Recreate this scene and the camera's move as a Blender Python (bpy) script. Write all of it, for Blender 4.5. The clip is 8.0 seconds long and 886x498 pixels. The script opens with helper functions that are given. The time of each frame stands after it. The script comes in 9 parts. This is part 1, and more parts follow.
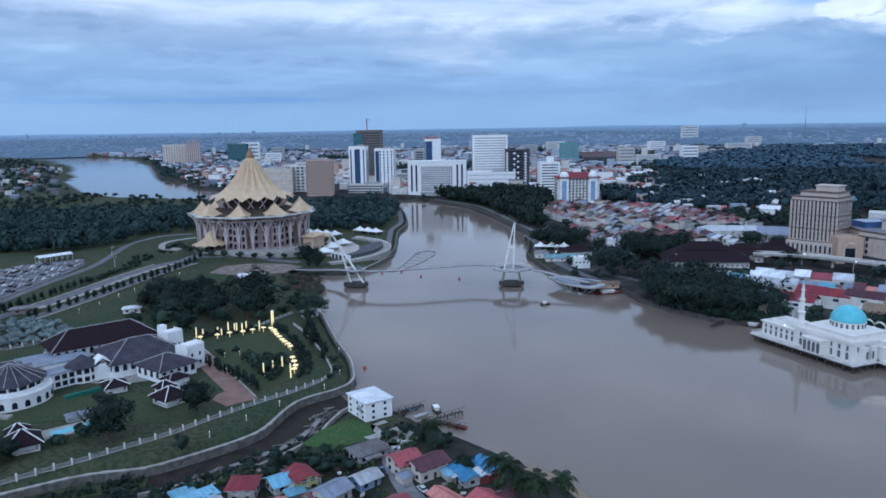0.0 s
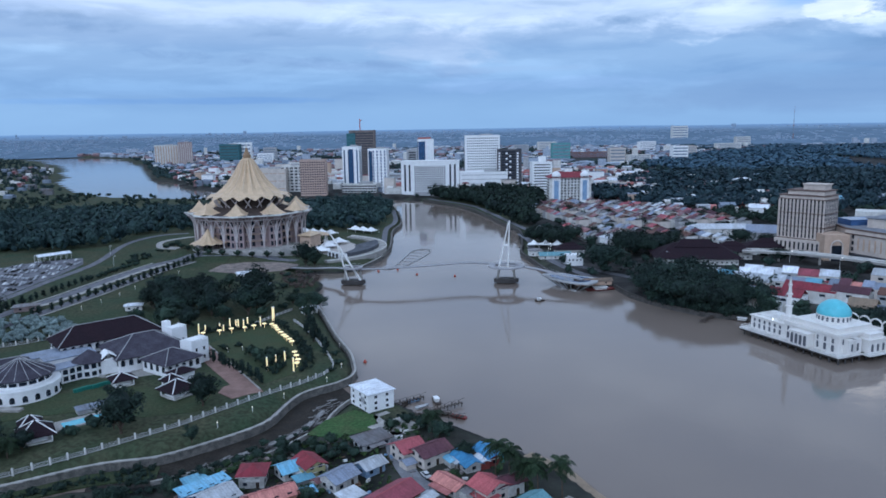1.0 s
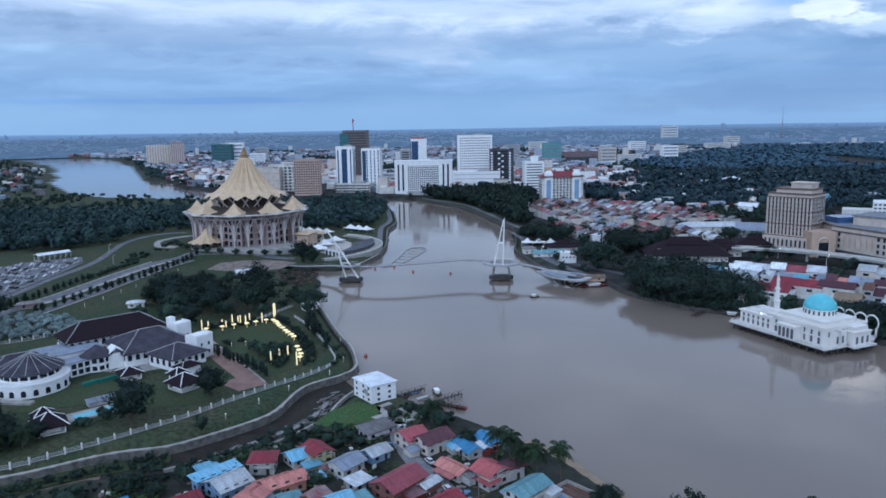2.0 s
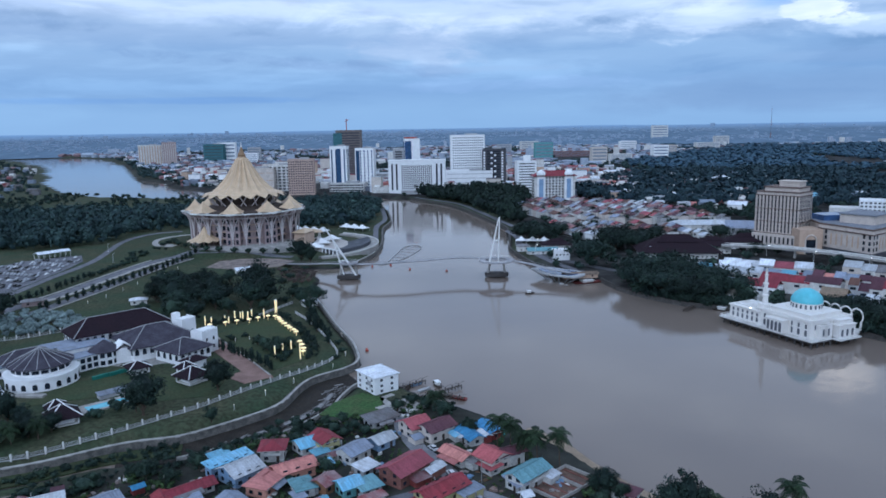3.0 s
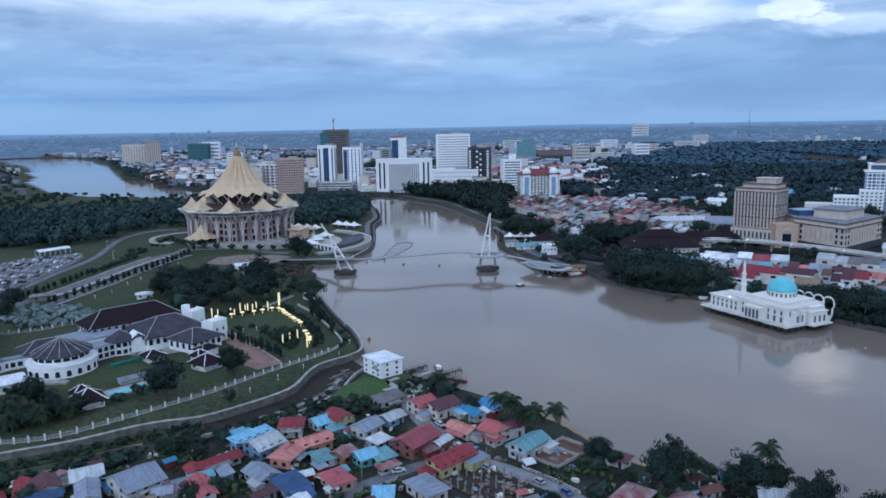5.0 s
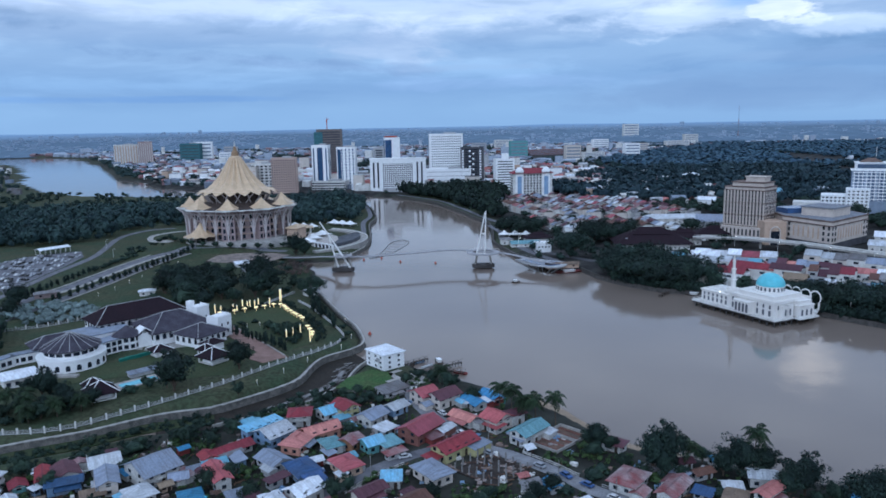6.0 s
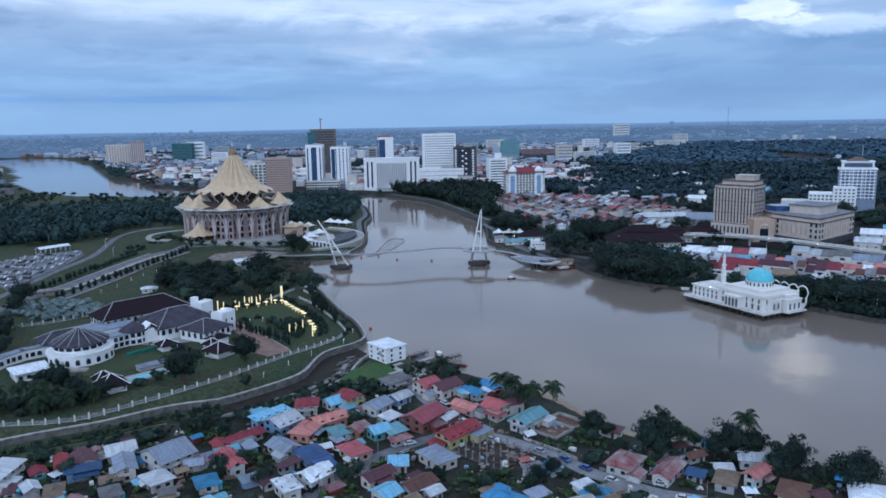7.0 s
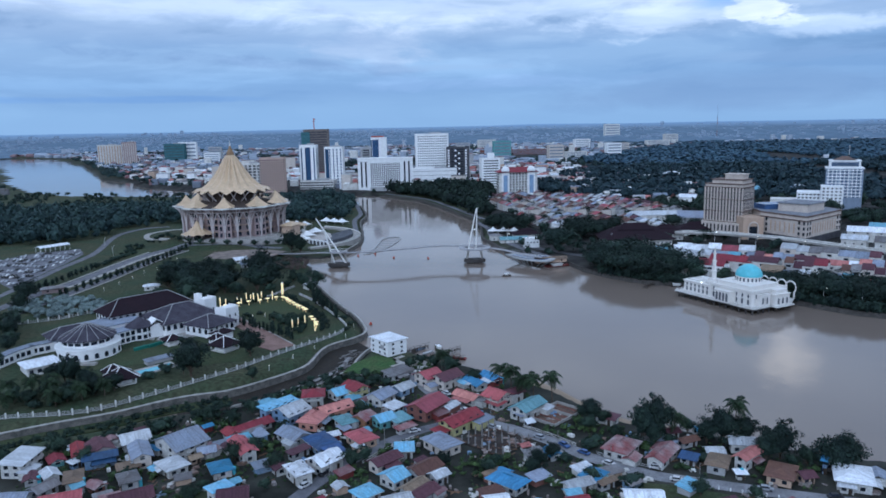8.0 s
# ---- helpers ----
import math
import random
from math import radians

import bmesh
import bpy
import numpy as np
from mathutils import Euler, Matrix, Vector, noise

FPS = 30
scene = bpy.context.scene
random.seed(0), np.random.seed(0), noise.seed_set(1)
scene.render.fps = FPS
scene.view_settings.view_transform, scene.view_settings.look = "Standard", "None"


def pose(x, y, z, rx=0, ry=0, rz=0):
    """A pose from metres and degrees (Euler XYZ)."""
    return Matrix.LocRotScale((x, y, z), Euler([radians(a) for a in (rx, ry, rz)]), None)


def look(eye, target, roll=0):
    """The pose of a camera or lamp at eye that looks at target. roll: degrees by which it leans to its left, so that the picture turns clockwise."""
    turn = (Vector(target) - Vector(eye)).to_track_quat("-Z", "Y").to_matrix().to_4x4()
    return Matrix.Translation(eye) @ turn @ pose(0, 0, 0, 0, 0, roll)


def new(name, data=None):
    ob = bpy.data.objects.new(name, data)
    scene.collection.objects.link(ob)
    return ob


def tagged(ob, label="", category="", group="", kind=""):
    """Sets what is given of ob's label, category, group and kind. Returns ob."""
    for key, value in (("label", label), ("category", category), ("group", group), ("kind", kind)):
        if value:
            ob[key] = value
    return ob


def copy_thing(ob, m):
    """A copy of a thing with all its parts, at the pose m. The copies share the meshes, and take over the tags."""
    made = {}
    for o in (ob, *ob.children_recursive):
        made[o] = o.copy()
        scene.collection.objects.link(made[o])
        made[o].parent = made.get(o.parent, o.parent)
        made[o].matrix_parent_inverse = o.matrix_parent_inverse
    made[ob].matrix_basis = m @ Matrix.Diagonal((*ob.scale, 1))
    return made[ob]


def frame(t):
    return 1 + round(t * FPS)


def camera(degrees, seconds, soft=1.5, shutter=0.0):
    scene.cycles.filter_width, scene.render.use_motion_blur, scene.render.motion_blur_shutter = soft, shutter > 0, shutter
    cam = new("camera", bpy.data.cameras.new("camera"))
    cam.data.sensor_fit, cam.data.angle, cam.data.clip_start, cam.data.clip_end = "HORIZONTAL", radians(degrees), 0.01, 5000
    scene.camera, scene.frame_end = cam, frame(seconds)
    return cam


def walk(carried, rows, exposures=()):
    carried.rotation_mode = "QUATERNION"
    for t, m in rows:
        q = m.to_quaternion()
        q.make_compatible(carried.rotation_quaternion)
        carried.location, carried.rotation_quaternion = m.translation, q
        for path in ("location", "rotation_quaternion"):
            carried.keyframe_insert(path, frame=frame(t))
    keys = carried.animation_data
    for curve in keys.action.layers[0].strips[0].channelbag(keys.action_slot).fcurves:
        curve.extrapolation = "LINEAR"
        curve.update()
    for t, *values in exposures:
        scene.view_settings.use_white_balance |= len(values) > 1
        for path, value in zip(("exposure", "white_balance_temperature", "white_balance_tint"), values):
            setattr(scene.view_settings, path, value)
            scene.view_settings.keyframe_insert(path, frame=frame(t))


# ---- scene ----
cam = camera(62.185, 8.0, soft=1.7)
PATH = [
    (0.0, 0.00, 0.00, 108.00, 2.826, -9.541, -0.913),
    (0.5, -1.42, -4.41, 107.89, 2.472, -9.528, -0.925),
    (1.0, -2.93, -8.94, 107.84, 2.119, -9.523, -0.937),
    (1.5, -4.52, -13.56, 107.84, 1.766, -9.526, -0.950),
    (2.0, -6.20, -18.28, 107.88, 1.412, -9.536, -0.963),
    (2.5, -7.96, -23.08, 107.96, 1.059, -9.550, -0.977),
    (3.0, -9.78, -27.93, 108.07, 0.706, -9.568, -0.990),
    (3.5, -11.67, -32.84, 108.19, 0.354, -9.590, -1.004),
    (4.0, -13.62, -37.79, 108.32, 0.001, -9.613, -1.018),
    (4.5, -15.63, -42.75, 108.46, -0.352, -9.636, -1.032),
    (5.0, -17.68, -47.73, 108.58, -0.705, -9.658, -1.046),
    (5.5, -19.78, -52.71, 108.69, -1.059, -9.679, -1.060),
    (6.0, -21.92, -57.68, 108.78, -1.412, -9.696, -1.073),
    (6.5, -24.10, -62.61, 108.83, -1.766, -9.710, -1.086),
    (7.0, -26.30, -67.50, 108.84, -2.120, -9.718, -1.099),
    (7.5, -28.53, -72.34, 108.80, -2.474, -9.719, -1.111),
    (8.0, -30.78, -77.11, 108.70, -2.829, -9.712, -1.123),
]
walk(cam, [(t, pose(x, y, z, 90 + pitch, 0, yaw) @ pose(0, 0, 0, 0, 0, roll)) for t, x, y, z, yaw, pitch, roll in PATH],
     [(0.0, 0.14, 5160, 8), (8.0, 0.13, 5160, 8)])

# ---- world and light ----
SUN_AZ, SUN_EL = radians(200.0), radians(32.0)  # soft light from the south-west, behind the camera


def build_world():
    world = bpy.data.worlds.new("evening_sky")
    scene.world = world
    world.use_nodes = True
    nt = world.node_tree
    nt.nodes.clear()
    N, L = nt.nodes.new, nt.links.new
    out, bg = N("ShaderNodeOutputWorld"), N("ShaderNodeBackground")
    sky = N("ShaderNodeTexSky")
    sky.sky_type, sky.sun_disc = "NISHITA", False
    sky.sun_elevation, sky.sun_rotation = radians(9.0), SUN_AZ
    sky.air_density, sky.dust_density, sky.ozone_density = 1.2, 1.0, 3.0
    co = N("ShaderNodeTexCoord")
    sep = N("ShaderNodeSeparateXYZ")
    L(co.outputs["Generated"], sep.inputs[0])

    def math_node(op, a, b=None, clamp=False):
        m = N("ShaderNodeMath")
        m.operation, m.use_clamp = op, clamp
        for k, v in enumerate((a, b)):
            if v is None:
                continue
            if isinstance(v, (int, float)):
                m.inputs[k].default_value = v
            else:
                L(v, m.inputs[k])
        return m.outputs[0]

    def ramp(fac, stops):
        r = N("ShaderNodeValToRGB")
        r.color_ramp.interpolation = "EASE"
        while len(r.color_ramp.elements) < len(stops):
            r.color_ramp.elements.new(0.5)
        for e, (p, c) in zip(r.color_ramp.elements, stops):
            e.position, e.color = p, (*c, 1)
        L(fac, r.inputs[0])
        return r.outputs[0]

    def mix(fac, a, b):
        m = N("ShaderNodeMix")
        m.data_type = "RGBA"
        if isinstance(fac, (int, float)):
            m.inputs[0].default_value = fac
        else:
            L(fac, m.inputs[0])
        for k, v in ((6, a), (7, b)):
            if isinstance(v, tuple):
                m.inputs[k].default_value = (*v, 1)
            else:
                L(v, m.inputs[k])
        return m.outputs[2]

    # cloud layers: soft noise over the directions, wider than high
    low = math_node("MAXIMUM", sep.outputs[2], 0.0)

    def clouds(wide, high, detail, seed, rough=0.5):
        mp = N("ShaderNodeMapping")
        mp.inputs["Location"].default_value = (seed, seed * 0.37, seed * 0.11)
        mp.inputs["Scale"].default_value = (wide, wide, high)
        L(co.outputs["Generated"], mp.inputs[0])
        n = N("ShaderNodeTexNoise")
        n.inputs["Scale"].default_value, n.inputs["Detail"].default_value, n.inputs["Roughness"].default_value = 1.0, detail, rough
        n.inputs["Distortion"].default_value = 0.35
        L(mp.outputs[0], n.inputs["Vector"])
        return n.outputs["Fac"]

    base = ramp(math_node("MULTIPLY", low, 4.0, True), SKY_BASE)
    wide = clouds(2.3, 17.0, 3, 4.3)
    fine = clouds(6.5, 34.0, 9, 11.7, 0.58)
    body = math_node("ADD", math_node("MULTIPLY", wide, 0.62), math_node("MULTIPLY", fine, 0.38))
    tone = ramp(body, CLOUD_TONES)
    fade = ramp(low, [(0.01, (0.12, 0.12, 0.12)), (0.07, (0.75, 0.75, 0.75)), (0.12, (1, 1, 1))])
    lit = base
    puff = clouds(9.0, 26.0, 10, 23.1, 0.62)
    # single clouds, streaks and blue gaps: azimuth, height, half width, half height, slope, amount, raggedness, colour
    az = math_node("ARCTAN2", sep.outputs[0], sep.outputs[1])
    for a0, z0, wa, wz, lean, amount, rag, color in CLOUDS:
        da = math_node("SUBTRACT", az, a0)
        dz = math_node("SUBTRACT", math_node("SUBTRACT", sep.outputs[2], z0), math_node("MULTIPLY", da, lean))
        ea, ez = math_node("MULTIPLY", da, 1 / wa), math_node("MULTIPLY", dz, 1 / wz)
        far = math_node("ADD", math_node("MULTIPLY", ea, ea), math_node("MULTIPLY", ez, ez))
        mask = math_node("ADD", math_node("SUBTRACT", 1.0, far), math_node("MULTIPLY", math_node("SUBTRACT", puff, 0.5), rag))
        lit = mix(math_node("MULTIPLY", ramp(mask, [(0.0, (0, 0, 0)), (1.0 if color[0] > 2 or color[0] < 1 else 0.6, (1, 1, 1))]), amount), lit, color)
    shade = N("ShaderNodeMix")
    shade.data_type, shade.blend_type = "RGBA", "MULTIPLY"
    L(fade, shade.inputs[0]), L(lit, shade.inputs[6]), L(tone, shade.inputs[7])
    lit = shade.outputs[2]
    scaled = mix(1.0, sky.outputs[0], sky.outputs[0])
    tint = N("ShaderNodeMix")
    tint.data_type, tint.blend_type = "RGBA", "MULTIPLY"
    tint.inputs[0].default_value = 1.0
    L(scaled, tint.inputs[6])
    tint.inputs[7].default_value = (0.09, 0.09, 0.09, 1)
    L(mix(0.90, tint.outputs[2], lit), bg.inputs[0])
    bg.inputs[1].default_value = SKY_STRENGTH
    L(bg.outputs[0], out.inputs[0])


SKY_STRENGTH = 1.0
SKY_BASE = [(0.0, (0.325, 0.465, 0.635)), (0.06, (0.320, 0.462, 0.635)), (0.20, (0.255, 0.380, 0.570)), (0.36, (0.318, 0.432, 0.600)), (0.50, (0.46, 0.54, 0.665)), (0.62, (0.66, 0.68, 0.73)), (0.72, (0.69, 0.71, 0.76)), (1.0, (0.67, 0.72, 0.82))]
CLOUD_TONES = [(0.36, (0.62, 0.69, 0.78)), (0.45, (0.86, 0.89, 0.93)), (0.53, (1.08, 1.06, 1.03)), (0.64, (1.46, 1.38, 1.25))]
CLOUDS = [
    (-0.30, 0.165, 0.38, 0.045, 0.0, 0.55, 4.0, (0.72, 0.78, 0.90)),
    (0.14, 0.155, 0.34, 0.055, -0.02, 0.65, 4.0, (0.84, 0.86, 0.91)),
    (0.30, 0.128, 0.16, 0.022, -0.05, 0.6, 4.5, (0.88, 0.89, 0.92)),
    (0.425, 0.160, 0.085, 0.030, 0.1, 0.85, 3.0, (0.40, 0.56, 0.84)),
    (0.458, 0.122, 0.045, 0.022, 0.0, 0.95, 6.0, (1.01, 0.97, 0.95)),
    (0.50, 0.107, 0.14, 0.017, 0.0, 0.65, 4.5, (0.84, 0.87, 0.92)),
]
CLOUDS += [
    (0.545, 0.145, 0.06, 0.022, 0.0, 0.55, 4.0, (0.46, 0.60, 0.86)),
    (-0.03, 0.100, 0.12, 0.030, 0.0, 0.32, 4.0, (0.72, 0.72, 0.79)),
    (-0.17, 0.080, 0.24, 0.012, -0.055, 0.72, 4.5, (0.235, 0.325, 0.50)),
    (0.07, 0.072, 0.12, 0.006, 0.0, 0.5, 3.5, (0.29, 0.38, 0.54)),
    (-0.36, 0.036, 0.30, 0.0055, 0.0, 0.65, 2.5, (0.215, 0.355, 0.60)),
    (0.52, 0.074, 0.16, 0.010, 0.0, 0.45, 4.0, (0.30, 0.40, 0.57)),
    (0.12, 0.052, 0.24, 0.012, 0.0, 0.4, 4.0, (0.35, 0.47, 0.68)),
    (0.42, 0.034, 0.34, 0.030, 0.0, 0.6, 2.0, (0.235, 0.335, 0.51)),
    (0.492, 0.283, 0.046, 0.040, 0.0, 0.75, 9.0, (2.2, 1.9, 1.62)),
]
build_world()
sun = new("sun", bpy.data.lights.new("sun", "SUN"))
sun.data.energy, sun.data.angle, sun.data.color = 0.97, radians(40), (0.88, 0.92, 1.0)
sun.matrix_world = look((0, 0, 0), (-math.sin(SUN_AZ), -math.cos(SUN_AZ), -math.tan(SUN_EL)))

# ---- materials ----
def material(name, color, rough=0.7, metal=0.0, scale=1.0, vary=0.25, bump=0.15, second=None, per_object=0.0, spec=0.3, stripes=None):
    """Base colour with grain and stains at two scales; second: a colour mixed in by large patches; stripes: (axis, spacing, depth) ribs."""
    m = bpy.data.materials.new(name)
    m.use_nodes = True
    nt = m.node_tree
    N, L = nt.nodes.new, nt.links.new
    b = nt.nodes["Principled BSDF"]
    b.inputs["Roughness"].default_value, b.inputs["Metallic"].default_value = rough, metal
    b.inputs["Specular IOR Level"].default_value = spec
    co = N("ShaderNodeTexCoord")

    def noise_of(s, detail=5):
        n = N("ShaderNodeTexNoise")
        n.inputs["Scale"].default_value, n.inputs["Detail"].default_value = s, detail
        L(co.outputs["Object"], n.inputs["Vector"])
        return n

    def mixed(kind, fac, a, c):
        k = N("ShaderNodeMix")
        k.data_type, k.blend_type = "RGBA", kind
        for slot, v in ((0, fac), (6, a), (7, c)):
            if isinstance(v, tuple):
                k.inputs[slot].default_value = (*v, 1)
            elif isinstance(v, (int, float)):
                k.inputs[slot].default_value = v
            else:
                L(v, k.inputs[slot])
        return k.outputs[2]

    def band(fac, lo, hi, p0=0.35, p1=0.65):
        r = N("ShaderNodeMapRange")
        r.inputs[1].default_value, r.inputs[2].default_value, r.inputs[3].default_value, r.inputs[4].default_value = p0, p1, lo, hi
        L(fac, r.inputs[0])
        return r.outputs[0]

    big, small = noise_of(0.22 * scale), noise_of(2.4 * scale, 6)
    col = mixed("MIX", band(big.outputs["Fac"], 0, 1), color, second if second else tuple(c * (1 - vary) for c in color))
    gray = N("ShaderNodeCombineColor")
    for k in range(3):
        L(band(small.outputs["Fac"], 1 - vary, 1 + vary * 0.6), gray.inputs[k])
    col = mixed("MULTIPLY", 1.0, col, gray.outputs[0])
    if per_object:
        info = N("ShaderNodeObjectInfo")
        hsv = N("ShaderNodeHueSaturation")
        L(band(info.outputs["Random"], 1 - per_object, 1 + per_object, 0, 1), hsv.inputs["Value"])
        L(band(info.outputs["Random"], 0.5 - per_object * 0.03, 0.5 + per_object * 0.03, 0, 1), hsv.inputs["Hue"])
        L(col, hsv.inputs["Color"])
        col = hsv.outputs[0]
    L(col, b.inputs["Base Color"])
    L(band(big.outputs["Fac"], rough * 0.85, min(1, rough * 1.15)), b.inputs["Roughness"])
    if bump:
        bp = N("ShaderNodeBump")
        bp.inputs["Strength"].default_value, bp.inputs["Distance"].default_value = bump, 0.15 / scale
        if stripes:
            wv = N("ShaderNodeTexWave")
            wv.bands_direction = stripes[0]
            wv.inputs["Scale"].default_value = 0.314 / stripes[1]
            L(co.outputs["Object"], wv.inputs["Vector"])
            ad = N("ShaderNodeMath")
            ad.operation = "MULTIPLY_ADD"
            ad.inputs[1].default_value = stripes[2]
            L(wv.outputs["Fac"], ad.inputs[0])
            L(small.outputs["Fac"], ad.inputs[2])
            L(ad.outputs[0], bp.inputs["Height"])
        else:
            L(small.outputs["Fac"], bp.inputs["Height"])
        L(bp.outputs[0], b.inputs["Normal"])
    return m


def lamp_material(name, color, power):
    m = bpy.data.materials.new(name)
    m.use_nodes = True
    b = m.node_tree.nodes["Principled BSDF"]
    b.inputs["Base Color"].default_value = (*color, 1)
    b.inputs["Emission Color"].default_value, b.inputs["Emission Strength"].default_value = (*color, 1), power
    return m


def foliage(name, color, dark):
    """Leaves: each leaf its own shade, each tree its own too."""
    m = bpy.data.materials.new(name)
    m.use_nodes = True
    nt = m.node_tree
    N, L = nt.nodes.new, nt.links.new
    b = nt.nodes["Principled BSDF"]
    b.inputs["Roughness"].default_value, b.inputs["Specular IOR Level"].default_value = 0.7, 0.15
    geo, info = N("ShaderNodeNewGeometry"), N("ShaderNodeObjectInfo")
    mx, hsv, mr = N("ShaderNodeMix"), N("ShaderNodeHueSaturation"), N("ShaderNodeMapRange")
    mx.data_type = "RGBA"
    L(geo.outputs["Random Per Island"], mx.inputs[0])
    mx.inputs[6].default_value, mx.inputs[7].default_value = (*dark, 1), (*color, 1)
    L(info.outputs["Random"], mr.inputs[0])
    mr.inputs[3].default_value, mr.inputs[4].default_value = 0.7, 1.35
    L(mr.outputs[0], hsv.inputs["Value"])
    co, nz, ml, cb = N("ShaderNodeTexCoord"), N("ShaderNodeTexNoise"), N("ShaderNodeMapRange"), N("ShaderNodeMix")
    nz.inputs["Scale"].default_value, nz.inputs["Detail"].default_value = 0.09, 2
    L(co.outputs["Object"], nz.inputs["Vector"]), L(nz.outputs["Fac"], ml.inputs[0])
    ml.inputs[1].default_value, ml.inputs[2].default_value, ml.inputs[3].default_value, ml.inputs[4].default_value = 0.32, 0.68, 0.0, 1.0
    cb.data_type, cb.blend_type = "RGBA", "MULTIPLY"
    tn = N("ShaderNodeMix")
    tn.data_type = "RGBA"
    L(ml.outputs[0], tn.inputs[0])
    tn.inputs[6].default_value, tn.inputs[7].default_value = (0.66, 0.70, 0.78, 1), (1.30, 1.27, 1.14, 1)
    cb.inputs[0].default_value = 1.0
    L(mx.outputs[2], cb.inputs[6]), L(tn.outputs[2], cb.inputs[7])
    L(cb.outputs[2], hsv.inputs["Color"])
    L(hsv.outputs[0], b.inputs["Base Color"])
    return m


def water_material():
    m = bpy.data.materials.new("river_water")
    m.use_nodes = True
    nt = m.node_tree
    N, L = nt.nodes.new, nt.links.new
    b = nt.nodes["Principled BSDF"]
    b.inputs["Roughness"].default_value, b.inputs["IOR"].default_value = 0.06, 1.33
    co = N("ShaderNodeTexCoord")
    n1, n2, n3 = (N("ShaderNodeTexNoise") for _ in range(3))
    for n, s, d in ((n1, 0.012, 4), (n2, 0.55, 3), (n3, 0.05, 3)):
        n.inputs["Scale"].default_value, n.inputs["Detail"].default_value = s, d
        L(co.outputs["Object"], n.inputs["Vector"])
    mx = N("ShaderNodeMix")
    mx.data_type = "RGBA"
    L(n1.outputs["Fac"], mx.inputs[0])
    mx.inputs[6].default_value, mx.inputs[7].default_value = (0.168, 0.136, 0.114, 1), (0.212, 0.171, 0.140, 1)
    L(mx.outputs[2], b.inputs["Base Color"])
    ad = N("ShaderNodeMath")
    ad.operation = "MULTIPLY_ADD"
    ad.inputs[1].default_value = 4.0
    L(n3.outputs["Fac"], ad.inputs[0]), L(n2.outputs["Fac"], ad.inputs[2])
    bp = N("ShaderNodeBump")
    bp.inputs["Strength"].default_value, bp.inputs["Distance"].default_value = 0.20, 0.11
    L(ad.outputs[0], bp.inputs["Height"]), L(bp.outputs[0], b.inputs["Normal"])
    return m


M = {}
M["water"] = water_material()
M["white"] = material("white_paint", (0.85, 0.85, 0.84), 0.6, vary=0.10, bump=0.05)
M["white_old"] = material("weathered_white_wall", (0.70, 0.69, 0.66), 0.8, vary=0.18, second=(0.52, 0.50, 0.46))
M["cream"] = material("cream_wall", (0.60, 0.54, 0.48), 0.8, vary=0.15, second=(0.50, 0.45, 0.40))
M["tan"] = material("tan_wall", (0.52, 0.38, 0.28), 0.8, vary=0.15)
M["pink_wall"] = material("pinkish_stone_wall", (0.36, 0.275, 0.265), 0.8, vary=0.15)
M["grey_wall"] = material("grey_render", (0.42, 0.42, 0.42), 0.85, vary=0.2)
M["dark_wall"] = material("dark_wall", (0.07, 0.07, 0.08), 0.7, vary=0.2)
M["glass"] = material("dark_window_glass", (0.025, 0.032, 0.045), 0.12, vary=0.3, bump=0.0, per_object=0.4)
M["blue_glass"] = material("blue_curtain_glass", (0.05, 0.10, 0.20), 0.15, vary=0.3, bump=0.0, per_object=0.3)
M["concrete"] = material("concrete", (0.40, 0.38, 0.35), 0.9, vary=0.22, second=(0.28, 0.27, 0.25))
M["stone"] = material("river_wall_stone", (0.17, 0.155, 0.138), 0.9, vary=0.35, scale=2, second=(0.085, 0.085, 0.078))
# quay stone, colour darkened for shade under the overhanging trees
M["shaded_stone"] = material("shade_darkened_quay_stone", (0.085, 0.078, 0.07), 0.9, vary=0.35, scale=2)
# far walls: blue-grey haze is mixed into the base colours
M["far_pale"] = material("hazed_pale_wall", (0.40, 0.45, 0.53), 0.8, vary=0.2)
M["far_white"] = material("hazed_white_wall", (0.34, 0.41, 0.50), 0.8, vary=0.4, second=(0.22, 0.28, 0.36))
M["far_grey"] = material("hazed_grey_wall", (0.22, 0.26, 0.32), 0.8, vary=0.2)
M["asphalt"] = material("asphalt", (0.075, 0.077, 0.085), 0.9, spec=0.15, vary=0.25, second=(0.10, 0.10, 0.105))
M["road_pale"] = material("worn_village_road", (0.165, 0.165, 0.18), 0.9, vary=0.2, second=(0.115, 0.115, 0.128))
M["brick_drive"] = material("reddish_brick_paving", (0.27, 0.17, 0.14), 0.9, vary=0.2)
M["lawn"] = material("mown_lawn", (0.047, 0.067, 0.033), 0.95, spec=0.1, vary=0.3, scale=0.6, second=(0.062, 0.071, 0.038))
M["gold"] = material("gold_roof", (0.63, 0.465, 0.295), 0.5, vary=0.15, bump=0.1)
M["gold_dark"] = material("brown_spire", (0.30, 0.19, 0.10), 0.5, vary=0.2)
M["bark"] = material("bark", (0.10, 0.075, 0.055), 0.95, vary=0.3, scale=3)
M["leaf"] = foliage("broad_leaves", (0.038, 0.062, 0.042), (0.011, 0.021, 0.018))
M["leaf_dark"] = foliage("dark_leaves", (0.026, 0.044, 0.033), (0.008, 0.015, 0.014))
# leaf_far, leaf_haze and leaf_mid: distance haze tinted into the leaf colour
M["leaf_far"] = foliage("far_leaves_hazed", (0.036, 0.061, 0.057), (0.014, 0.027, 0.030))
M["leaf_haze"] = foliage("distant_leaves_hazed", (0.051, 0.090, 0.128), (0.034, 0.063, 0.092))
M["leaf_grey"] = foliage("grey_green_leaves", (0.27, 0.33, 0.32), (0.12, 0.16, 0.155))
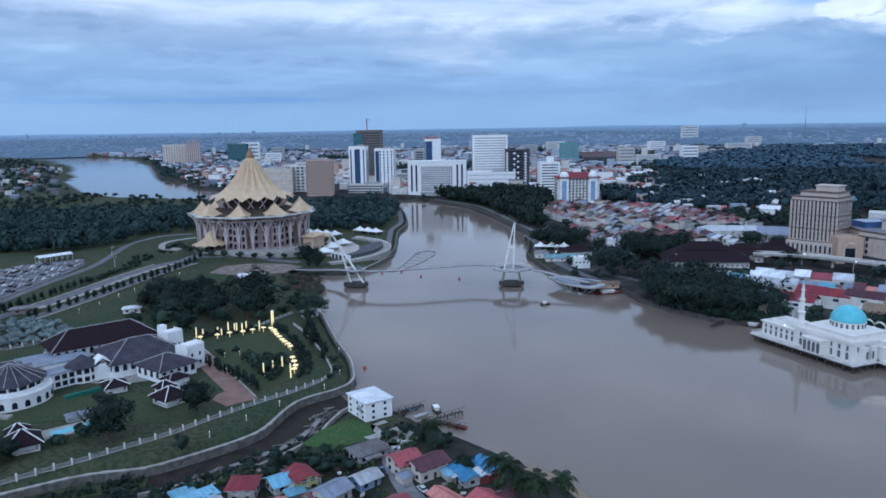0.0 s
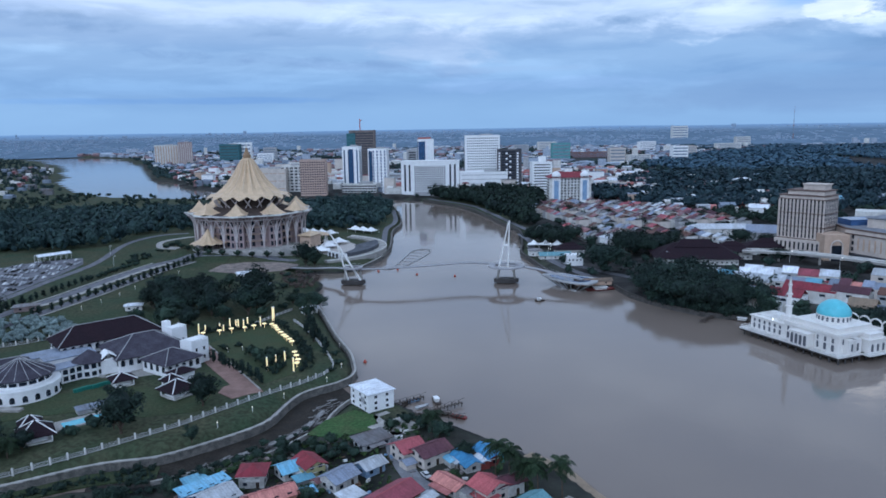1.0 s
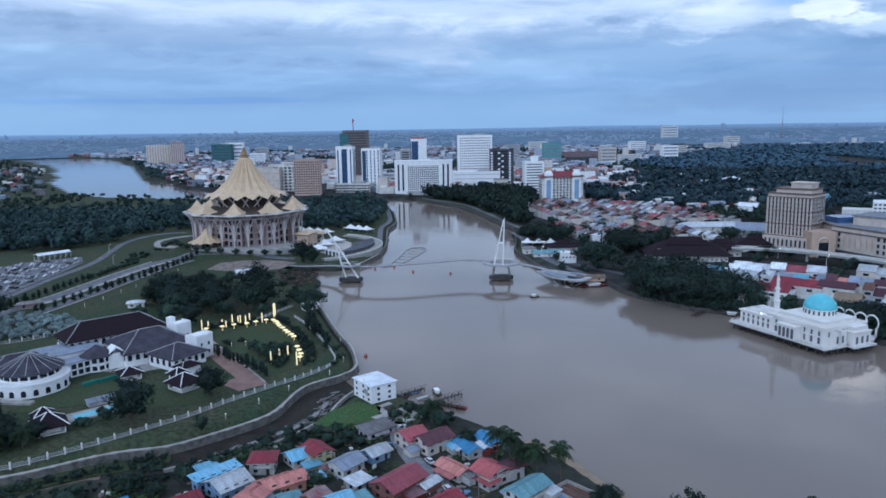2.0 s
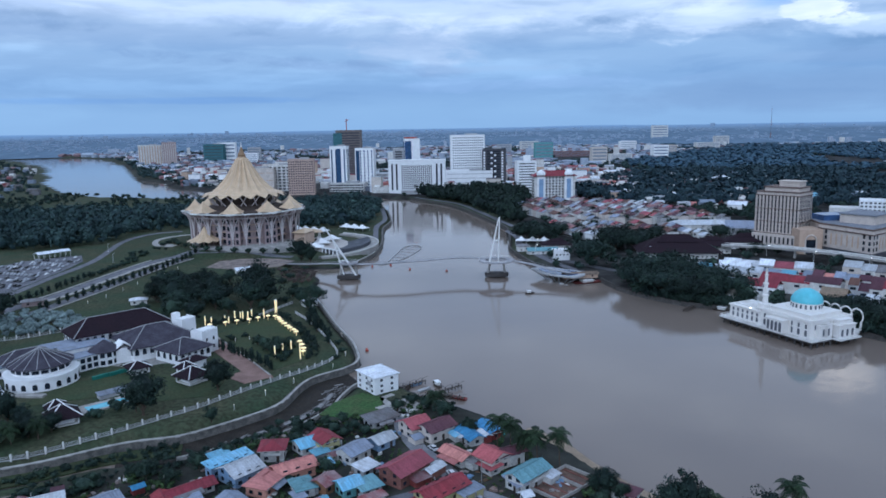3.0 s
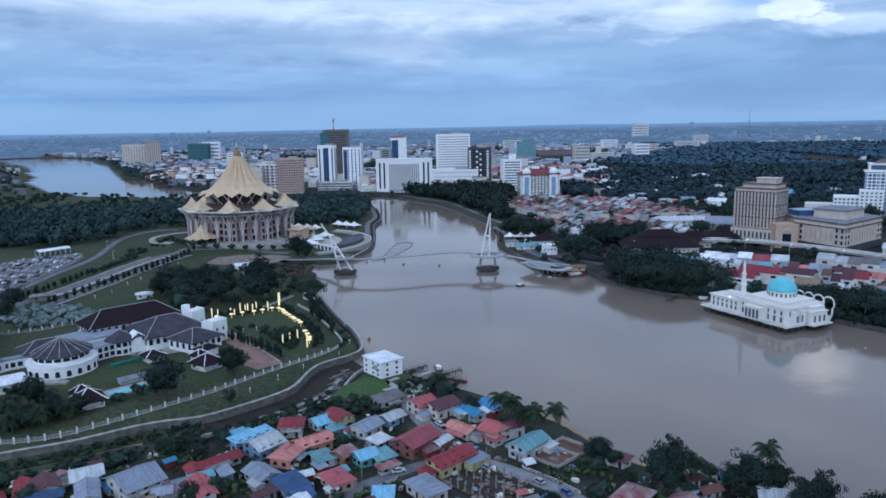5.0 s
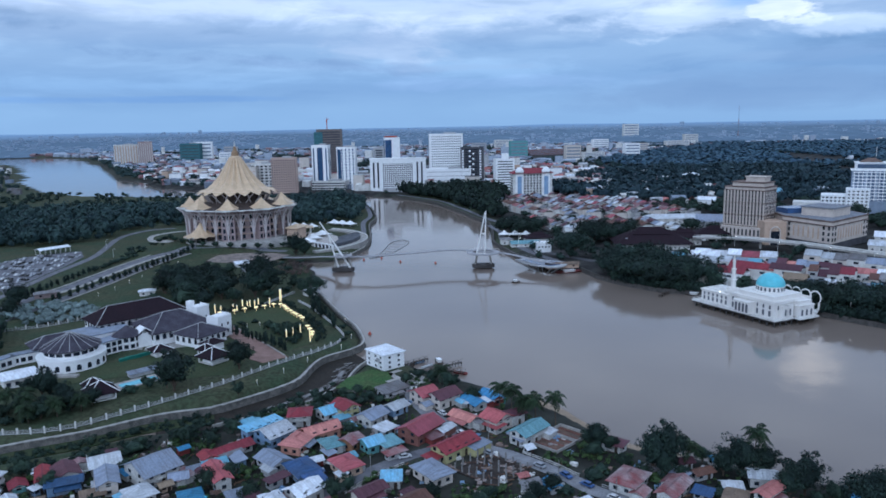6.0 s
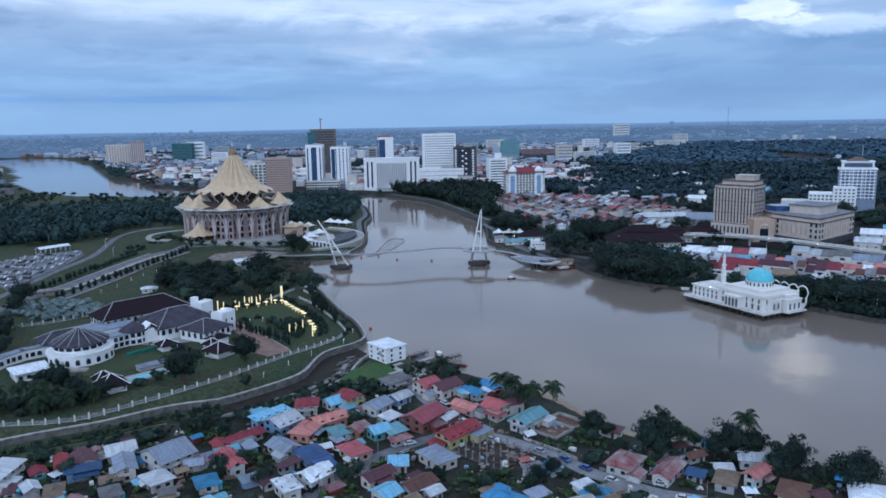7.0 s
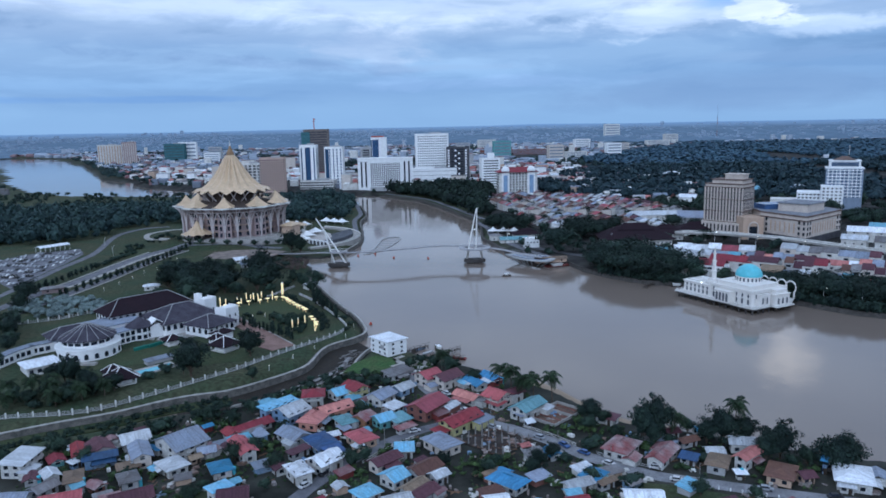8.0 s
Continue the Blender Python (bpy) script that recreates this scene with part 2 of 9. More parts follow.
M["leaf_mid"] = foliage("town_edge_leaves_hazed", (0.036, 0.061, 0.073), (0.016, 0.031, 0.041))
M["leaf_yard"] = foliage("yard_leaves", (0.060, 0.095, 0.036), (0.018, 0.032, 0.016))
M["leaf_palm"] = foliage("palm_leaves", (0.026, 0.044, 0.020), (0.009, 0.018, 0.009))
M["red_paint"] = material("red_paint", (0.42, 0.09, 0.06), 0.6)
M["green_net"] = material("green_netting", (0.07, 0.17, 0.19), 0.9)
M["sand"] = material("river_sand", (0.30, 0.23, 0.16), 0.95, vary=0.2)
M["wood_dark"] = material("dark_timber", (0.06, 0.045, 0.035), 0.85, vary=0.3)
M["steel_white"] = material("white_painted_steel", (0.80, 0.79, 0.76), 0.4, vary=0.08, bump=0.03)
M["dark_shingle"] = material("dark_brown_shingles", (0.021, 0.014, 0.019), 0.9, vary=0.3, bump=0.4, spec=0.08, second=(0.028, 0.018, 0.023), stripes=("Z", 0.5, 1.5))
M["grey_shingle"] = material("grey_brown_shingles", (0.075, 0.070, 0.088), 0.9, vary=0.3, bump=0.4, spec=0.08, second=(0.055, 0.050, 0.064), stripes=("Z", 0.5, 1.5))


def roof_material(name, color, second=None, axis="X"):
    """Ribbed sheet with rain streaks and grime running down the slope."""
    m = material(name, color, 0.65, spec=0.2, scale=0.7, vary=0.17, bump=0.2, second=second, per_object=0.25, stripes=(axis, 0.45, 1.6))
    nt = m.node_tree
    N, L = nt.nodes.new, nt.links.new
    b = nt.nodes["Principled BSDF"]
    plain = b.inputs["Base Color"].links[0].from_socket
    co, mp, n, r, mx = N("ShaderNodeTexCoord"), N("ShaderNodeMapping"), N("ShaderNodeTexNoise"), N("ShaderNodeValToRGB"), N("ShaderNodeMix")
    mp.inputs["Scale"].default_value = (1.5, 0.16, 0.3)
    n.inputs["Scale"].default_value, n.inputs["Detail"].default_value, n.inputs["Roughness"].default_value = 1.0, 6, 0.65
    L(co.outputs["Object"], mp.inputs[0]), L(mp.outputs[0], n.inputs["Vector"]), L(n.outputs["Fac"], r.inputs[0])
    e = r.color_ramp.elements
    e[0].position, e[0].color = 0.36, (0.42, 0.38, 0.36, 1)
    e[1].position, e[1].color = 0.56, (1.06, 1.06, 1.06, 1)
    mx.data_type, mx.blend_type = "RGBA", "MULTIPLY"
    mx.inputs[0].default_value = 0.42
    L(plain, mx.inputs[6]), L(r.outputs[0], mx.inputs[7])
    L(mx.outputs[2], b.inputs["Base Color"])
    return m


ROOFS = {
    "red": roof_material("red_metal_roof", (0.25, 0.035, 0.05), (0.20, 0.045, 0.055)),
    "rust": roof_material("rust_red_roof", (0.19, 0.045, 0.05), (0.33, 0.28, 0.28)),
    "salmon": roof_material("salmon_tile_roof", (0.48, 0.19, 0.17), (0.38, 0.15, 0.135)),
    "pink": roof_material("faded_pink_roof", (0.38, 0.095, 0.115), (0.30, 0.09, 0.10)),
    "maroon": roof_material("maroon_roof", (0.085, 0.035, 0.05), (0.11, 0.05, 0.06)),
    "blue": roof_material("blue_metal_roof", (0.075, 0.25, 0.45), (0.065, 0.19, 0.33)),
    "navy": roof_material("deep_blue_roof", (0.04, 0.09, 0.21), (0.05, 0.08, 0.15)),
    "sky": roof_material("light_blue_metal_roof", (0.18, 0.42, 0.58), (0.24, 0.42, 0.53)),
    "teal": roof_material("teal_metal_roof", (0.18, 0.34, 0.38), (0.16, 0.30, 0.34)),
    "slate": roof_material("blue_grey_metal_roof", (0.25, 0.29, 0.37), (0.24, 0.26, 0.31)),
    "grey": roof_material("weathered_grey_roof", (0.21, 0.21, 0.22), (0.15, 0.13, 0.125)),
    "pale": roof_material("pale_zinc_roof", (0.54, 0.57, 0.61), (0.40, 0.41, 0.42)),
    "tin": roof_material("white_metal_roof", (0.70, 0.73, 0.77), (0.56, 0.58, 0.61)),
    "tan": roof_material("tan_roof", (0.24, 0.175, 0.12), (0.18, 0.14, 0.105)),
    "brown": roof_material("brown_tile_roof", (0.11, 0.055, 0.045), (0.15, 0.08, 0.06)),
}


# ---- mesh building ----
class Shape:
    """Vertices and faces of one part."""

    def __init__(self):
        self.v, self.f = [], []

    def add(self, verts, faces):
        n = len(self.v)
        self.v.extend(verts)
        self.f.extend(tuple(n + i for i in face) for face in faces)
        return self

    def box(self, x, y, z, sx, sy, sz, turn=0.0, taper=1.0):
        """A box on its base centre (x, y, z); turn in degrees; taper narrows the top."""
        c, s = math.cos(radians(turn)), math.sin(radians(turn))
        pts = []
        for k, h in ((1.0, 0), (taper, sz)):
            for a, b in ((-1, -1), (1, -1), (1, 1), (-1, 1)):
                px, py = a * sx / 2 * k, b * sy / 2 * k
                pts.append((x + c * px - s * py, y + s * px + c * py, z + h))
        return self.add(pts, [(3, 2, 1, 0), (4, 5, 6, 7), (0, 1, 5, 4), (1, 2, 6, 5), (2, 3, 7, 6), (3, 0, 4, 7)])

    def lathe(self, x, y, profile, n=24, shape=None, cap=True):
        """Turns (radius, height) pairs about an upright axis; shape(angle, k) gives (radius factor, lift)."""
        pts, faces = [], []
        for k, (r, z) in enumerate(profile):
            for i in range(n):
                a = 2 * math.pi * i / n
                fr, lift = shape(a, k) if shape else (1.0, 0.0)
                pts.append((x + r * fr * math.cos(a), y + r * fr * math.sin(a), z + lift))
        for k in range(len(profile) - 1):
            for i in range(n):
                j = (i + 1) % n
                faces.append((k * n + i, k * n + j, (k + 1) * n + j, (k + 1) * n + i))
        if cap:
            faces.append(tuple(range(n - 1, -1, -1)))
            faces.append(tuple((len(profile) - 1) * n + i for i in range(n)))
        return self.add(pts, faces)

    def tube(self, path, r, n=6, r_end=None):
        """A round bar along points; r_end: radius at its end."""
        pts, faces = [], []
        path = [Vector(p) for p in path]
        r_end = r if r_end is None else r_end
        for k, p in enumerate(path):
            way = (path[min(k + 1, len(path) - 1)] - path[max(k - 1, 0)]).normalized()
            side = way.cross(Vector((0, 0, 1)) if abs(way.z) < 0.95 else Vector((1, 0, 0))).normalized()
            up = side.cross(way)
            q = r + (r_end - r) * k / max(1, len(path) - 1)
            for i in range(n):
                a = 2 * math.pi * (i + 0.5) / n
                pts.append(tuple(p + side * (q * math.cos(a)) + up * (q * math.sin(a))))
        for k in range(len(path) - 1):
            for i in range(n):
                j = (i + 1) % n
                faces.append((k * n + i, k * n + j, (k + 1) * n + j, (k + 1) * n + i))
        faces.append(tuple(range(n - 1, -1, -1)))
        faces.append(tuple((len(path) - 1) * n + i for i in range(n)))
        return self.add(pts, faces)

    def slab(self, outline, z0, z1):
        """A flat plate on an outline that runs counter-clockwise."""
        n = len(outline)
        pts = [(x, y, z0) for x, y in outline] + [(x, y, z1) for x, y in outline]
        faces = [tuple(range(n - 1, -1, -1)), tuple(range(n, 2 * n))]
        faces += [(i, (i + 1) % n, n + (i + 1) % n, n + i) for i in range(n)]
        return self.add(pts, faces)

    def gable(self, x, y, z, sx, sy, rise, over=0.5, thick=0.18, turn=0.0):
        """A pitched roof with its ridge along x, as two thick slopes."""
        c, s = math.cos(radians(turn)), math.sin(radians(turn))
        hx, hy = sx / 2 + over, sy / 2 + over
        drop = -rise * over / (sy / 2)
        prof = [(-hy, drop), (0, rise), (hy, drop), (hy, drop + thick), (0, rise + thick * 1.2), (-hy, drop + thick)]
        pts = []
        for px in (-hx, hx):
            for py, pz in prof:
                pts.append((x + c * px - s * py, y + s * px + c * py, z + pz))
        faces = [(0, 1, 7, 6), (1, 2, 8, 7), (2, 3, 9, 8), (3, 4, 10, 9), (4, 5, 11, 10), (5, 0, 6, 11)]
        faces += [(5, 4, 1, 0), (4, 3, 2, 1), (6, 7, 10, 11), (7, 8, 9, 10)]
        return self.add(pts, faces)

    def hip(self, x, y, z, sx, sy, rise, over=0.5, thick=0.18, turn=0.0, ridge=None):
        """A hipped roof with its ridge along x."""
        c, s = math.cos(radians(turn)), math.sin(radians(turn))
        hx, hy = sx / 2 + over, sy / 2 + over
        rl = max(0.05, (sx - sy) / 2) if ridge is None else ridge / 2
        raw = [(-hx, -hy, -thick), (hx, -hy, -thick), (hx, hy, -thick), (-hx, hy, -thick), (-hx, -hy, 0), (hx, -hy, 0), (hx, hy, 0), (-hx, hy, 0),
               (-rl, 0, rise), (rl, 0, rise)]
        pts = [(x + c * px - s * py, y + s * px + c * py, z + pz) for px, py, pz in raw]
        return self.add(pts, [(3, 2, 1, 0), (0, 1, 5, 4), (1, 2, 6, 5), (2, 3, 7, 6), (3, 0, 4, 7), (4, 5, 9, 8), (5, 6, 9), (6, 7, 8, 9), (7, 4, 8)])

    def shed(self, x, y, z, sx, sy, rise, over=0.4, thick=0.15, turn=0.0):
        """A single slope that rises towards +y."""
        c, s = math.cos(radians(turn)), math.sin(radians(turn))
        hx, hy = sx / 2 + over, sy / 2 + over
        raw = [(-hx, -hy, 0), (hx, -hy, 0), (hx, hy, rise), (-hx, hy, rise)]
        raw += [(a, b, h + thick) for a, b, h in raw]
        pts = [(x + c * px - s * py, y + s * px + c * py, z + pz) for px, py, pz in raw]
        return self.add(pts, [(3, 2, 1, 0), (4, 5, 6, 7), (0, 1, 5, 4), (1, 2, 6, 5), (2, 3, 7, 6), (3, 0, 4, 7)])

    def mesh(self, name, mat, smooth=False):
        me = bpy.data.meshes.new(name)
        me.from_pydata([tuple(v) for v in self.v], [], self.f)
        me.materials.append(mat)
        if smooth:
            me.polygons.foreach_set("use_smooth", [True] * len(me.polygons))
        me.update()
        return me


def thing(name, x, y, z, turn=0.0, label="", category="", group="", kind=""):
    ob = new(name)
    ob.empty_display_size = 0.5
    ob.matrix_basis = pose(x, y, z, 0, 0, turn)
    return tagged(ob, label, category, group, kind)


def part(name, shape, mat, parent, label="", smooth=False, kind=""):
    ob = new(name, shape.mesh(name, mat, smooth) if isinstance(shape, Shape) else shape)
    ob.parent = parent
    return tagged(ob, label, "", "", kind)


def put(name, mesh, parent, x, y, z, turn=0.0, scale=(1, 1, 1)):
    """A piece on a shared mesh."""
    ob = new(name, mesh)
    ob.parent = parent
    ob.matrix_basis = pose(x, y, z, 0, 0, turn) @ Matrix.Diagonal((*scale, 1))
    return ob


def solid(name, shape, mat, label="", category="", group="", kind="", smooth=False):
    """A thing or a piece of the setting that is one mesh, in world coordinates."""
    return tagged(new(name, shape.mesh(name, mat, smooth)), label, category, group, kind)


# ---- ground and river ----
BANK_VILLAGE = [(900, -120), (500, 20), (260, 84), (160, 118), (118, 133), (99, 141), (79, 154), (63, 163), (47, 171), (35, 191), (28, 205), (13, 222),
                (-7, 241), (-22, 253), (-31, 264), (-42, 272)]
CREEK_SOUTH = [(-48.5, 269), (-52.5, 262), (-55.5, 251), (-57.5, 239), (-63, 228.5), (-71, 217), (-87, 206), (-101, 198), (-125, 193), (-143, 182.5), (-160, 175), (-177, 166), (-228, 140)]
CREEK_NORTH = [(-230, 150), (-177, 177), (-161, 185.5), (-144, 193), (-127, 204.5), (-117, 209), (-106, 212), (-97, 219), (-86, 229.5), (-78.6, 238.5), (-75.6, 247), (-74, 258), (-71, 269), (-65, 276.3), (-59, 281.5), (-54.6, 288)]
BANK_PARK = [(-53.4, 296), (-55.2, 306), (-60, 324), (-71, 351), (-83, 385), (-92, 410), (-99, 430), (-105, 452), (-104, 477), (-108, 494), (-122, 508), (-136, 522),
             (-124, 530), (-102, 528), (-86, 538), (-76, 578), (-73, 620), (-75, 660), (-81, 734), (-78, 797), (-91, 901), (-111, 1007)]
BANK_WEST = [(-250, 1062), (-440, 1098), (-545, 1130), (-640, 1190), (-740, 1300), (-900, 1540), (-985, 1715), (-1240, 2150), (-1560, 2600), (-1950, 3000), (-2200, 3250), (-2000, 3400), (-1710, 3060), (-1534, 2975),
             (-1300, 2760), (-1060, 2350), (-954, 2134), (-772, 1761), (-676, 1552), (-597, 1490), (-524, 1338), (-420, 1240), (-250, 1140)]
BANK_TOWN = [(-117, 1080), (-70, 1048), (-12, 960), (15, 868), (35, 778), (47, 726), (44, 650), (40, 600), (46, 562), (56, 510), (72, 470), (92, 469), (98, 441),
             (110, 418), (128, 396), (142, 389), (162, 376), (180, 350), (194, 332), (212, 307), (230, 292), (320, 225), (520, 150), (900, 20)]
RIVER = BANK_VILLAGE + CREEK_SOUTH + CREEK_NORTH + BANK_PARK + BANK_WEST + BANK_TOWN


def river_distance(px, py):
    """Distance to the river's edge, negative over water."""
    px, py = np.asarray(px, float), np.asarray(py, float)
    best, inside = np.full(px.shape, 1e9), np.zeros(px.shape, bool)
    for (ax, ay), (bx, by) in zip(RIVER, RIVER[1:] + RIVER[:1]):
        dx, dy = bx - ax, by - ay
        k = np.clip(((px - ax) * dx + (py - ay) * dy) / (dx * dx + dy * dy), 0, 1)
        best = np.minimum(best, np.hypot(px - ax - k * dx, py - ay - k * dy))
        if dy:
            inside ^= ((ay > py) != (by > py)) & (px < dx * (py - ay) / dy + ax)
    return np.where(inside, -best, best)


def step(v, lo, hi):
    k = np.clip((np.asarray(v, float) - lo) / (hi - lo), 0, 1)
    return k * k * (3 - 2 * k)


def land(x, y):
    """Height of the dry land."""
    x, y = np.asarray(x, float), np.asarray(y, float)
    h = 3.0 + 2.2 * step(-x, 55, 110) * step(y, 170, 250)
    h = h + (3.2 * step(-x, 130, 260) * step(y, 330, 420) + 3.5 * step(-x, 250, 330) * step(y, 380, 480)) * (1 - step(y, 690, 900))
    h = h + 1.0 * np.exp(-((x + 192) ** 2 + (y - 610) ** 2) / 90.0**2) + 4.6 * (1 - step(np.hypot(np.where(x > -195, 1.12, 0.9) * (x + 195), y - 602), 46, 68))
    far = np.hypot(x, y)
    h = h + 50.0 * step(far, 3300, 4750)
    return h


def ground_z(x, y):
    return float(land(x, y))


def axis_steps(lo, near_lo, near_hi, hi, fine, grow):
    out = list(np.arange(near_lo, near_hi + 0.01, fine))
    d, v = fine, near_hi
    while v < hi:
        d *= grow
        v += d
        out.append(min(v, hi))
    d, v, head = fine, near_lo, []
    while v > lo:
        d *= grow
        v -= d
        head.append(max(v, lo))
    return np.array(head[::-1] + out)


def build_ground():
    xs = axis_steps(-4900, -240, 270, 4900, 3.3, 1.06)
    ys = axis_steps(-700, 95, 640, 4900, 3.3, 1.03)
    gx, gy = np.meshgrid(xs, ys)
    d = river_distance(gx.ravel(), gy.ravel()).reshape(gx.shape)
    top = land(gx, gy)
    bumps = 0.25 * (np.sin(gx * 0.11) * np.sin(gy * 0.09 + 1)) + 0.12 * np.sin(gx * 0.37 + gy * 0.21)
    z = np.where(d > 0, 0.2 + (top - 0.2) * step(d, 0, 7) + bumps * step(d, 8, 30) * 0.3, 0.2 - 2.5 * step(-d, 0, 8))
    n, m = gx.shape
    idx = np.arange(n * m).reshape(n, m)
    quads = np.stack([idx[:-1, :-1], idx[:-1, 1:], idx[1:, 1:], idx[1:, :-1]], -1).reshape(-1, 4)
    me = bpy.data.meshes.new("ground")
    me.from_pydata(np.stack([gx, gy, z], -1).reshape(-1, 3).tolist(), [], quads.tolist())
    me.polygons.foreach_set("use_smooth", [True] * len(me.polygons))
    # how built-up the land is: bare earth and paving in town, grass elsewhere
    town = np.maximum(step(gx, 30, 70) * step(gy, 330, 420) * (1 - step(gx + 0.25 * gy, 700, 1100)), step(gy, 1000, 1100) * step(gx + 0.45 * gy, -60, 140))
    town = np.maximum(town, 0.85 * (1 - step(gy - 0.97 * gx, 295, 320)) * (1 - step(gy, 225, 270)))
    town = np.maximum(town, 0.9 * step(gx, 140, 170) * step(gy + 0.9 * gx, 380, 440) * (1 - step(gx, 500, 700)))
    town = np.maximum(town, 1 - step(d, 1, 4))
    at = me.attributes.new("town", "FLOAT", "POINT")
    at.data.foreach_set("value", town.ravel().astype(np.float32))
    me.materials.append(ground_material())
    tagged(new("ground", me), "grassy land with bare earth and paving in town", "ground", kind="structure")


def ground_material():
    m = material("land", (0.041, 0.060, 0.033), 0.95, spec=0.08, vary=0.35, scale=0.25, second=(0.070, 0.073, 0.044), bump=0.3)
    nt = m.node_tree
    N, L = nt.nodes.new, nt.links.new
    b = nt.nodes["Principled BSDF"]
    grass = b.inputs["Base Color"].links[0].from_socket
    at, co, n, r, mx, md = N("ShaderNodeAttribute"), N("ShaderNodeTexCoord"), N("ShaderNodeTexNoise"), N("ShaderNodeValToRGB"), N("ShaderNodeMix"), N("ShaderNodeMath")
    at.attribute_name = "town"
    n.inputs["Scale"].default_value, n.inputs["Detail"].default_value = 0.06, 8
    L(co.outputs["Object"], n.inputs["Vector"])
    # earth and paving tones, darkened for the shade and clutter between houses
    r.color_ramp.elements[0].position, r.color_ramp.elements[0].color = 0.35, (0.012, 0.013, 0.012, 1)
    r.color_ramp.elements[1].position, r.color_ramp.elements[1].color = 0.65, (0.058, 0.055, 0.053, 1)
    L(n.outputs["Fac"], r.inputs[0])
    md.operation, md.use_clamp = "MULTIPLY_ADD", True
    L(n.outputs["Fac"], md.inputs[0])
    md.inputs[1].default_value = -0.9
    ad = N("ShaderNodeMath")
    ad.operation = "MULTIPLY_ADD"
    L(at.outputs["Fac"], ad.inputs[0])
    ad.inputs[1].default_value, ad.inputs[2].default_value = 1.5, 0.0
    L(ad.outputs[0], md.inputs[2])
    mx.data_type = "RGBA"
    L(md.outputs[0], mx.inputs[0]), L(grass, mx.inputs[6]), L(r.outputs[0], mx.inputs[7])
    L(mx.outputs[2], b.inputs["Base Color"])
    return m


build_ground()


def backdrop():
    """The far plain and the blue hills behind it, all round, haze painted into their glowing colour."""
    sh, n = Shape(), 180
    pts = []
    for i in range(n + 1):
        a = radians(-5 + 190 * i / n)
        h = 86 + 6 * noise.noise(Vector((i * 0.11, 2.0, 0))) + 34 * max(0, noise.noise(Vector((i * 0.07 + 5, 7.0, 0))) - 0.12)
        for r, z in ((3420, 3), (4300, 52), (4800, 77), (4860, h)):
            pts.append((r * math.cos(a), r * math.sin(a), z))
    solid("backdrop", sh.add(pts, [(4 * i + k, 4 * i + k + 1, 4 * i + k + 5, 4 * i + k + 4) for i in range(n) for k in range(3)]), far_hill_material(), "far plain and hills at the horizon, painted in glowing haze blue", "backdrop", kind="structure")


def far_hill_material():
    m = bpy.data.materials.new("hazed_plain_glow")
    m.use_nodes = True
    nt = m.node_tree
    N, L = nt.nodes.new, nt.links.new
    b = nt.nodes["Principled BSDF"]
    co, mp, n, r = N("ShaderNodeTexCoord"), N("ShaderNodeMapping"), N("ShaderNodeTexNoise"), N("ShaderNodeValToRGB")
    mp.inputs["Scale"].default_value = (0.016, 0.004, 0.06)
    n.inputs["Scale"].default_value, n.inputs["Detail"].default_value, n.inputs["Roughness"].default_value = 1.0, 6, 0.7
    L(co.outputs["Object"], mp.inputs[0]), L(mp.outputs[0], n.inputs["Vector"])
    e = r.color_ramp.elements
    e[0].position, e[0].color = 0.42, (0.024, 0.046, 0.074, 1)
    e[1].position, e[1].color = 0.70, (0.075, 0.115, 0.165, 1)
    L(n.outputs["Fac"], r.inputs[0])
    # painted haze: the glow turns to pale blue with height
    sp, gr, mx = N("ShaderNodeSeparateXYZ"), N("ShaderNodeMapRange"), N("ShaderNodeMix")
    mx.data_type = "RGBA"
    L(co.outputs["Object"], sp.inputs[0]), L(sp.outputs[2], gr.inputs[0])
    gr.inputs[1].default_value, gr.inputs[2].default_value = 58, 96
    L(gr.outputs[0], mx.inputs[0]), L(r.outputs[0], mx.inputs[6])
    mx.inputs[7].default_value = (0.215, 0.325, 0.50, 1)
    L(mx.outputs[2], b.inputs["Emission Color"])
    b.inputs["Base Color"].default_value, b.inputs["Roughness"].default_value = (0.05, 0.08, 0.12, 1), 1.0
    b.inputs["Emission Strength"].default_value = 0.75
    return m


backdrop()
solid("river_water", Shape().add([(-4900, -700, 0), (4900, -700, 0), (4900, 4900, 0), (-4900, 4900, 0)], [(0, 1, 2, 3)]), M["water"],
      "calm muddy brown river reflecting the sky", "water", kind="structure")


def smooth_line(points, size=4.0):
    """Points every few metres along a soft curve through the given ones."""
    pts = [Vector((*p, 0)) if len(p) == 2 else Vector(p) for p in points]
    out = []
    for k in range(len(pts) - 1):
        a, b, c, d = pts[max(k - 1, 0)], pts[k], pts[k + 1], pts[min(k + 2, len(pts) - 1)]
        n = max(1, int((c - b).length / size))
        for i in range(n):
            t = i / n
            out.append(0.5 * ((2 * b) + (c - a) * t + (2 * a - 5 * b + 4 * c - d) * t * t + (3 * b - a - 3 * c + d) * t**3))
    return out + [pts[-1]]


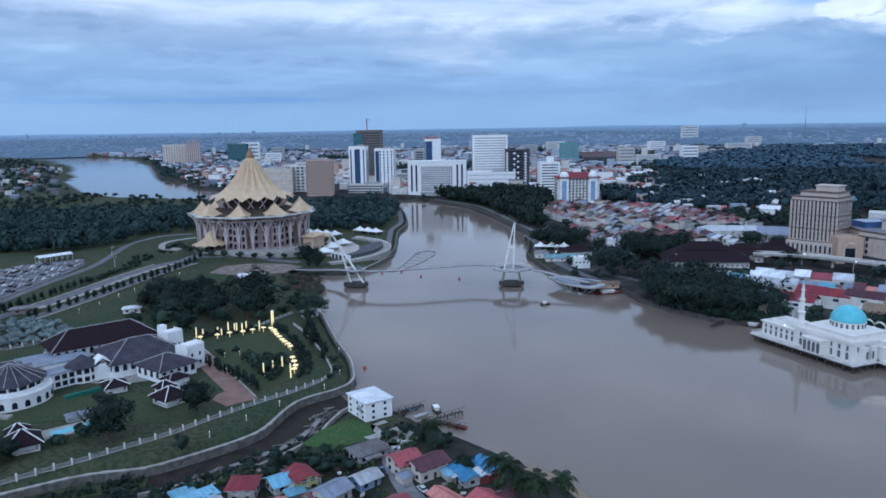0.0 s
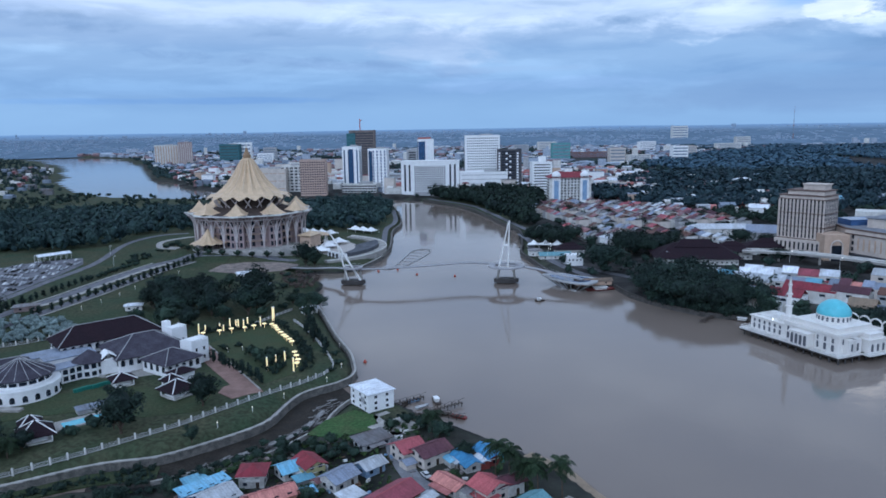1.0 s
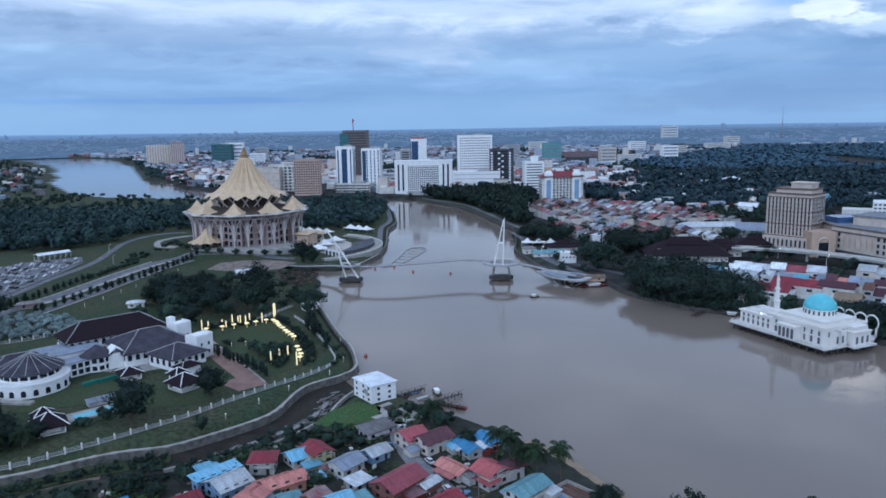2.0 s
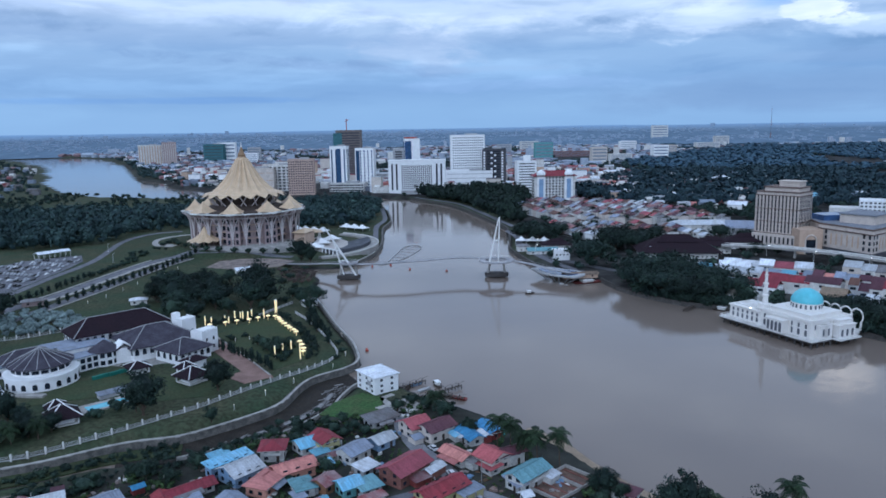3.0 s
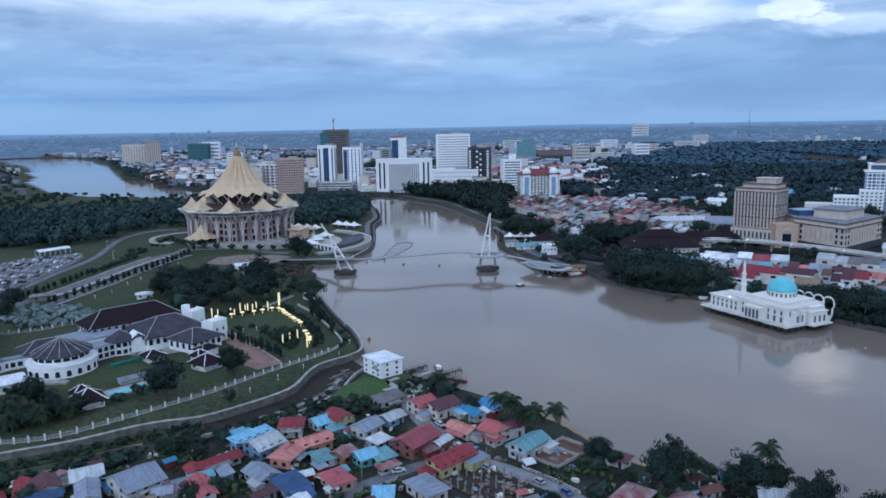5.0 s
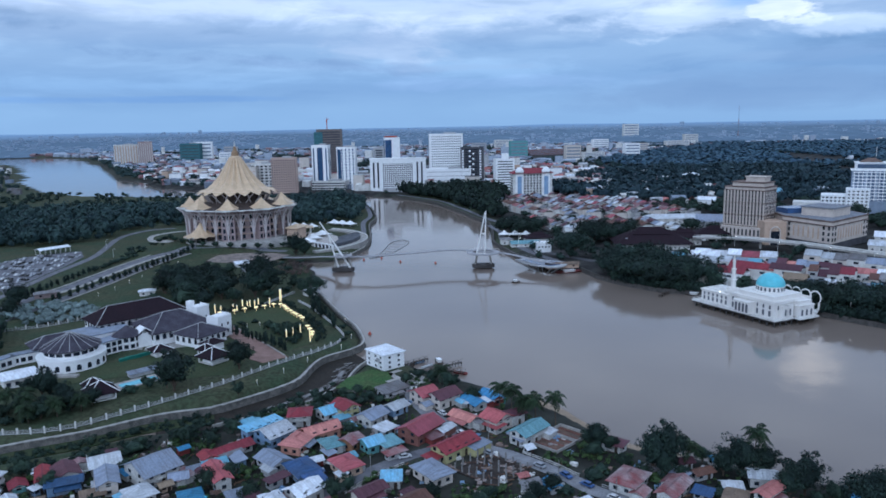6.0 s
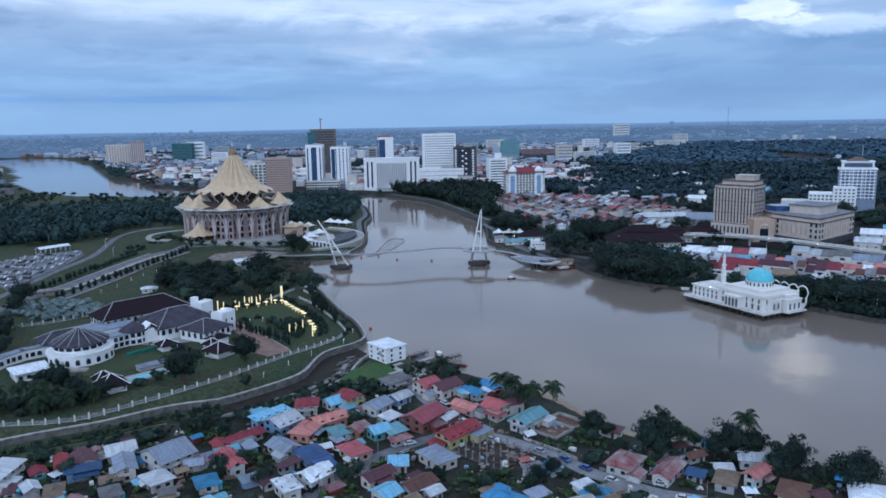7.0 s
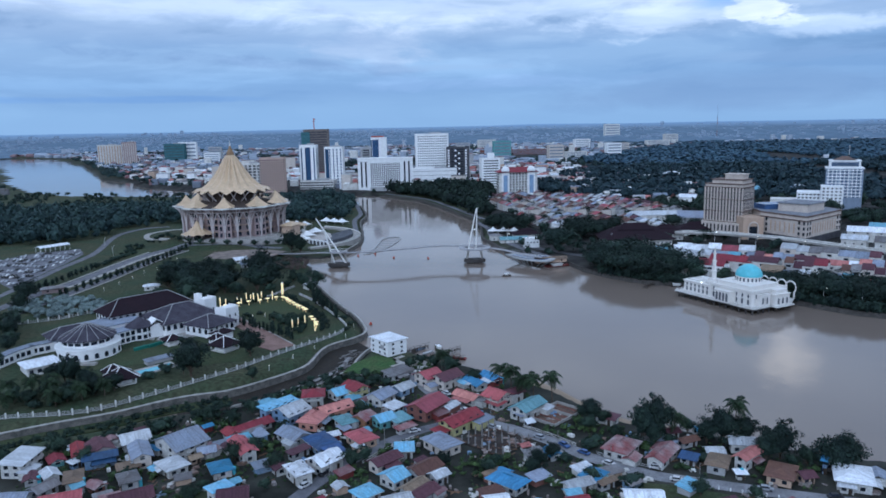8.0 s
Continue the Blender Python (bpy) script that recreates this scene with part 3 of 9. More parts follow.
def strip(points, width, lift, thick=0.3, size=4.0, z=None):
    """A band laid on the ground along a line."""
    line = smooth_line(points, size)
    sh, left, right = Shape(), [], []
    for k, p in enumerate(line):
        way = (line[min(k + 1, len(line) - 1)] - line[max(k - 1, 0)])
        way.z = 0
        way.normalize()
        side = Vector((-way.y, way.x, 0)) * width / 2
        for q, row in ((p + side, left), (p - side, right)):
            row.append((q.x, q.y, (ground_z(q.x, q.y) if z is None else z) + lift))
    n = len(line)
    pts = left + right + [(x, y, h - thick) for x, y, h in left] + [(x, y, h - thick) for x, y, h in right]
    faces = []
    for i in range(n - 1):
        faces += [(n + i, n + i + 1, i + 1, i), (2 * n + i, i, i + 1, 2 * n + i + 1)[::1], (n + i, 3 * n + i, 3 * n + i + 1, n + i + 1)]
    faces += [(0, 2 * n, 3 * n, n), (n - 1, 2 * n - 1, 4 * n - 1, 3 * n - 1)]
    return sh.add(pts, faces)


def patch(outline, lift, size=5.0, thick=0.4, sharp=False):
    """A paved or mown area that follows the ground, filled as a fan of rings round its middle."""
    line = smooth_line(list(outline) + [outline[0]], size)[:-1]
    if sharp:
        ring = [Vector((*p, 0)) for p in outline]
        line = [a.lerp(b, k / 8) for a, b in zip(ring, ring[1:] + ring[:1]) for k in range(8)]
    mid = sum(line, Vector()) / len(line)
    sh, rings, n = Shape(), 7, len(line)
    pts = []
    for k in range(rings + 1):
        for p in line:
            q = mid + (p - mid) * (k / rings)
            pts.append((q.x, q.y, ground_z(q.x, q.y) + lift))
    pts += [(p.x, p.y, ground_z(p.x, p.y) + lift - thick) for p in line]
    faces = []
    for k in range(rings + 1):
        for i in range(n):
            j = (i + 1) % n
            faces.append((k * n + i, (k + 1) * n + i, (k + 1) * n + j, k * n + j))
    return sh.add(pts, faces)


# ---- banks, roads and lawns ----
def sea_wall(points, name, label, top=3.4, width=1.4, dark=False):
    line = smooth_line(points, 4.0)
    sh = Shape()
    rows = []
    for k, p in enumerate(line):
        way = line[min(k + 1, len(line) - 1)] - line[max(k - 1, 0)]
        way.z = 0
        way.normalize()
        side = Vector((-way.y, way.x, 0))
        rows.append([(p - side * 0.9, -1.0), (p - side * 0.25, top), (p + side * width, top), (p + side * width, top - 1.6)])
    pts = [(q.x, q.y, z) for row in rows for q, z in row]
    faces = [(4 * k + i, 4 * k + i + 1, 4 * k + 5 + i, 4 * k + 4 + i) for k in range(len(rows) - 1) for i in range(3)]
    faces += [(0, 3, 2, 1), tuple(4 * (len(rows) - 1) + i for i in range(4))]
    wall = solid(name, sh.add(pts, faces), M["shaded_stone" if dark else "stone"], label, "river wall", kind="structure")
    stone = Shape().box(0, 0, 0, 1.9, 1.7, 0.35, taper=0.94).mesh("coping_stone", M["shaded_stone" if dark else "concrete"])
    run = 0.0
    count = 0
    for a, b in zip(line, line[1:]):
        run += (b - a).length
        if run > 2.0 and count < (40 if top == 2.9 else 12):
            run = 0.0
            count += 1
            d = b - a
            put("coping_stone", stone, wall, b.x, b.y, top, math.degrees(math.atan2(d.y, d.x)))
    return wall


sea_wall([(-230, 150), (-205, 163)] + CREEK_NORTH[1:] + BANK_PARK[:7], "wall_river_park", "pale stone river wall round the palace park", 2.9)
sea_wall(BANK_PARK[14:21], "wall_river_assembly", "low stone river wall by the assembly building", 3.2)
sea_wall(BANK_TOWN[1:11], "wall_river_town", "stone quay along the town waterfront, coloured darker for tree shade", 3.0, dark=True)
sea_wall(BANK_TOWN[11:22], "wall_river_bazaar", "stone quay by the bazaar, coloured darker for tree shade", 2.6, dark=True)
M["mud"] = material("wet_brown_mud", (0.022, 0.020, 0.017), 0.8, vary=0.5, spec=0.1, second=(0.048, 0.041, 0.034))
solid("wall_coping", strip(CREEK_NORTH[1:] + BANK_PARK[:7], 1.0, 0.1, 0.35, z=3.2), M["concrete"], "pale worn coping on the river wall", "coping", kind="structure")
solid("muddy_creek_bank", strip([(-53, 277), (-61, 271), (-65, 258), (-67, 245), (-74, 232), (-86, 219), (-101, 207), (-122, 199)], 17.0, 0.1, z=0.05), M["mud"], "dark wet mud along the creek bed", "mud", kind="structure")
solid("creek_verge", strip([(-228, 146), (-177, 172), (-160, 180.5), (-144, 188), (-126, 199.5), (-112, 204.5), (-103, 207)], 8.0, 0.15, 0.6, z=0.5), M["lawn"], "rank green verge at the foot of the creek wall", "grass", kind="structure")
solid("creek_kerb", strip([(-48, 270), (-52, 262), (-55, 251), (-57, 239), (-62.5, 228.5), (-70.5, 217), (-86.5, 206), (-101, 197)], 0.9, 0.2, 1.6, z=2.1), M["concrete"], "pale concrete edge wall on the village side of the creek", "wall", kind="structure")
solid("concrete_yard", patch([(-40, 236), (-30, 228), (-20, 236), (-28, 246)], 0.12, 6, sharp=True), M["concrete"], "bare concrete yard by the white house", "yard", kind="structure")
PARK_ROAD = [(-276, 340), (-268, 372), (-262, 392), (-254, 411), (-250, 445), (-245, 488), (-237, 528), (-222, 549), (-196, 552), (-165, 556), (-138, 552)]
solid("park_road", strip(PARK_ROAD, 8.0, 0.16, 0.4), M["road_pale"], "pale grey road curving to the assembly building", "road", kind="structure")
solid("park_road_inner", strip([(-258, 340), (-249, 372), (-242, 394), (-236, 424), (-232, 462), (-226, 506), (-217, 538)], 7.0, 0.18, 0.4), M["road_pale"], "pale grey second carriageway through the park", "road", kind="structure")
solid("road_divider", strip([(-253, 399), (-247, 416), (-243, 454), (-238, 498), (-229, 533)], 3.2, 0.34, 0.5), M["concrete"], "pale paved strip between the carriageways", "kerb", kind="structure")
solid("road_kerb", strip([(-270, 392), (-260, 411), (-255.5, 445), (-250.5, 488), (-243, 530)], 1.2, 0.34, 0.5), M["concrete"], "pale kerb along the park road", "kerb", kind="structure")
solid("road_kerb", strip([(-244, 374), (-237, 395), (-231, 424), (-227, 462), (-221, 506), (-213, 538)], 1.2, 0.34, 0.5), M["concrete"], "pale kerb along the park road", "kerb", kind="structure")
solid("hill_road", strip([(-292, 350), (-286, 384), (-284, 420), (-284, 457), (-284, 522), (-299, 602), (-299, 640), (-290, 668), (-274, 684)], 5.0, 0.16, 0.4), M["road_pale"], "narrow grey service road", "road", kind="structure")
CAR_PARK = [(-288, 402), (-287.5, 440), (-287.5, 485), (-291, 520), (-303, 542), (-334, 512), (-344, 478), (-326, 440)]
solid("car_park", patch(CAR_PARK, 0.2, sharp=True), M["road_pale"], "grey asphalt car park full of cars", "car park", kind="structure")
solid("drop_off_loop", strip([(-240, 572), (-254, 584), (-270, 606), (-276, 632), (-264, 660), (-246, 668)], 5.0, 0.16, 0.4), M["concrete"], "pale drop-off loop beside the assembly building", "road", kind="structure")
solid("lawn", patch([(-130, 331), (-119, 352), (-109, 363), (-101, 351), (-93, 335), (-85, 319), (-78, 303), (-76, 295), (-88, 277)], 0.12, 14, sharp=True), M["lawn"], "smooth green lawn with lamps round it", "lawn", kind="structure")
solid("driveway", strip([(-137, 331.5), (-134, 327.5), (-110, 293.5), (-91.5, 268.5), (-89.5, 265.5)], 8.8, 0.2, 0.4), M["brick_drive"], "reddish brick driveway", "driveway", kind="structure")
solid("driveway_edge", strip([(-133, 333.5), (-130.5, 330), (-106.3, 296), (-87.6, 270)], 0.8, 0.35, 0.5), M["concrete"], "pale kerb along the driveway", "kerb", kind="structure")
solid("gate_court", patch([(-100, 276), (-93, 272), (-89, 266), (-95.5, 259), (-103, 265), (-103, 271)], 0.18, 4, sharp=True), M["brick_drive"], "reddish brick forecourt inside the park gate", "driveway", kind="structure")
solid("palace_lawn", patch([(-175, 235), (-150, 245), (-122, 240), (-104, 246), (-104, 262), (-125, 268), (-150, 272), (-170, 262)], 0.1, 12), M["lawn"], "sloping palace lawn", "lawn", kind="structure")
solid("palace_court", patch([(-196, 300), (-150, 280), (-132, 290), (-142, 316), (-165, 330), (-200, 330)], 0.1, 12), M["concrete"], "paved palace court", "court", kind="structure")
solid("hill_lawn", patch([(-262, 560), (-232, 520), (-226, 500), (-250, 505), (-272, 540)], 0.1, 14), M["lawn"], "green slope below the assembly building", "lawn", kind="structure")
M["site_earth"] = material("grey_brown_earth", (0.30, 0.235, 0.20), 0.95, vary=0.4, second=(0.15, 0.13, 0.115))
solid("earth_works", patch([(-170, 500), (-140, 512), (-132, 535), (-160, 545), (-190, 530), (-192, 505)], 0.12, 14), M["site_earth"], "bare reddish earth of a building site", "earth", kind="structure")
M["street_pale"] = material("pale_village_street", (0.25, 0.25, 0.262), 0.9, vary=0.22, second=(0.17, 0.17, 0.18))
solid("village_road", strip([(170, 80), (120, 95), (82.6, 108.3), (62, 116.7), (47.7, 122.8), (40.4, 126.3), (33.5, 132.2), (24.8, 140), (19.3, 148), (11.5, 156.8), (3, 164.8), (-6.3, 172.5), (-16, 190.7), (-21.4, 199), (-28, 217), (-30, 232)], 5.8, 0.12, 0.3), M["street_pale"],
      "pale worn village street", "road", kind="structure")
solid("village_lane", strip([(-5, 172), (-12.3, 172), (-24.7, 167.5), (-36.5, 159.2), (-45.7, 150), (-52.4, 141.6), (-59.9, 130.1), (-64.6, 121.4), (-76, 96)], 5.0, 0.10, 0.3), M["road_pale"], "worn grey village lane", "road", kind="structure")
solid("back_lane", strip([(-140, 100), (-128, 118), (-112, 124), (-104, 118)], 3.6, 0.10, 0.3), M["road_pale"], "narrow grey lane between houses", "road", kind="structure")
solid("roadside_lawn", patch([(31.5, 123.5), (44, 119.5), (61.5, 111), (70, 103), (50, 104), (34, 106)], 0.1, 8), M["lawn"], "green roadside lawn in the village", "lawn", kind="structure")
solid("yard_lawn", patch([(-101, 131), (-92, 129), (-88, 116), (-100, 117)], 0.1, 8), M["lawn"], "small green yard lawn between houses", "lawn", kind="structure")
solid("quay_walk", strip([(-62, 1058), (-3, 966), (23, 872), (43, 781), (55, 729)], 6.0, 0.14, 0.3), M["road_pale"], "grey quay walk along the town bank", "promenade", kind="structure")
solid("assembly_walk", strip([(-82, 580), (-80, 620), (-82, 660), (-88, 734), (-85, 797), (-98, 901)], 5.0, 0.14, 0.3), M["road_pale"], "grey riverside walk below the assembly building", "promenade", kind="structure")
M["lush_grass"] = material("lush_bank_grass", (0.050, 0.105, 0.034), 0.95, spec=0.1, vary=0.35, scale=0.6, second=(0.075, 0.105, 0.045))
solid("creek_lawn", patch([(-47, 252), (-37, 246), (-38, 234), (-50, 226), (-60, 230), (-56, 242)], 0.1, 8), M["lush_grass"], "green slope beside the white house", "lawn", kind="structure")
solid("footpath", strip([(-30, 232), (-38, 246), (-34, 250)], 2.5, 0.1, 0.3), M["concrete"], "pale footpath to the white house", "path", kind="structure")
solid("bazaar_street", strip([(60, 560), (100, 500), (140, 455), (175, 425), (240, 400), (300, 360), (420, 280)], 7.0, 0.12, 0.3), M["asphalt"], "dark street behind the waterfront", "road", kind="structure")
solid("waterfront_walk", strip([(46, 700), (52, 650), (50, 605), (58, 565), (70, 520), (84, 486)], 6.0, 0.14, 0.3), M["road_pale"], "grey riverside promenade", "promenade", kind="structure")


# ---- assembly building ----
def assembly_building(x, y, z):
    ob = thing("assembly_building", x, y, z, 4, "vast nine-sided assembly hall with a fluted golden umbrella roof", "landmark")
    part("wall", Shape().lathe(0, 0, [(39, 0), (39, 31), (20, 32.2)], 18), M["pink_wall"], ob, "pinkish stone drum behind the columns")
    floor = Shape().lathe(0, 0, [(39.4, 0), (40.2, 0), (40.2, 0.6), (39.4, 0.6)], 18, cap=False).mesh("floor_band", M["tan"])
    for k in range(5):
        put("floor_band", floor, ob, 0, 0, 4.5 + 5.6 * k)
    pane = Shape().box(0, 0, 0, 0.2, 2.4, 3.6).mesh("window", M["glass"])
    for k in range(5):
        for i in range(36):
            a = radians(10 * i + 5)
            if math.sin(a) <= 0.2:
                put("window", pane, ob, 38.75 * math.cos(a), 38.75 * math.sin(a), 0.8 + 5.6 * k, 10 * i + 5)
    # nine bays that carry the tented roofs
    bay = Shape().box(41.0, 0, 0, 7, 11, 30.6).mesh("bay", M["pink_wall"])
    for i in range(9):
        b = put("bay", bay, ob, 0, 0, 0, 40 * i - 92)
        for k in range(5):
            for q in (-3.3, 0, 3.3):
                put("bay_window", shared_bay, b, 44.52, q, 0.9 + 5.6 * k)
    part("brown_roof", Shape().lathe(0, 0, [(47, 31.3), (34, 33.2), (24, 36.5), (23, 45)], 36), M["gallery_brown"], ob, "dark brown gallery roof under the umbrella")
    # fluted umbrella roof: sharp folds, a zigzag eave
    depth = (0.06, 0.055, 0.055, 0.06, 0.07, 0.08, 0.09, 0.10, 0.10, 0.08, 0.0)

    def fold(a, k):
        w = 1 - 2 * abs(((a * 18 / (2 * math.pi)) % 1) * 2 - 1)
        return 1 + depth[k] * w, (-1.6 * w if k == 0 else -0.9 * w if k == 1 else -0.3 * w if k == 2 else 0.0)
    prof = [(34.4, 44.0), (29.0, 45.4), (24.6, 47.8), (20.2, 51.2), (16.6, 54.8), (13.6, 58.8), (11.0, 62.8), (8.6, 67.0), (6.6, 70.8), (4.8, 74.0), (3.6, 75.6)]
    part("roof", Shape().lathe(0, 0, prof, 216, fold), M["gold"], ob, "fluted golden umbrella roof")
    for i in range(18):
        a = 2 * math.pi * (i + 0.5) / 18
        part("roof_rib", Shape().tube([(r * (1 + dp) * math.cos(a), r * (1 + dp) * math.sin(a), h + 0.1) for (r, h), dp in zip(prof[3:10], depth[3:10])], 0.28, 4, 0.2), M["gold_pale"], ob)
    part("roof_lining", Shape().lathe(0, 0, [(31.5, 43.6), (12, 50)], 36, cap=False), M["gallery_brown"], ob, "dark underside")
    part("spire", Shape().lathe(0, 0, [(3.9, 75.0), (3.2, 77.0), (3.5, 77.6), (2.2, 79.8), (1.2, 82.2), (0.7, 84.2)], 9), M["gold_dark"], ob, "brown openwork crown")
    part("spire_tip", Shape().lathe(0, 0, [(0.9, 84.0), (0.45, 86.0), (0.08, 89.0)], 8), M["white_old"], ob, "pale finial")
    # raking struts under the roof
    strut = Shape().tube([(24.5, -3.0, 34.5), (31.2, 2.6, 44)], 0.5, 5).tube([(24.5, 3.0, 34.5), (31.2, -2.6, 44)], 0.5, 5).mesh("strut", M["pale_pink_stone"])
    for i in range(18):
        put("strut", strut, ob, 0, 0, 0, 20 * i)

    # nine tented roofs on the ring
    def square(a, k):
        c = abs(math.sin(2 * a)) ** 6
        return 1.0 / max(abs(math.cos(a)), abs(math.sin(a))), (0.7 * c if k == 0 else 0.0)
    tent = Shape().lathe(0, 0, [(8.6, 0.0), (6.3, 1.6), (4.2, 3.6), (2.3, 5.9), (1.0, 7.7), (0.1, 9.2)], 32, square).mesh("tented_roof", M["gold"])
    eave = Shape().lathe(0, 0, [(9.0, -0.7), (9.2, -0.1), (8.8, 0.05)], 32, square, cap=False).mesh("eave", M["white_old"])
    # trees of columns whose limbs meet as pointed arches
    stem = Shape().tube([(45.6, 0, 4), (45.6, 0, 13), (45.8, 0, 20)], 0.55, 6, 0.45).tube([(45.7, 0, 18), (46.4, 0, 24), (48.6, 0, 28.6), (52.0, 0, 31.2)], 0.42, 5, 0.32)
    for side in (-1, 1):
        stem.tube([(45.6, side * 0.4, 11), (45.7, side * 1.0, 16), (45.9, side * 2.1, 21), (46.2, side * 3.7, 25), (46.6, side * 5.35, 27.8)], 0.46, 5, 0.36)
        stem.tube([(45.7, side * 0.3, 17), (46.2, side * 0.9, 23), (47.8, side * 2.0, 28.4), (50.6, side * 3.2, 31.0)], 0.36, 5, 0.28)
    stem = stem.mesh("branching_column", M["pale_pink_stone"])
    for i in range(27):
        put("branching_column", stem, ob, 0, 0, 0, 40 / 3 * i - 92)
    for h in (27.6, 30.4):
        part("arch_beam", Shape().lathe(0, 0, [(45.8, h), (46.5, h), (46.5, h + 0.5), (45.8, h + 0.5)], 54, cap=False), M["pale_pink_stone"], ob)
    # thin star-shaped eave: nine points over the bays
    star = [((53.5 if i % 4 == 0 else 50.0 if i % 2 else 48.5) * math.cos(radians(10 * i - 92)), (53.5 if i % 4 == 0 else 50.0 if i % 2 else 48.5) * math.sin(radians(10 * i - 92))) for i in range(36)]
    part("eave_ring", Shape().slab(star, 30.9, 31.5), M["white_old"], ob, "thin pale star-shaped eave")
    for i in range(9):
        a = 40 * i - 92
        c, s = math.cos(radians(a)), math.sin(radians(a))
        r = part("tented_roof", tent, None, ob, "golden tented roof")
        r.matrix_basis = pose(41 * c, 41 * s, 32.0, 0, 0, a)
        put("eave", eave, r, 0, 0, 0)
    part("terrace", Shape().lathe(0, 0, [(58, -4), (56, 4.4), (47.5, 4.8), (47.5, 5.4), (36, 5.4)], 36, cap=False), M["concrete"], ob, "pale paved terrace")
    # entrance canopies towards the river
    part("porch_roof", Shape().hip(52, -14, 12, 12, 22, 3, turn=-20), M["gold"], ob, "golden porch roof")
    part("porch_base", Shape().box(52, -14, 2, 10, 18, 9, -20), M["tan"], ob)
    part("porch_roof", Shape().hip(57, 4, 9, 16, 14, 2.4, turn=10), M["gold"], ob, "golden porch roof")
    for q in (-5, 5):
        for r in (51, 63):
            part("porch_post", Shape().box(r, 4 + q, -5, 0.8, 0.8, 14), M["white_old"], ob)
    return ob


M["pale_pink_stone"] = material("pale_pinkish_stone", (0.56, 0.50, 0.48), 0.8, vary=0.12)
M["gallery_brown"] = material("dark_brown_gallery", (0.075, 0.055, 0.045), 0.85, vary=0.25)
M["gold_pale"] = material("pale_gold_rib", (0.70, 0.55, 0.38), 0.5, vary=0.12, bump=0.05)
shared_bay = Shape().box(0, 0, 0, 0.2, 2.0, 3.6).mesh("bay_window", M["glass"])
assembly_building(-189.5, 607, 8.2)


def tent_pavilion(x, y, z):
    ob = thing("tent_pavilion", x, y, z, 0, "small round golden tent pavilion on dark posts", "pavilion")
    prof = [(14.0, 5.0), (11.5, 5.6), (7.5, 7.6), (4.2, 10.4), (2.0, 13.6), (0.25, 16.5)]
    part("roof", Shape().lathe(0, 0, prof, 72, lambda a, k: (1 + 0.05 * math.cos(12 * a) * (k < 5), (-0.4 * math.cos(12 * a) if k == 0 else 0))), M["gold"], ob, "golden fluted tent roof")
    post = Shape().tube([(0, 0, 0), (0, 0, 4.9)], 0.3).mesh("post", M["wood_dark"])
    for i in range(12):
        put("post", post, ob, 11.5 * math.cos(i * math.pi / 6), 11.5 * math.sin(i * math.pi / 6), 0)
    part("floor", Shape().lathe(0, 0, [(12.5, -1.5), (12.5, 0.4)], 24), M["concrete"], ob)


tent_pavilion(-213, 568, 13.0)


# ---- amphitheatre and promenade by the river ----
def amphitheatre():
    ob = thing("amphitheatre", -150, 606, 3.6, 0, "curved riverside amphitheatre with grey seating and white stage ring", "amphitheatre")
    def arc(r0, r1, a0, a1, z0, z1, cx=0.0, cy=0.0, n=24):
        pts = [(cx + r1 * math.cos(radians(a0 + (a1 - a0) * i / n)), cy + r1 * math.sin(radians(a0 + (a1 - a0) * i / n))) for i in range(n + 1)]
        pts += [(cx + r0 * math.cos(radians(a0 + (a1 - a0) * i / n)), cy + r0 * math.sin(radians(a0 + (a1 - a0) * i / n))) for i in range(n, -1, -1)]
        return Shape().slab(pts, z0, z1)
    cx, cy = 0, 0
    part("stage_floor", arc(13, 51, -44, 62, 0, 2.5, cx, cy), M["stage_stone"], ob, "pale stage floor")
    for k in range(9):
        part("seat_tier", arc(49 + 2.2 * k, 51.2 + 2.2 * k, -40, 20, 0, 2.8 + 0.42 * k, cx, cy), M["seat_grey"], ob, "dark grey seating tier")
    part("rim", arc(69, 76, -60, 62, -1.5, 3.4, cx, cy, 36), M["concrete"], ob, "broad pale rim walk")
    part("rim_wall", arc(75.5, 76, -60, 62, 3.4, 4.2, cx, cy, 36), M["white_old"], ob)
    gate = Shape().box(0, 0, 0, 5.5, 0.9, 5.0).mesh("portal", M["white"])
    hole = Shape().box(0, 0, 0.3, 3.2, 1.0, 3.6).mesh("portal_opening", M["dark_wall"])
    for i in range(5):
        a = radians(-46)
        q = put("portal", gate, ob, (50 + 5.2 * i) * math.cos(a), (50 + 5.2 * i) * math.sin(a), 1.6, -46)
        put("portal_opening", hole, q, 0, 0, 0)


M["stage_stone"] = material("pale_stage_paving", (0.50, 0.46, 0.42), 0.85, vary=0.2)
M["seat_grey"] = material("dark_grey_seats", (0.09, 0.095, 0.11), 0.8, vary=0.2)
amphitheatre()


def peaked_tent(x, y, z, size, turn, mat, label, peaks=1):
    ob = thing("event_tent", x, y, z, turn, label, "tent", "event tents")
    for k in range(peaks):
        ox = (k - (peaks - 1) / 2) * size
        part("canopy", Shape().lathe(ox, 0, [(size * 0.5, 2.8), (size * 0.3, 3.5), (size * 0.12, 5.2), (0.05, 6.4)], 16,
                                     lambda a, k: (1.0 / max(abs(math.cos(a)), abs(math.sin(a))), 0.0)), mat, ob)
        for a, b in ((-1, -1), (1, -1), (1, 1), (-1, 1)):
            part("pole", Shape().tube([(ox + a * size * 0.48, b * size * 0.48, 0), (ox + a * size * 0.48, b * size * 0.48, 2.9)], 0.08, 5), M["steel_white"], ob)


peaked_tent(-133, 584, ground_z(-133, 584), 15, 10, M["white"], "white peaked event tents", 2)
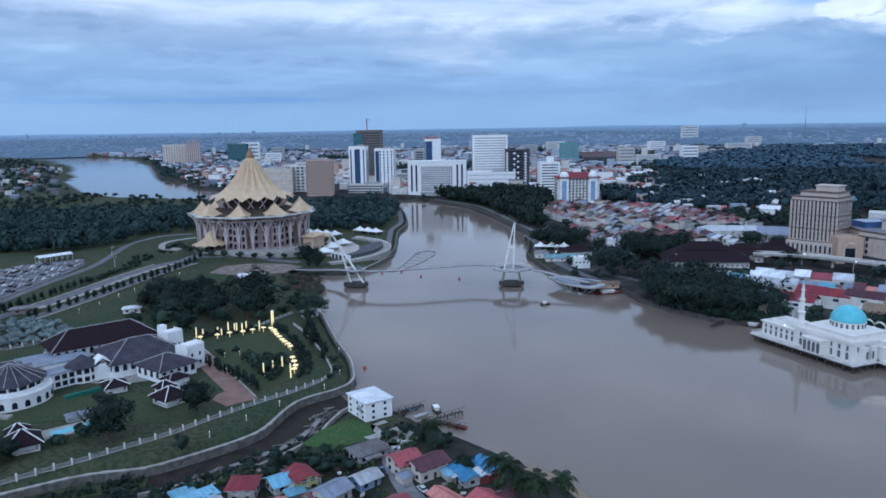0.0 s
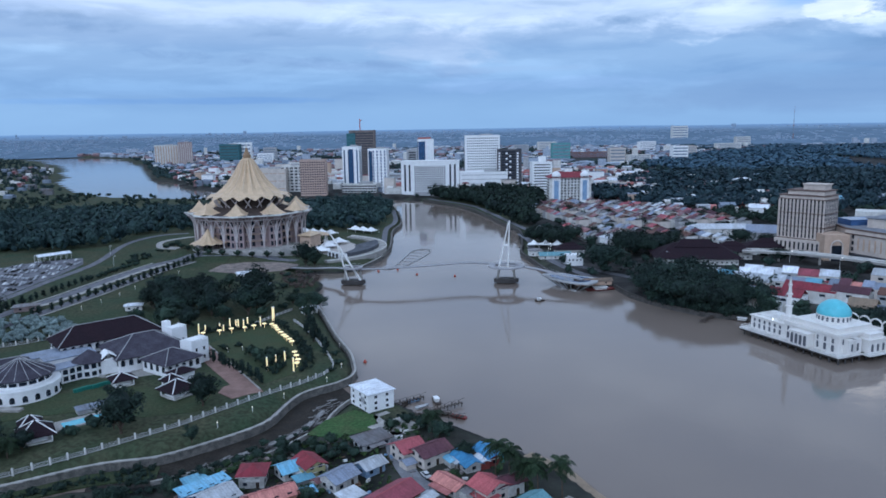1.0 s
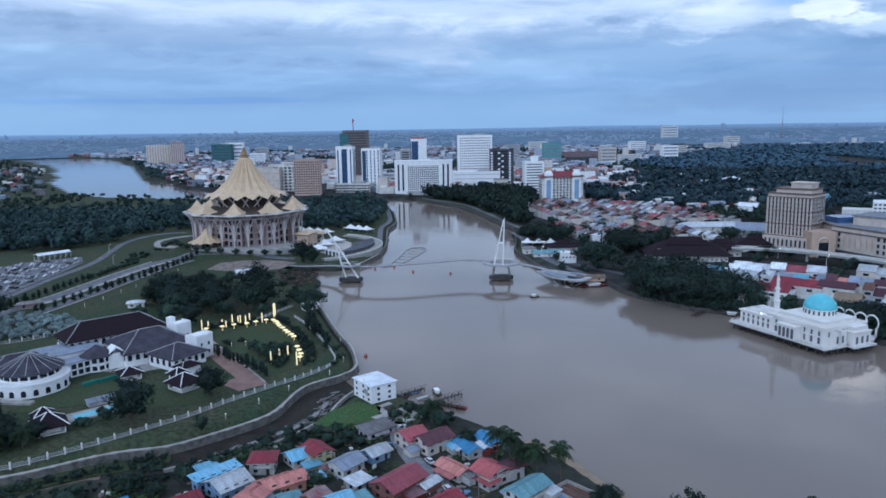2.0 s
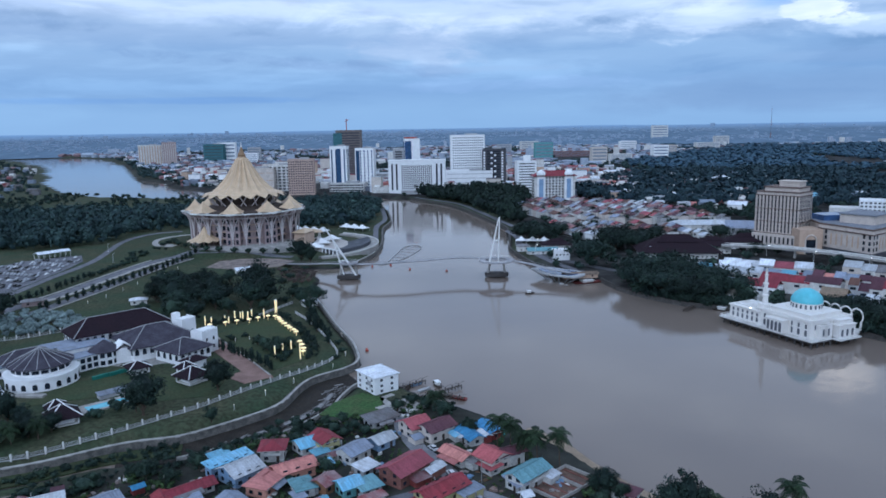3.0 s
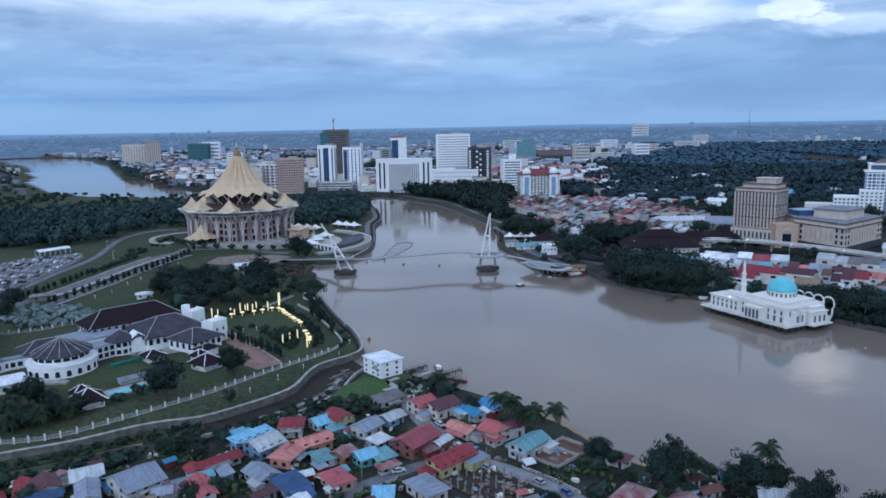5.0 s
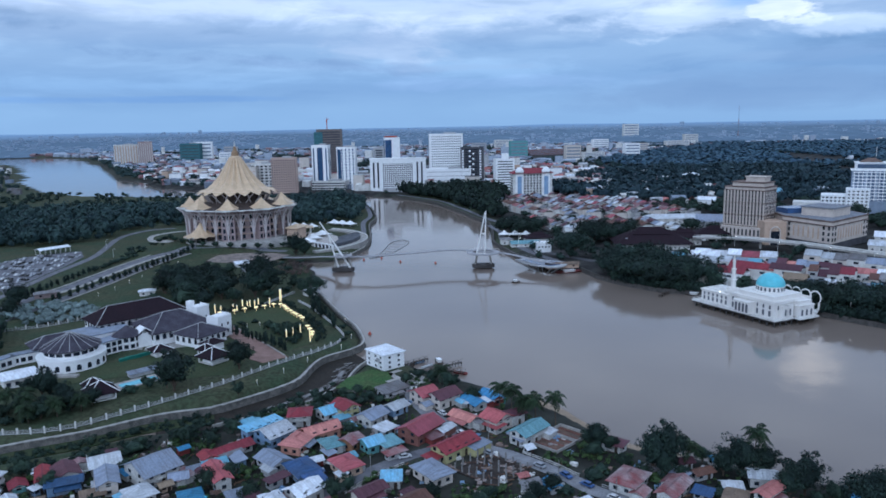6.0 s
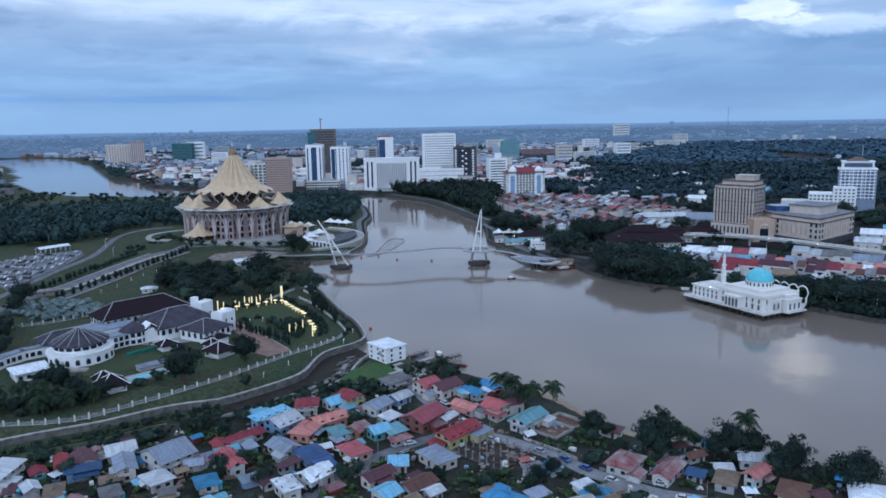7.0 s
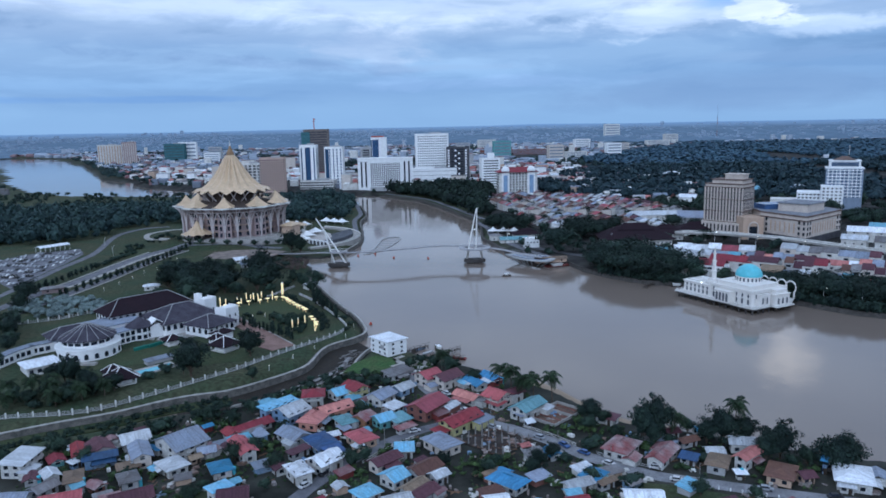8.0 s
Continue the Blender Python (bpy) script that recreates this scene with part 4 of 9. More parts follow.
peaked_tent(-131, 604, ground_z(-131, 604), 15, 30, M["white"], "white peaked event tents", 2)
peaked_tent(-124, 626, ground_z(-124, 626), 14, 40, M["white"], "white peaked event tents", 2)
peaked_tent(-108, 706, ground_z(-108, 706), 11, -36, M["white"], "row of white peaked tents by the river walk", 3)
peaked_tent(-150, 690, ground_z(-150, 690), 11, -30, M["white"], "row of white peaked tents by the river walk", 4)
peaked_tent(62, 618, 3.2, 10, -10, M["white"], "white peaked event tents", 3)
peaked_tent(66, 712, 3.2, 13, 20, M["white"], "large white peaked tent")


# ---- footbridge ----
def footbridge():
    ob = thing("footbridge", 0, 0, 0, 0, "slender S-curved river footbridge with two leaning white masts", "bridge")
    line = [(-140, 528, 5.0), (-122, 516, 6.5), (-100, 506, 8.5), (-84, 489, 11.0), (-64, 484, 12), (-33, 491, 12.4), (-4, 500, 12.6), (22, 493, 12.2), (42, 484, 11), (58, 470, 9.0), (70, 462, 8.0)]
    deck = Shape()
    pts = smooth_line(line, 3.0)
    rows = []
    for k, p in enumerate(pts):
        way = pts[min(k + 1, len(pts) - 1)] - pts[max(k - 1, 0)]
        way.z = 0
        way.normalize()
        side = Vector((-way.y, way.x, 0))
        rows.append([p + side * 2.4, p - side * 2.4, p - side * 1.6 + Vector((0, 0, -0.5)), p + side * 1.6 + Vector((0, 0, -0.5))])
    verts = [tuple(q) for r in rows for q in r]
    faces = [(4 * k + i, 4 * k + (i + 1) % 4, 4 * k + 4 + (i + 1) % 4, 4 * k + 4 + i) for k in range(len(rows) - 1) for i in range(4)]
    part("deck", deck.add(verts, [f[::-1] for f in faces]), M["bridge_deck"], ob, "grey curved walking deck")
    for s in (2.35, -2.35):
        rail = Shape()
        rows2 = []
        for k, p in enumerate(pts):
            way = pts[min(k + 1, len(pts) - 1)] - pts[max(k - 1, 0)]
            way.z = 0
            way.normalize()
            rows2.append(p + Vector((-way.y, way.x, 0)) * s + Vector((0, 0, 1.15)))
        rail.tube([tuple(q) for q in rows2], 0.07, 4)
        r = part("handrail", rail, M["bridge_deck"], ob)
        for q in rows2[::3]:
            part("rail_post", Shape().tube([(q.x, q.y, q.z - 1.15), tuple(q)], 0.05, 4), M["bridge_deck"], ob)
    for cx, cy, r in ((22, 489, 12.5), (-84, 488, 7.0)):
        part("lookout_ring", Shape().lathe(cx, cy, [(r * 0.62, 11.2), (r, 11.6), (r, 12.4), (r * 0.62, 12.5)], 40, cap=False), M["bridge_deck"], ob, "round lookout platform")
        part("ring_rail", Shape().tube([(cx + r * math.cos(a * math.pi / 20), cy + r * math.sin(a * math.pi / 20), 13.4) for a in range(41)], 0.08, 4), M["steel_white"], ob)
        w = 17.0
        cap = Shape()
        outline = [(cx + w * 0.5 * math.cos(a) * (1 if abs(math.cos(a)) < 0.9 else 1.0), cy + 4.4 * math.sin(a)) for a in np.linspace(0, 2 * math.pi, 17)[:-1]]
        part("pile_cap", cap.slab(outline, 0.7, 3.4), M["dark_concrete"], ob, "dark concrete pile cap")
        for dx in (-6, -2, 2, 6):
            part("stilt", Shape().tube([(cx + dx, cy, -2), (cx + dx, cy, 0.8)], 0.7, 8), M["dark_concrete"], ob)
        for a, b in ((-6.0, -4.6), (6.0, 4.6)):
            part("pier_leg", Shape().tube([(cx + a, cy, 3.2), (cx + b, cy, 11.4)], 0.9, 8), M["concrete"], ob)
    # masts
    for base, top, r in (((17.0, 488, 11), (23.6, 489, 42.5), 0.62), ((23.2, 489, 11), (24.2, 489, 43.5), 0.62)):
        part("mast_leg", Shape().tube([base, ((base[0] + top[0]) / 2, 489, (base[2] + top[2]) / 2), top], r, 8, 0.4), M["steel_white"], ob, "white tapered mast leg")
    part("mast_brace", Shape().box(21.8, 489, 26, 3.0, 0.7, 1.0), M["steel_white"], ob)
    for base, top, r in (((-78.5, 486, 3.2), (-99.8, 485, 38.5), 0.75), ((-87.5, 488, 3.2), (-94.5, 486, 30.5), 0.6)):
        part("mast_leg", Shape().tube([base, ((base[0] + top[0]) / 2, 487, (base[2] + top[2]) / 2), top], r, 8, 0.5), M["steel_white"], ob, "white tapered mast leg")
    for z in (14, 20, 26):
        k = (z - 3.2) / 35.3
        k2 = (z - 3.2) / 27.3
        part("mast_brace", Shape().tube([(-78.5 - 21.3 * k, 486, z), (-87.5 - 7 * k2, 487, z)], 0.3, 6), M["steel_white"], ob)
    # curved landing with a blue pool cover on the bazaar side
    out = [(46, 488), (52, 472), (62, 460), (72, 455), (80, 462), (80, 474), (68, 484), (56, 493)]
    ring = [(p.x, p.y) for p in smooth_line(out + [out[0]], 3)][:-1]
    part("landing", Shape().slab(ring, 5.4, 6.3), M["grey_wall"], ob, "curved grey landing platform")
    mid = (65, 473)
    part("landing_floor", Shape().slab([(mid[0] + (x - mid[0]) * 0.74, mid[1] + (y - mid[1]) * 0.74) for x, y in ring], 6.3, 6.45), M["blue_glass"], ob, "dark blue landing floor")
    for k in range(0, len(ring), 2):
        x, y = ring[k]
        part("landing_post", Shape().tube([(mid[0] + (x - mid[0]) * 0.45, mid[1] + (y - mid[1]) * 0.45, 0), (mid[0] + (x - mid[0]) * 0.93, mid[1] + (y - mid[1]) * 0.93, 5.5)], 0.3, 6), M["grey_wall"], ob)


M["bridge_deck"] = material("grey_deck", (0.34, 0.33, 0.34), 0.6, vary=0.15)
M["dark_concrete"] = material("wet_concrete", (0.075, 0.068, 0.065), 0.8, vary=0.3)
footbridge()


# ---- floating mosque ----
def mosque():
    turn = math.degrees(math.atan2(0.91, -0.42))
    ob = thing("mosque", 161, 313, 1.2, turn, "white floating mosque with a turquoise dome and a slim minaret", "mosque")
    # local x runs along the long side away from the front corner, local -y into the building
    part("platform", Shape().slab([(-3, 3), (-3, -34), (3, -45), (27, -45), (36, -34), (36, -26), (60, -24), (62, -10), (60, 4), (40, 3.5)][::-1], 1.9, 2.7), M["white_old"], ob, "white deck above the water")
    # added dark slab that gives the dark gap between deck and water
    part("skirt", Shape().slab([(-2.4, 2.4), (-2.4, -33.6), (3.3, -44.3), (26.7, -44.3), (35.4, -33.8), (35.4, -25.4), (59.4, -23.4), (61.3, -10), (59.4, 3.4), (40, 2.9)][::-1], 1.0, 1.9), M["dark_concrete"], ob, "dark slab added for the dark gap under the deck")
    pile = Shape().tube([(0, 0, -3), (0, 0, 1.95)], 0.45, 7).mesh("stilt", M["dark_concrete"])
    for i in range(13):
        for j in range(8):
            if (-2 + 5 * i < 37 or j < 5) and (i < 2 or j < 2):
                put("stilt", pile, ob, -2 + 5 * i, 2 - 5 * j, 0)
    beam = Shape().box(0, 0, 1.0, 1, 1, 0.9).mesh("beam", M["dark_concrete"])
    for j in range(8):
        put("beam", beam, ob, 17 if j > 4 else 28, 2 - 5 * j, 0, 0, (38 if j > 4 else 60, 0.6, 1))
    hall = part("hall", Shape().box(17, -15.5, 2.7, 33, 30, 7.6), M["mosque_white"], ob, "white prayer hall")
    part("cornice", Shape().box(17, -15.5, 10.3, 34.6, 31.6, 0.6), M["mosque_white"], ob)
    part("upper_tier", Shape().box(17, -15.8, 10.9, 26, 24, 2.0), M["mosque_white"], ob)
    part("tier_cornice", Shape().box(17, -15.8, 12.9, 27, 25, 0.5), M["mosque_white"], ob)
    part("drum", Shape().lathe(17, -17, [(8.3, 13.4), (7.9, 15.9), (8.4, 16.1), (8.4, 16.5)], 32), M["mosque_white"], ob, "white drum with arched openings")
    arch = Shape().box(0, 0, 0, 0.3, 1.1, 2.0).add([(0.15, 0.55 * math.cos(a), 2.0 + 0.55 * math.sin(a)) for a in np.linspace(0, math.pi, 7)] + [(-0.15, 0.55 * math.cos(a), 2.0 + 0.55 * math.sin(a)) for a in np.linspace(0, math.pi, 7)],
                                                   [tuple(range(7)), tuple(range(13, 6, -1))] + [(i, 7 + i, 8 + i, i + 1) for i in range(6)]).mesh("arched_window", M["mosque_glass"])
    for i in range(20):
        a = radians(18 * i)
        put("arched_window", arch, ob, 17 + 8.05 * math.cos(a), -17 + 8.05 * math.sin(a), 13.5, 18 * i)
    part("dome", Shape().lathe(17, -17, [(8.2, 16.3), (8.35, 17.3), (7.8, 19.1), (6.4, 20.9), (4.4, 22.3), (2.2, 23.1), (0.4, 23.4)], 40), M["dome_tile"], ob, "turquoise dome", smooth=True)
    part("finial", Shape().tube([(17, -17, 23.2), (17, -17, 25.2)], 0.16, 6, 0.05), M["gold"], ob)
    # tall windows on the long and front sides
    for i in range(7):
        x = 3.5 + 4.5 * i
        for y, t in ((-0.42, 90),):
            put("arched_window", arch, hall, x, y, 3.4, t, (1, 1.3, 1.2))
            put("arched_window", arch, hall, x, y, 7.2, t, (1, 1.0, 0.85))
    for i in range(5):
        put("arched_window", arch, hall, 0.45, -4 - 5 * i, 6.9, 0, (1, 1.1, 0.95))
    # pilasters and string courses
    pil = Shape().box(0, 0, 0, 0.7, 0.5, 7.6).mesh("pilaster", M["mosque_white"])
    for i in range(9):
        put("pilaster", pil, hall, 1.3 + 3.95 * i, -0.35, 2.7)
    for i in range(7):
        put("pilaster", pil, hall, 0.35, -2 - 4.5 * i, 2.7, 90)
    part("string_course", Shape().box(17, -0.3, 6.5, 33.4, 0.4, 0.35).box(0.3, -15.5, 6.5, 0.4, 30.4, 0.35), M["mosque_white"], ob)
    part("roof_parapet", Shape().box(17, 0.2, 10.9, 34.4, 0.4, 0.9).box(17, -31.2, 10.9, 34.4, 0.4, 0.9).box(-0.2, -15.5, 10.9, 0.4, 31, 0.9).box(34.2, -15.5, 10.9, 0.4, 31, 0.9), M["mosque_white"], ob)
    part("drum_base", Shape().lathe(17, -17, [(10.6, 13.4), (10.6, 13.9), (8.3, 14.0)], 8), M["mosque_white"], ob)
    # deep stepped porch towards the river
    for w, d, h in ((13, 5.6, 5.8), (9.5, 4.2, 8.0)):
        part("river_porch", Shape().box(0.6 - d / 2, -22, 2.7, d, w, h), M["mosque_white"], ob, "stepped white river porch")
        part("porch_cornice", Shape().box(0.6 - d / 2, -22, 2.7 + h, d + 0.9, w + 0.9, 0.45), M["mosque_white"], ob)
    for y in (-26, -22, -18):
        put("arched_window", arch, ob, -5.05, y, 3.3, 0, (1, 1.3, 1.35))
    part("porch_deck", Shape().box(-4.4, -22, 1.9, 6, 17, 0.8), M["white_old"], ob, "white deck above the water")
    # porch on the long side and bays on the front
    part("side_porch", Shape().box(20, 2.0, 2.7, 11, 5, 6.2), M["mosque_white"], ob, "projecting side porch")
    part("porch_cornice", Shape().box(20, 2.0, 8.9, 12, 6, 0.5), M["mosque_white"], ob)
    for i in range(4):
        put("arched_window", arch, ob, 16 + 2.6 * i, 4.5, 3.4, 90, (1, 1.5, 1.9))
    for y in (-7, -11):
        part("front_bay", Shape().box(-0.5, y, 2.7, 3.5, 5.5, 6.6), M["mosque_white"], ob, "projecting white bay")
        put("arched_window", arch, ob, -2.2, y, 4.0, 0, (1, 1.2, 1.4))
    for k in range(12):
        part("merlon", Shape().box(1.2 + 2.87 * k, 0.0, 10.9, 0.9, 0.4, 0.7), M["mosque_white"], ob)
    # entrance wing
    wing = part("entrance_wing", Shape().box(45, -10, 2.7, 23, 18, 6.2), M["mosque_white"], ob, "lower white entrance wing")
    part("wing_cornice", Shape().box(45, -10, 8.9, 24.4, 19.4, 0.6), M["mosque_white"], ob)
    part("wing_roof", Shape().box(45, -10, 9.5, 19, 14, 0.8), M["white_old"], ob)
    for i in range(6):
        for z, k in ((3.3, 1.0), (6.4, 0.65)):
            put("arched_window", arch, wing, 36.5 + 3.5 * i, -1.1, z, 90, (1, 1.25, k))
    for i in range(5):
        put("arched_window", arch, wing, 56.4, -3.5 - 3.4 * i, 3.6, 0, (1, 1.2, 1.3))
    part("terrace_rail", Shape().tube([(36, 3.3, 3.6), (59.5, 3.6, 3.6), (61.5, -10, 3.6), (59.5, -23.5, 3.6)], 0.12, 4), M["mosque_white"], ob)
    for k in range(22):
        part("rail_post", Shape().box(-2 + 2.9 * k, 3.0, 2.7, 0.18, 0.18, 1.0), M["mosque_white"], ob)
    part("deck_rail", Shape().tube([(-2.8, -36, 3.7), (-2.8, 2.8, 3.7), (40, 3.2, 3.7)], 0.1, 4), M["mosque_white"], ob)
    # minaret
    mx, my = 36.5, -7
    part("minaret_base", Shape().box(mx, my, 8.9, 6.0, 6.0, 3.8, taper=0.92), M["mosque_white"], ob)
    part("minaret_shaft", Shape().lathe(mx, my, [(1.64, 12.12), (1.48, 16.49), (1.95, 16.78), (1.95, 17.46), (1.17, 17.65), (1.05, 22.70), (1.56, 22.99), (1.56, 23.57), (0.86, 23.77), (0.74, 27.35), (1.13, 27.64), (1.09, 28.03), (0.62, 28.23), (0.55, 29.68)], 10), M["mosque_white"], ob, "slim tiered white minaret")
    part("minaret_cap", Shape().lathe(mx, my, [(0.7, 29.6), (0.5, 30.4), (0.15, 31.5), (0.04, 32.9)], 10), M["white_old"], ob)
    for s in (-1, 1):
        for q in (-1, 1):
            part("roof_lamp", Shape().lathe(mx + 5.5 * s, my + 5.5 * q, [(0.28, 9.5), (0.28, 10.1)], 6), M["lamp_white"], ob, "small lit roof lamp")
    # walkway with round arches to the shore
    part("walkway", Shape().box(22, -55, 1.9, 6, 20, 0.8), M["white_old"], ob, "walkway to the shore")
    for k in range(4):
        x = 23.0 - 6.6 * k
        hoop = [(x + 3.7 * math.cos(a), -40.5, 9.2 + 3.7 * math.sin(a)) for a in np.linspace(-0.8, math.pi + 0.8, 19)]
        part("round_arch", Shape().tube(hoop, 0.42, 6), M["mosque_white"], ob, "round white walkway arch")
        for s in (-1, 1):
            part("arch_foot", Shape().box(x + 2.7 * s, -40.5, 2.7, 0.8, 0.8, 4.2), M["mosque_white"], ob)


M["mosque_glass"] = material("grey_mosque_glass", (0.13, 0.135, 0.155), 0.3, vary=0.3, bump=0.0)
M["mosque_white"] = material("warm_white_paint", (0.75, 0.725, 0.69), 0.6, vary=0.10, bump=0.05, second=(0.72, 0.69, 0.64))
M["dome_tile"] = material("turquoise_dome_mosaic", (0.17, 0.55, 0.63), 0.4, vary=0.14, bump=0.08, scale=1.5)
M["lamp_white"] = lamp_material("lit_lamp_white", (1.0, 0.93, 0.78), 3.0)
M["lamp_warm"] = lamp_material("lit_lamp_warm", (1.0, 0.76, 0.36), 0.6)
mosque()
bpy.data.objects["mosque"].scale = (0.91, 0.88, 1.0)


def floating_boom():
    ob = thing("floating_boom", 0, 0, 0, 0, "grey looped floating boom with cross bars on the water", "boom")
    loop = [(-68, 540), (-62, 552), (-57, 590), (-53, 622), (-43, 634), (-37, 622), (-41, 596), (-52, 560), (-64, 541), (-68, 540)]
    ring = smooth_line(loop, 3)
    part("float", Shape().tube([(p.x, p.y, 0.25) for p in ring], 0.4, 6), M["grey_wall"], ob, "grey float line")
    n = len(ring)
    for k in range(4, n // 2 - 2, 4):
        a, b = ring[k], ring[n - 1 - k]
        part("cross_bar", Shape().tube([(a.x, a.y, 0.3), (b.x, b.y, 0.3)], 0.2, 5), M["grey_wall"], ob)


floating_boom()


# ---- tall buildings ----
PANES = {}


def pane_mesh(w, h, mat):
    key = (round(w, 2), round(h, 2), mat.name)
    if key not in PANES:
        PANES[key] = Shape().box(0, 0, 0, w, 0.24, h).mesh("window", mat)
    return PANES[key]


def facade(ob, w, d, z0, h, floors, bays, glass, faces="fblr", fill=(0.6, 0.55), inset=0.0, bands=False):
    """Windows floor by floor on the sides named: front (-y), back, left (-x), right. bands: one strip of glass a floor."""
    fh = h / floors
    for side in faces:
        span, off, turn = {"f": (w, d / 2, 0), "b": (w, d / 2, 180), "l": (d, w / 2, -90), "r": (d, w / 2, 90)}[side]
        n = max(1, round(bays * span / w))
        bw = span / n
        c, s = math.cos(radians(turn)), math.sin(radians(turn))
        for k in range(floors):
            for i in range(1 if bands else n):
                px = 0 if bands else (i + 0.5) * bw - span / 2
                py = -off
                me = pane_mesh(span * fill[0] if bands else bw * fill[0], fh * fill[1], glass)
                put("window", me, ob, c * px - s * py, s * px + c * py, z0 + fh * (k + 0.5 - fill[1] / 2), turn)


def block(name, x, y, turn, w, d, h, floors, bays, wall, glass, label, category="tower", faces="fl", fill=(0.6, 0.55), bands=False, z=None, group="city towers", roof=None, parapet=1.2, plant=True):
    z = ground_z(x, y) - 0.3 if z is None else z
    ob = thing(name, x, y, z, turn, label, category, group)
    body = part("wall", Shape().box(0, 0, 0, w, d, h), wall, ob)
    rim = Shape()
    for sx, sy, bx, by in ((0, -1, w + 0.4, 0.5), (0, 1, w + 0.4, 0.5), (-1, 0, 0.5, d - 0.6), (1, 0, 0.5, d - 0.6)):
        rim.box(sx * (w / 2 - 0.05), sy * (d / 2 - 0.05), h, bx, by, parapet)
    part("parapet", rim, wall, ob)
    if roof:
        part("roof", Shape().hip(0, 0, h + parapet, w, d, min(w, d) * 0.22, 0.8), roof, ob)
    elif plant:
        part("plant_room", Shape().box(w * 0.12, d * 0.05, h, w * 0.35, d * 0.5, 3.5), M["grey_wall"], ob)
    facade(ob, w, d, h * 0.03, h * 0.95, floors, bays, glass, faces, fill, bands=bands)
    return ob


def white_slab_hotel():
    ob = thing("slab_hotel", -62, 1118, 4, -2, "wide white riverside hotel slab with a dark window grid", "hotel", "city towers")
    part("wall", Shape().box(0, 0, 0, 88, 18, 50), M["white"], ob)
    part("roof_edge", Shape().box(0, 0, 50, 89, 19, 2.2), M["white"], ob)
    part("window_recess", Shape().box(0, -9.0, 6, 48, 0.5, 38), M["dark_wall"], ob)
    mull = Shape().box(0, 0, 0, 0.9, 0.6, 38).mesh("mullion", M["white"])
    for i in range(17):
        put("mullion", mull, ob, -24 + 3 * i, -9.2, 6)
    sill = Shape().box(0, 0, 0, 48, 0.6, 0.9).mesh("floor_line", M["white"])
    for k in range(12):
        put("floor_line", sill, ob, 0, -9.15, 6 + 3.3 * k)
    strip_me = Shape().box(0, 0, 0, 2.6, 0.4, 40).mesh("window_strip", M["glass"])
    for x in (-38, -31, 31, 38):
        put("window_strip", strip_me, ob, x, -9.1, 6)
    part("wing", Shape().box(-58, 4, 0, 24, 14, 10), M["white_old"], ob)
    part("lobby", Shape().box(6, -14, 0, 60, 12, 6), M["grey_wall"], ob)


white_slab_hotel()
block("grid_tower", 21, 1330, 4, 62, 22, 86, 18, 14, M["white"], M["glass"], "tall white tower with a fine window grid", faces="f", fill=(0.92, 0.42), bands=True)
fin = Shape().box(0, 0, 0, 1.6, 0.5, 82).mesh("fin", M["white"])
for k in range(17):
    put("fin", fin, bpy.data.objects["grid_tower"], -28 + 3.5 * k, -11.0, 2)
block("tower_podium", 30, 1290, 4, 100, 30, 24, 3, 16, M["white"], M["grey_wall"], "long plain white podium below the tower", faces="f", fill=(0.94, 0.12), bands=True)
block("dark_tower", 68, 1290, -10, 40, 26, 62, 13, 8, M["dark_wall"], M["glass"], "dark tower with white balcony blocks", faces="f", bands=True, plant=True)
lights = Shape().box(0, 0, 0, 3.4, 0.9, 3.0).mesh("balcony", M["white"])
tower_dark = bpy.data.objects["dark_tower"]
for k in range(12):
    for i in (0, 2, 5) if k % 2 else (0, 3, 5):
        put("balcony", lights, tower_dark, -16 + 6.4 * i, -13.2, 3 + 4.7 * k)
block("twin_tower", -193, 1190, -6, 28, 18, 71, 1, 4, M["white"], M["blue_glass"], "white and blue-glass office tower", faces="fr", fill=(0.3, 0.92))
block("twin_tower", -150, 1190, -6, 31, 18, 67, 13, 5, M["white"], M["blue_glass"], "white and blue-glass office tower", faces="fl", fill=(0.34, 0.7))
part("glass_front", Shape().box(-11, -9.1, 6, 6, 0.5, 58), M["blue_glass"], bpy.data.objects["twin_tower.001"], "blue glass strip")
part("glass_front", Shape().box(1, -9.1, 6, 7, 0.5, 62), M["blue_glass"], bpy.data.objects["twin_tower"], "blue glass strip")
block("office_podium", -176, 1165, -6, 56, 30, 13, 3, 12, M["white_old"], M["glass"], "low white podium with dark openings", faces="f", fill=(0.85, 0.5))
M["raw_concrete"] = material("raw_brown_concrete", (0.21, 0.175, 0.16), 0.9, vary=0.3)
M["pink_tan"] = material("pinkish_tan_wall", (0.50, 0.37, 0.31), 0.85, vary=0.15)
block("unfinished_tower", -195, 1330, 0, 45, 26, 96, 20, 8, M["raw_concrete"], M["dark_wall"], "unfinished concrete tower with open floors and a crane", faces="f", fill=(0.94, 0.6), bands=True, plant=False)
ob = bpy.data.objects["unfinished_tower"]
part("scaffold_net", Shape().box(-19, -13.4, 66, 16, 1.0, 26), M["green_net"], ob, "green scaffold net")
part("crane_mast", Shape().tube([(-4, 0, 94), (-4, 0, 118)], 1.0, 4), M["red_paint"], ob, "red crane mast")
part("crane_jib", Shape().tube([(-4, -14, 112), (-4, 26, 116)], 0.6, 4), M["red_paint"], ob)
block("red_top_tower", -76, 1240, 8, 26, 22, 82, 1, 5, M["white"], M["blue_glass"], "white tower with blue side and red parapet", faces="l", fill=(0.8, 0.95))
part("glass_front", Shape().box(-7, -11.1, 5, 11, 0.5, 74), M["blue_glass"], bpy.data.objects["red_top_tower"], "dark blue glass half")
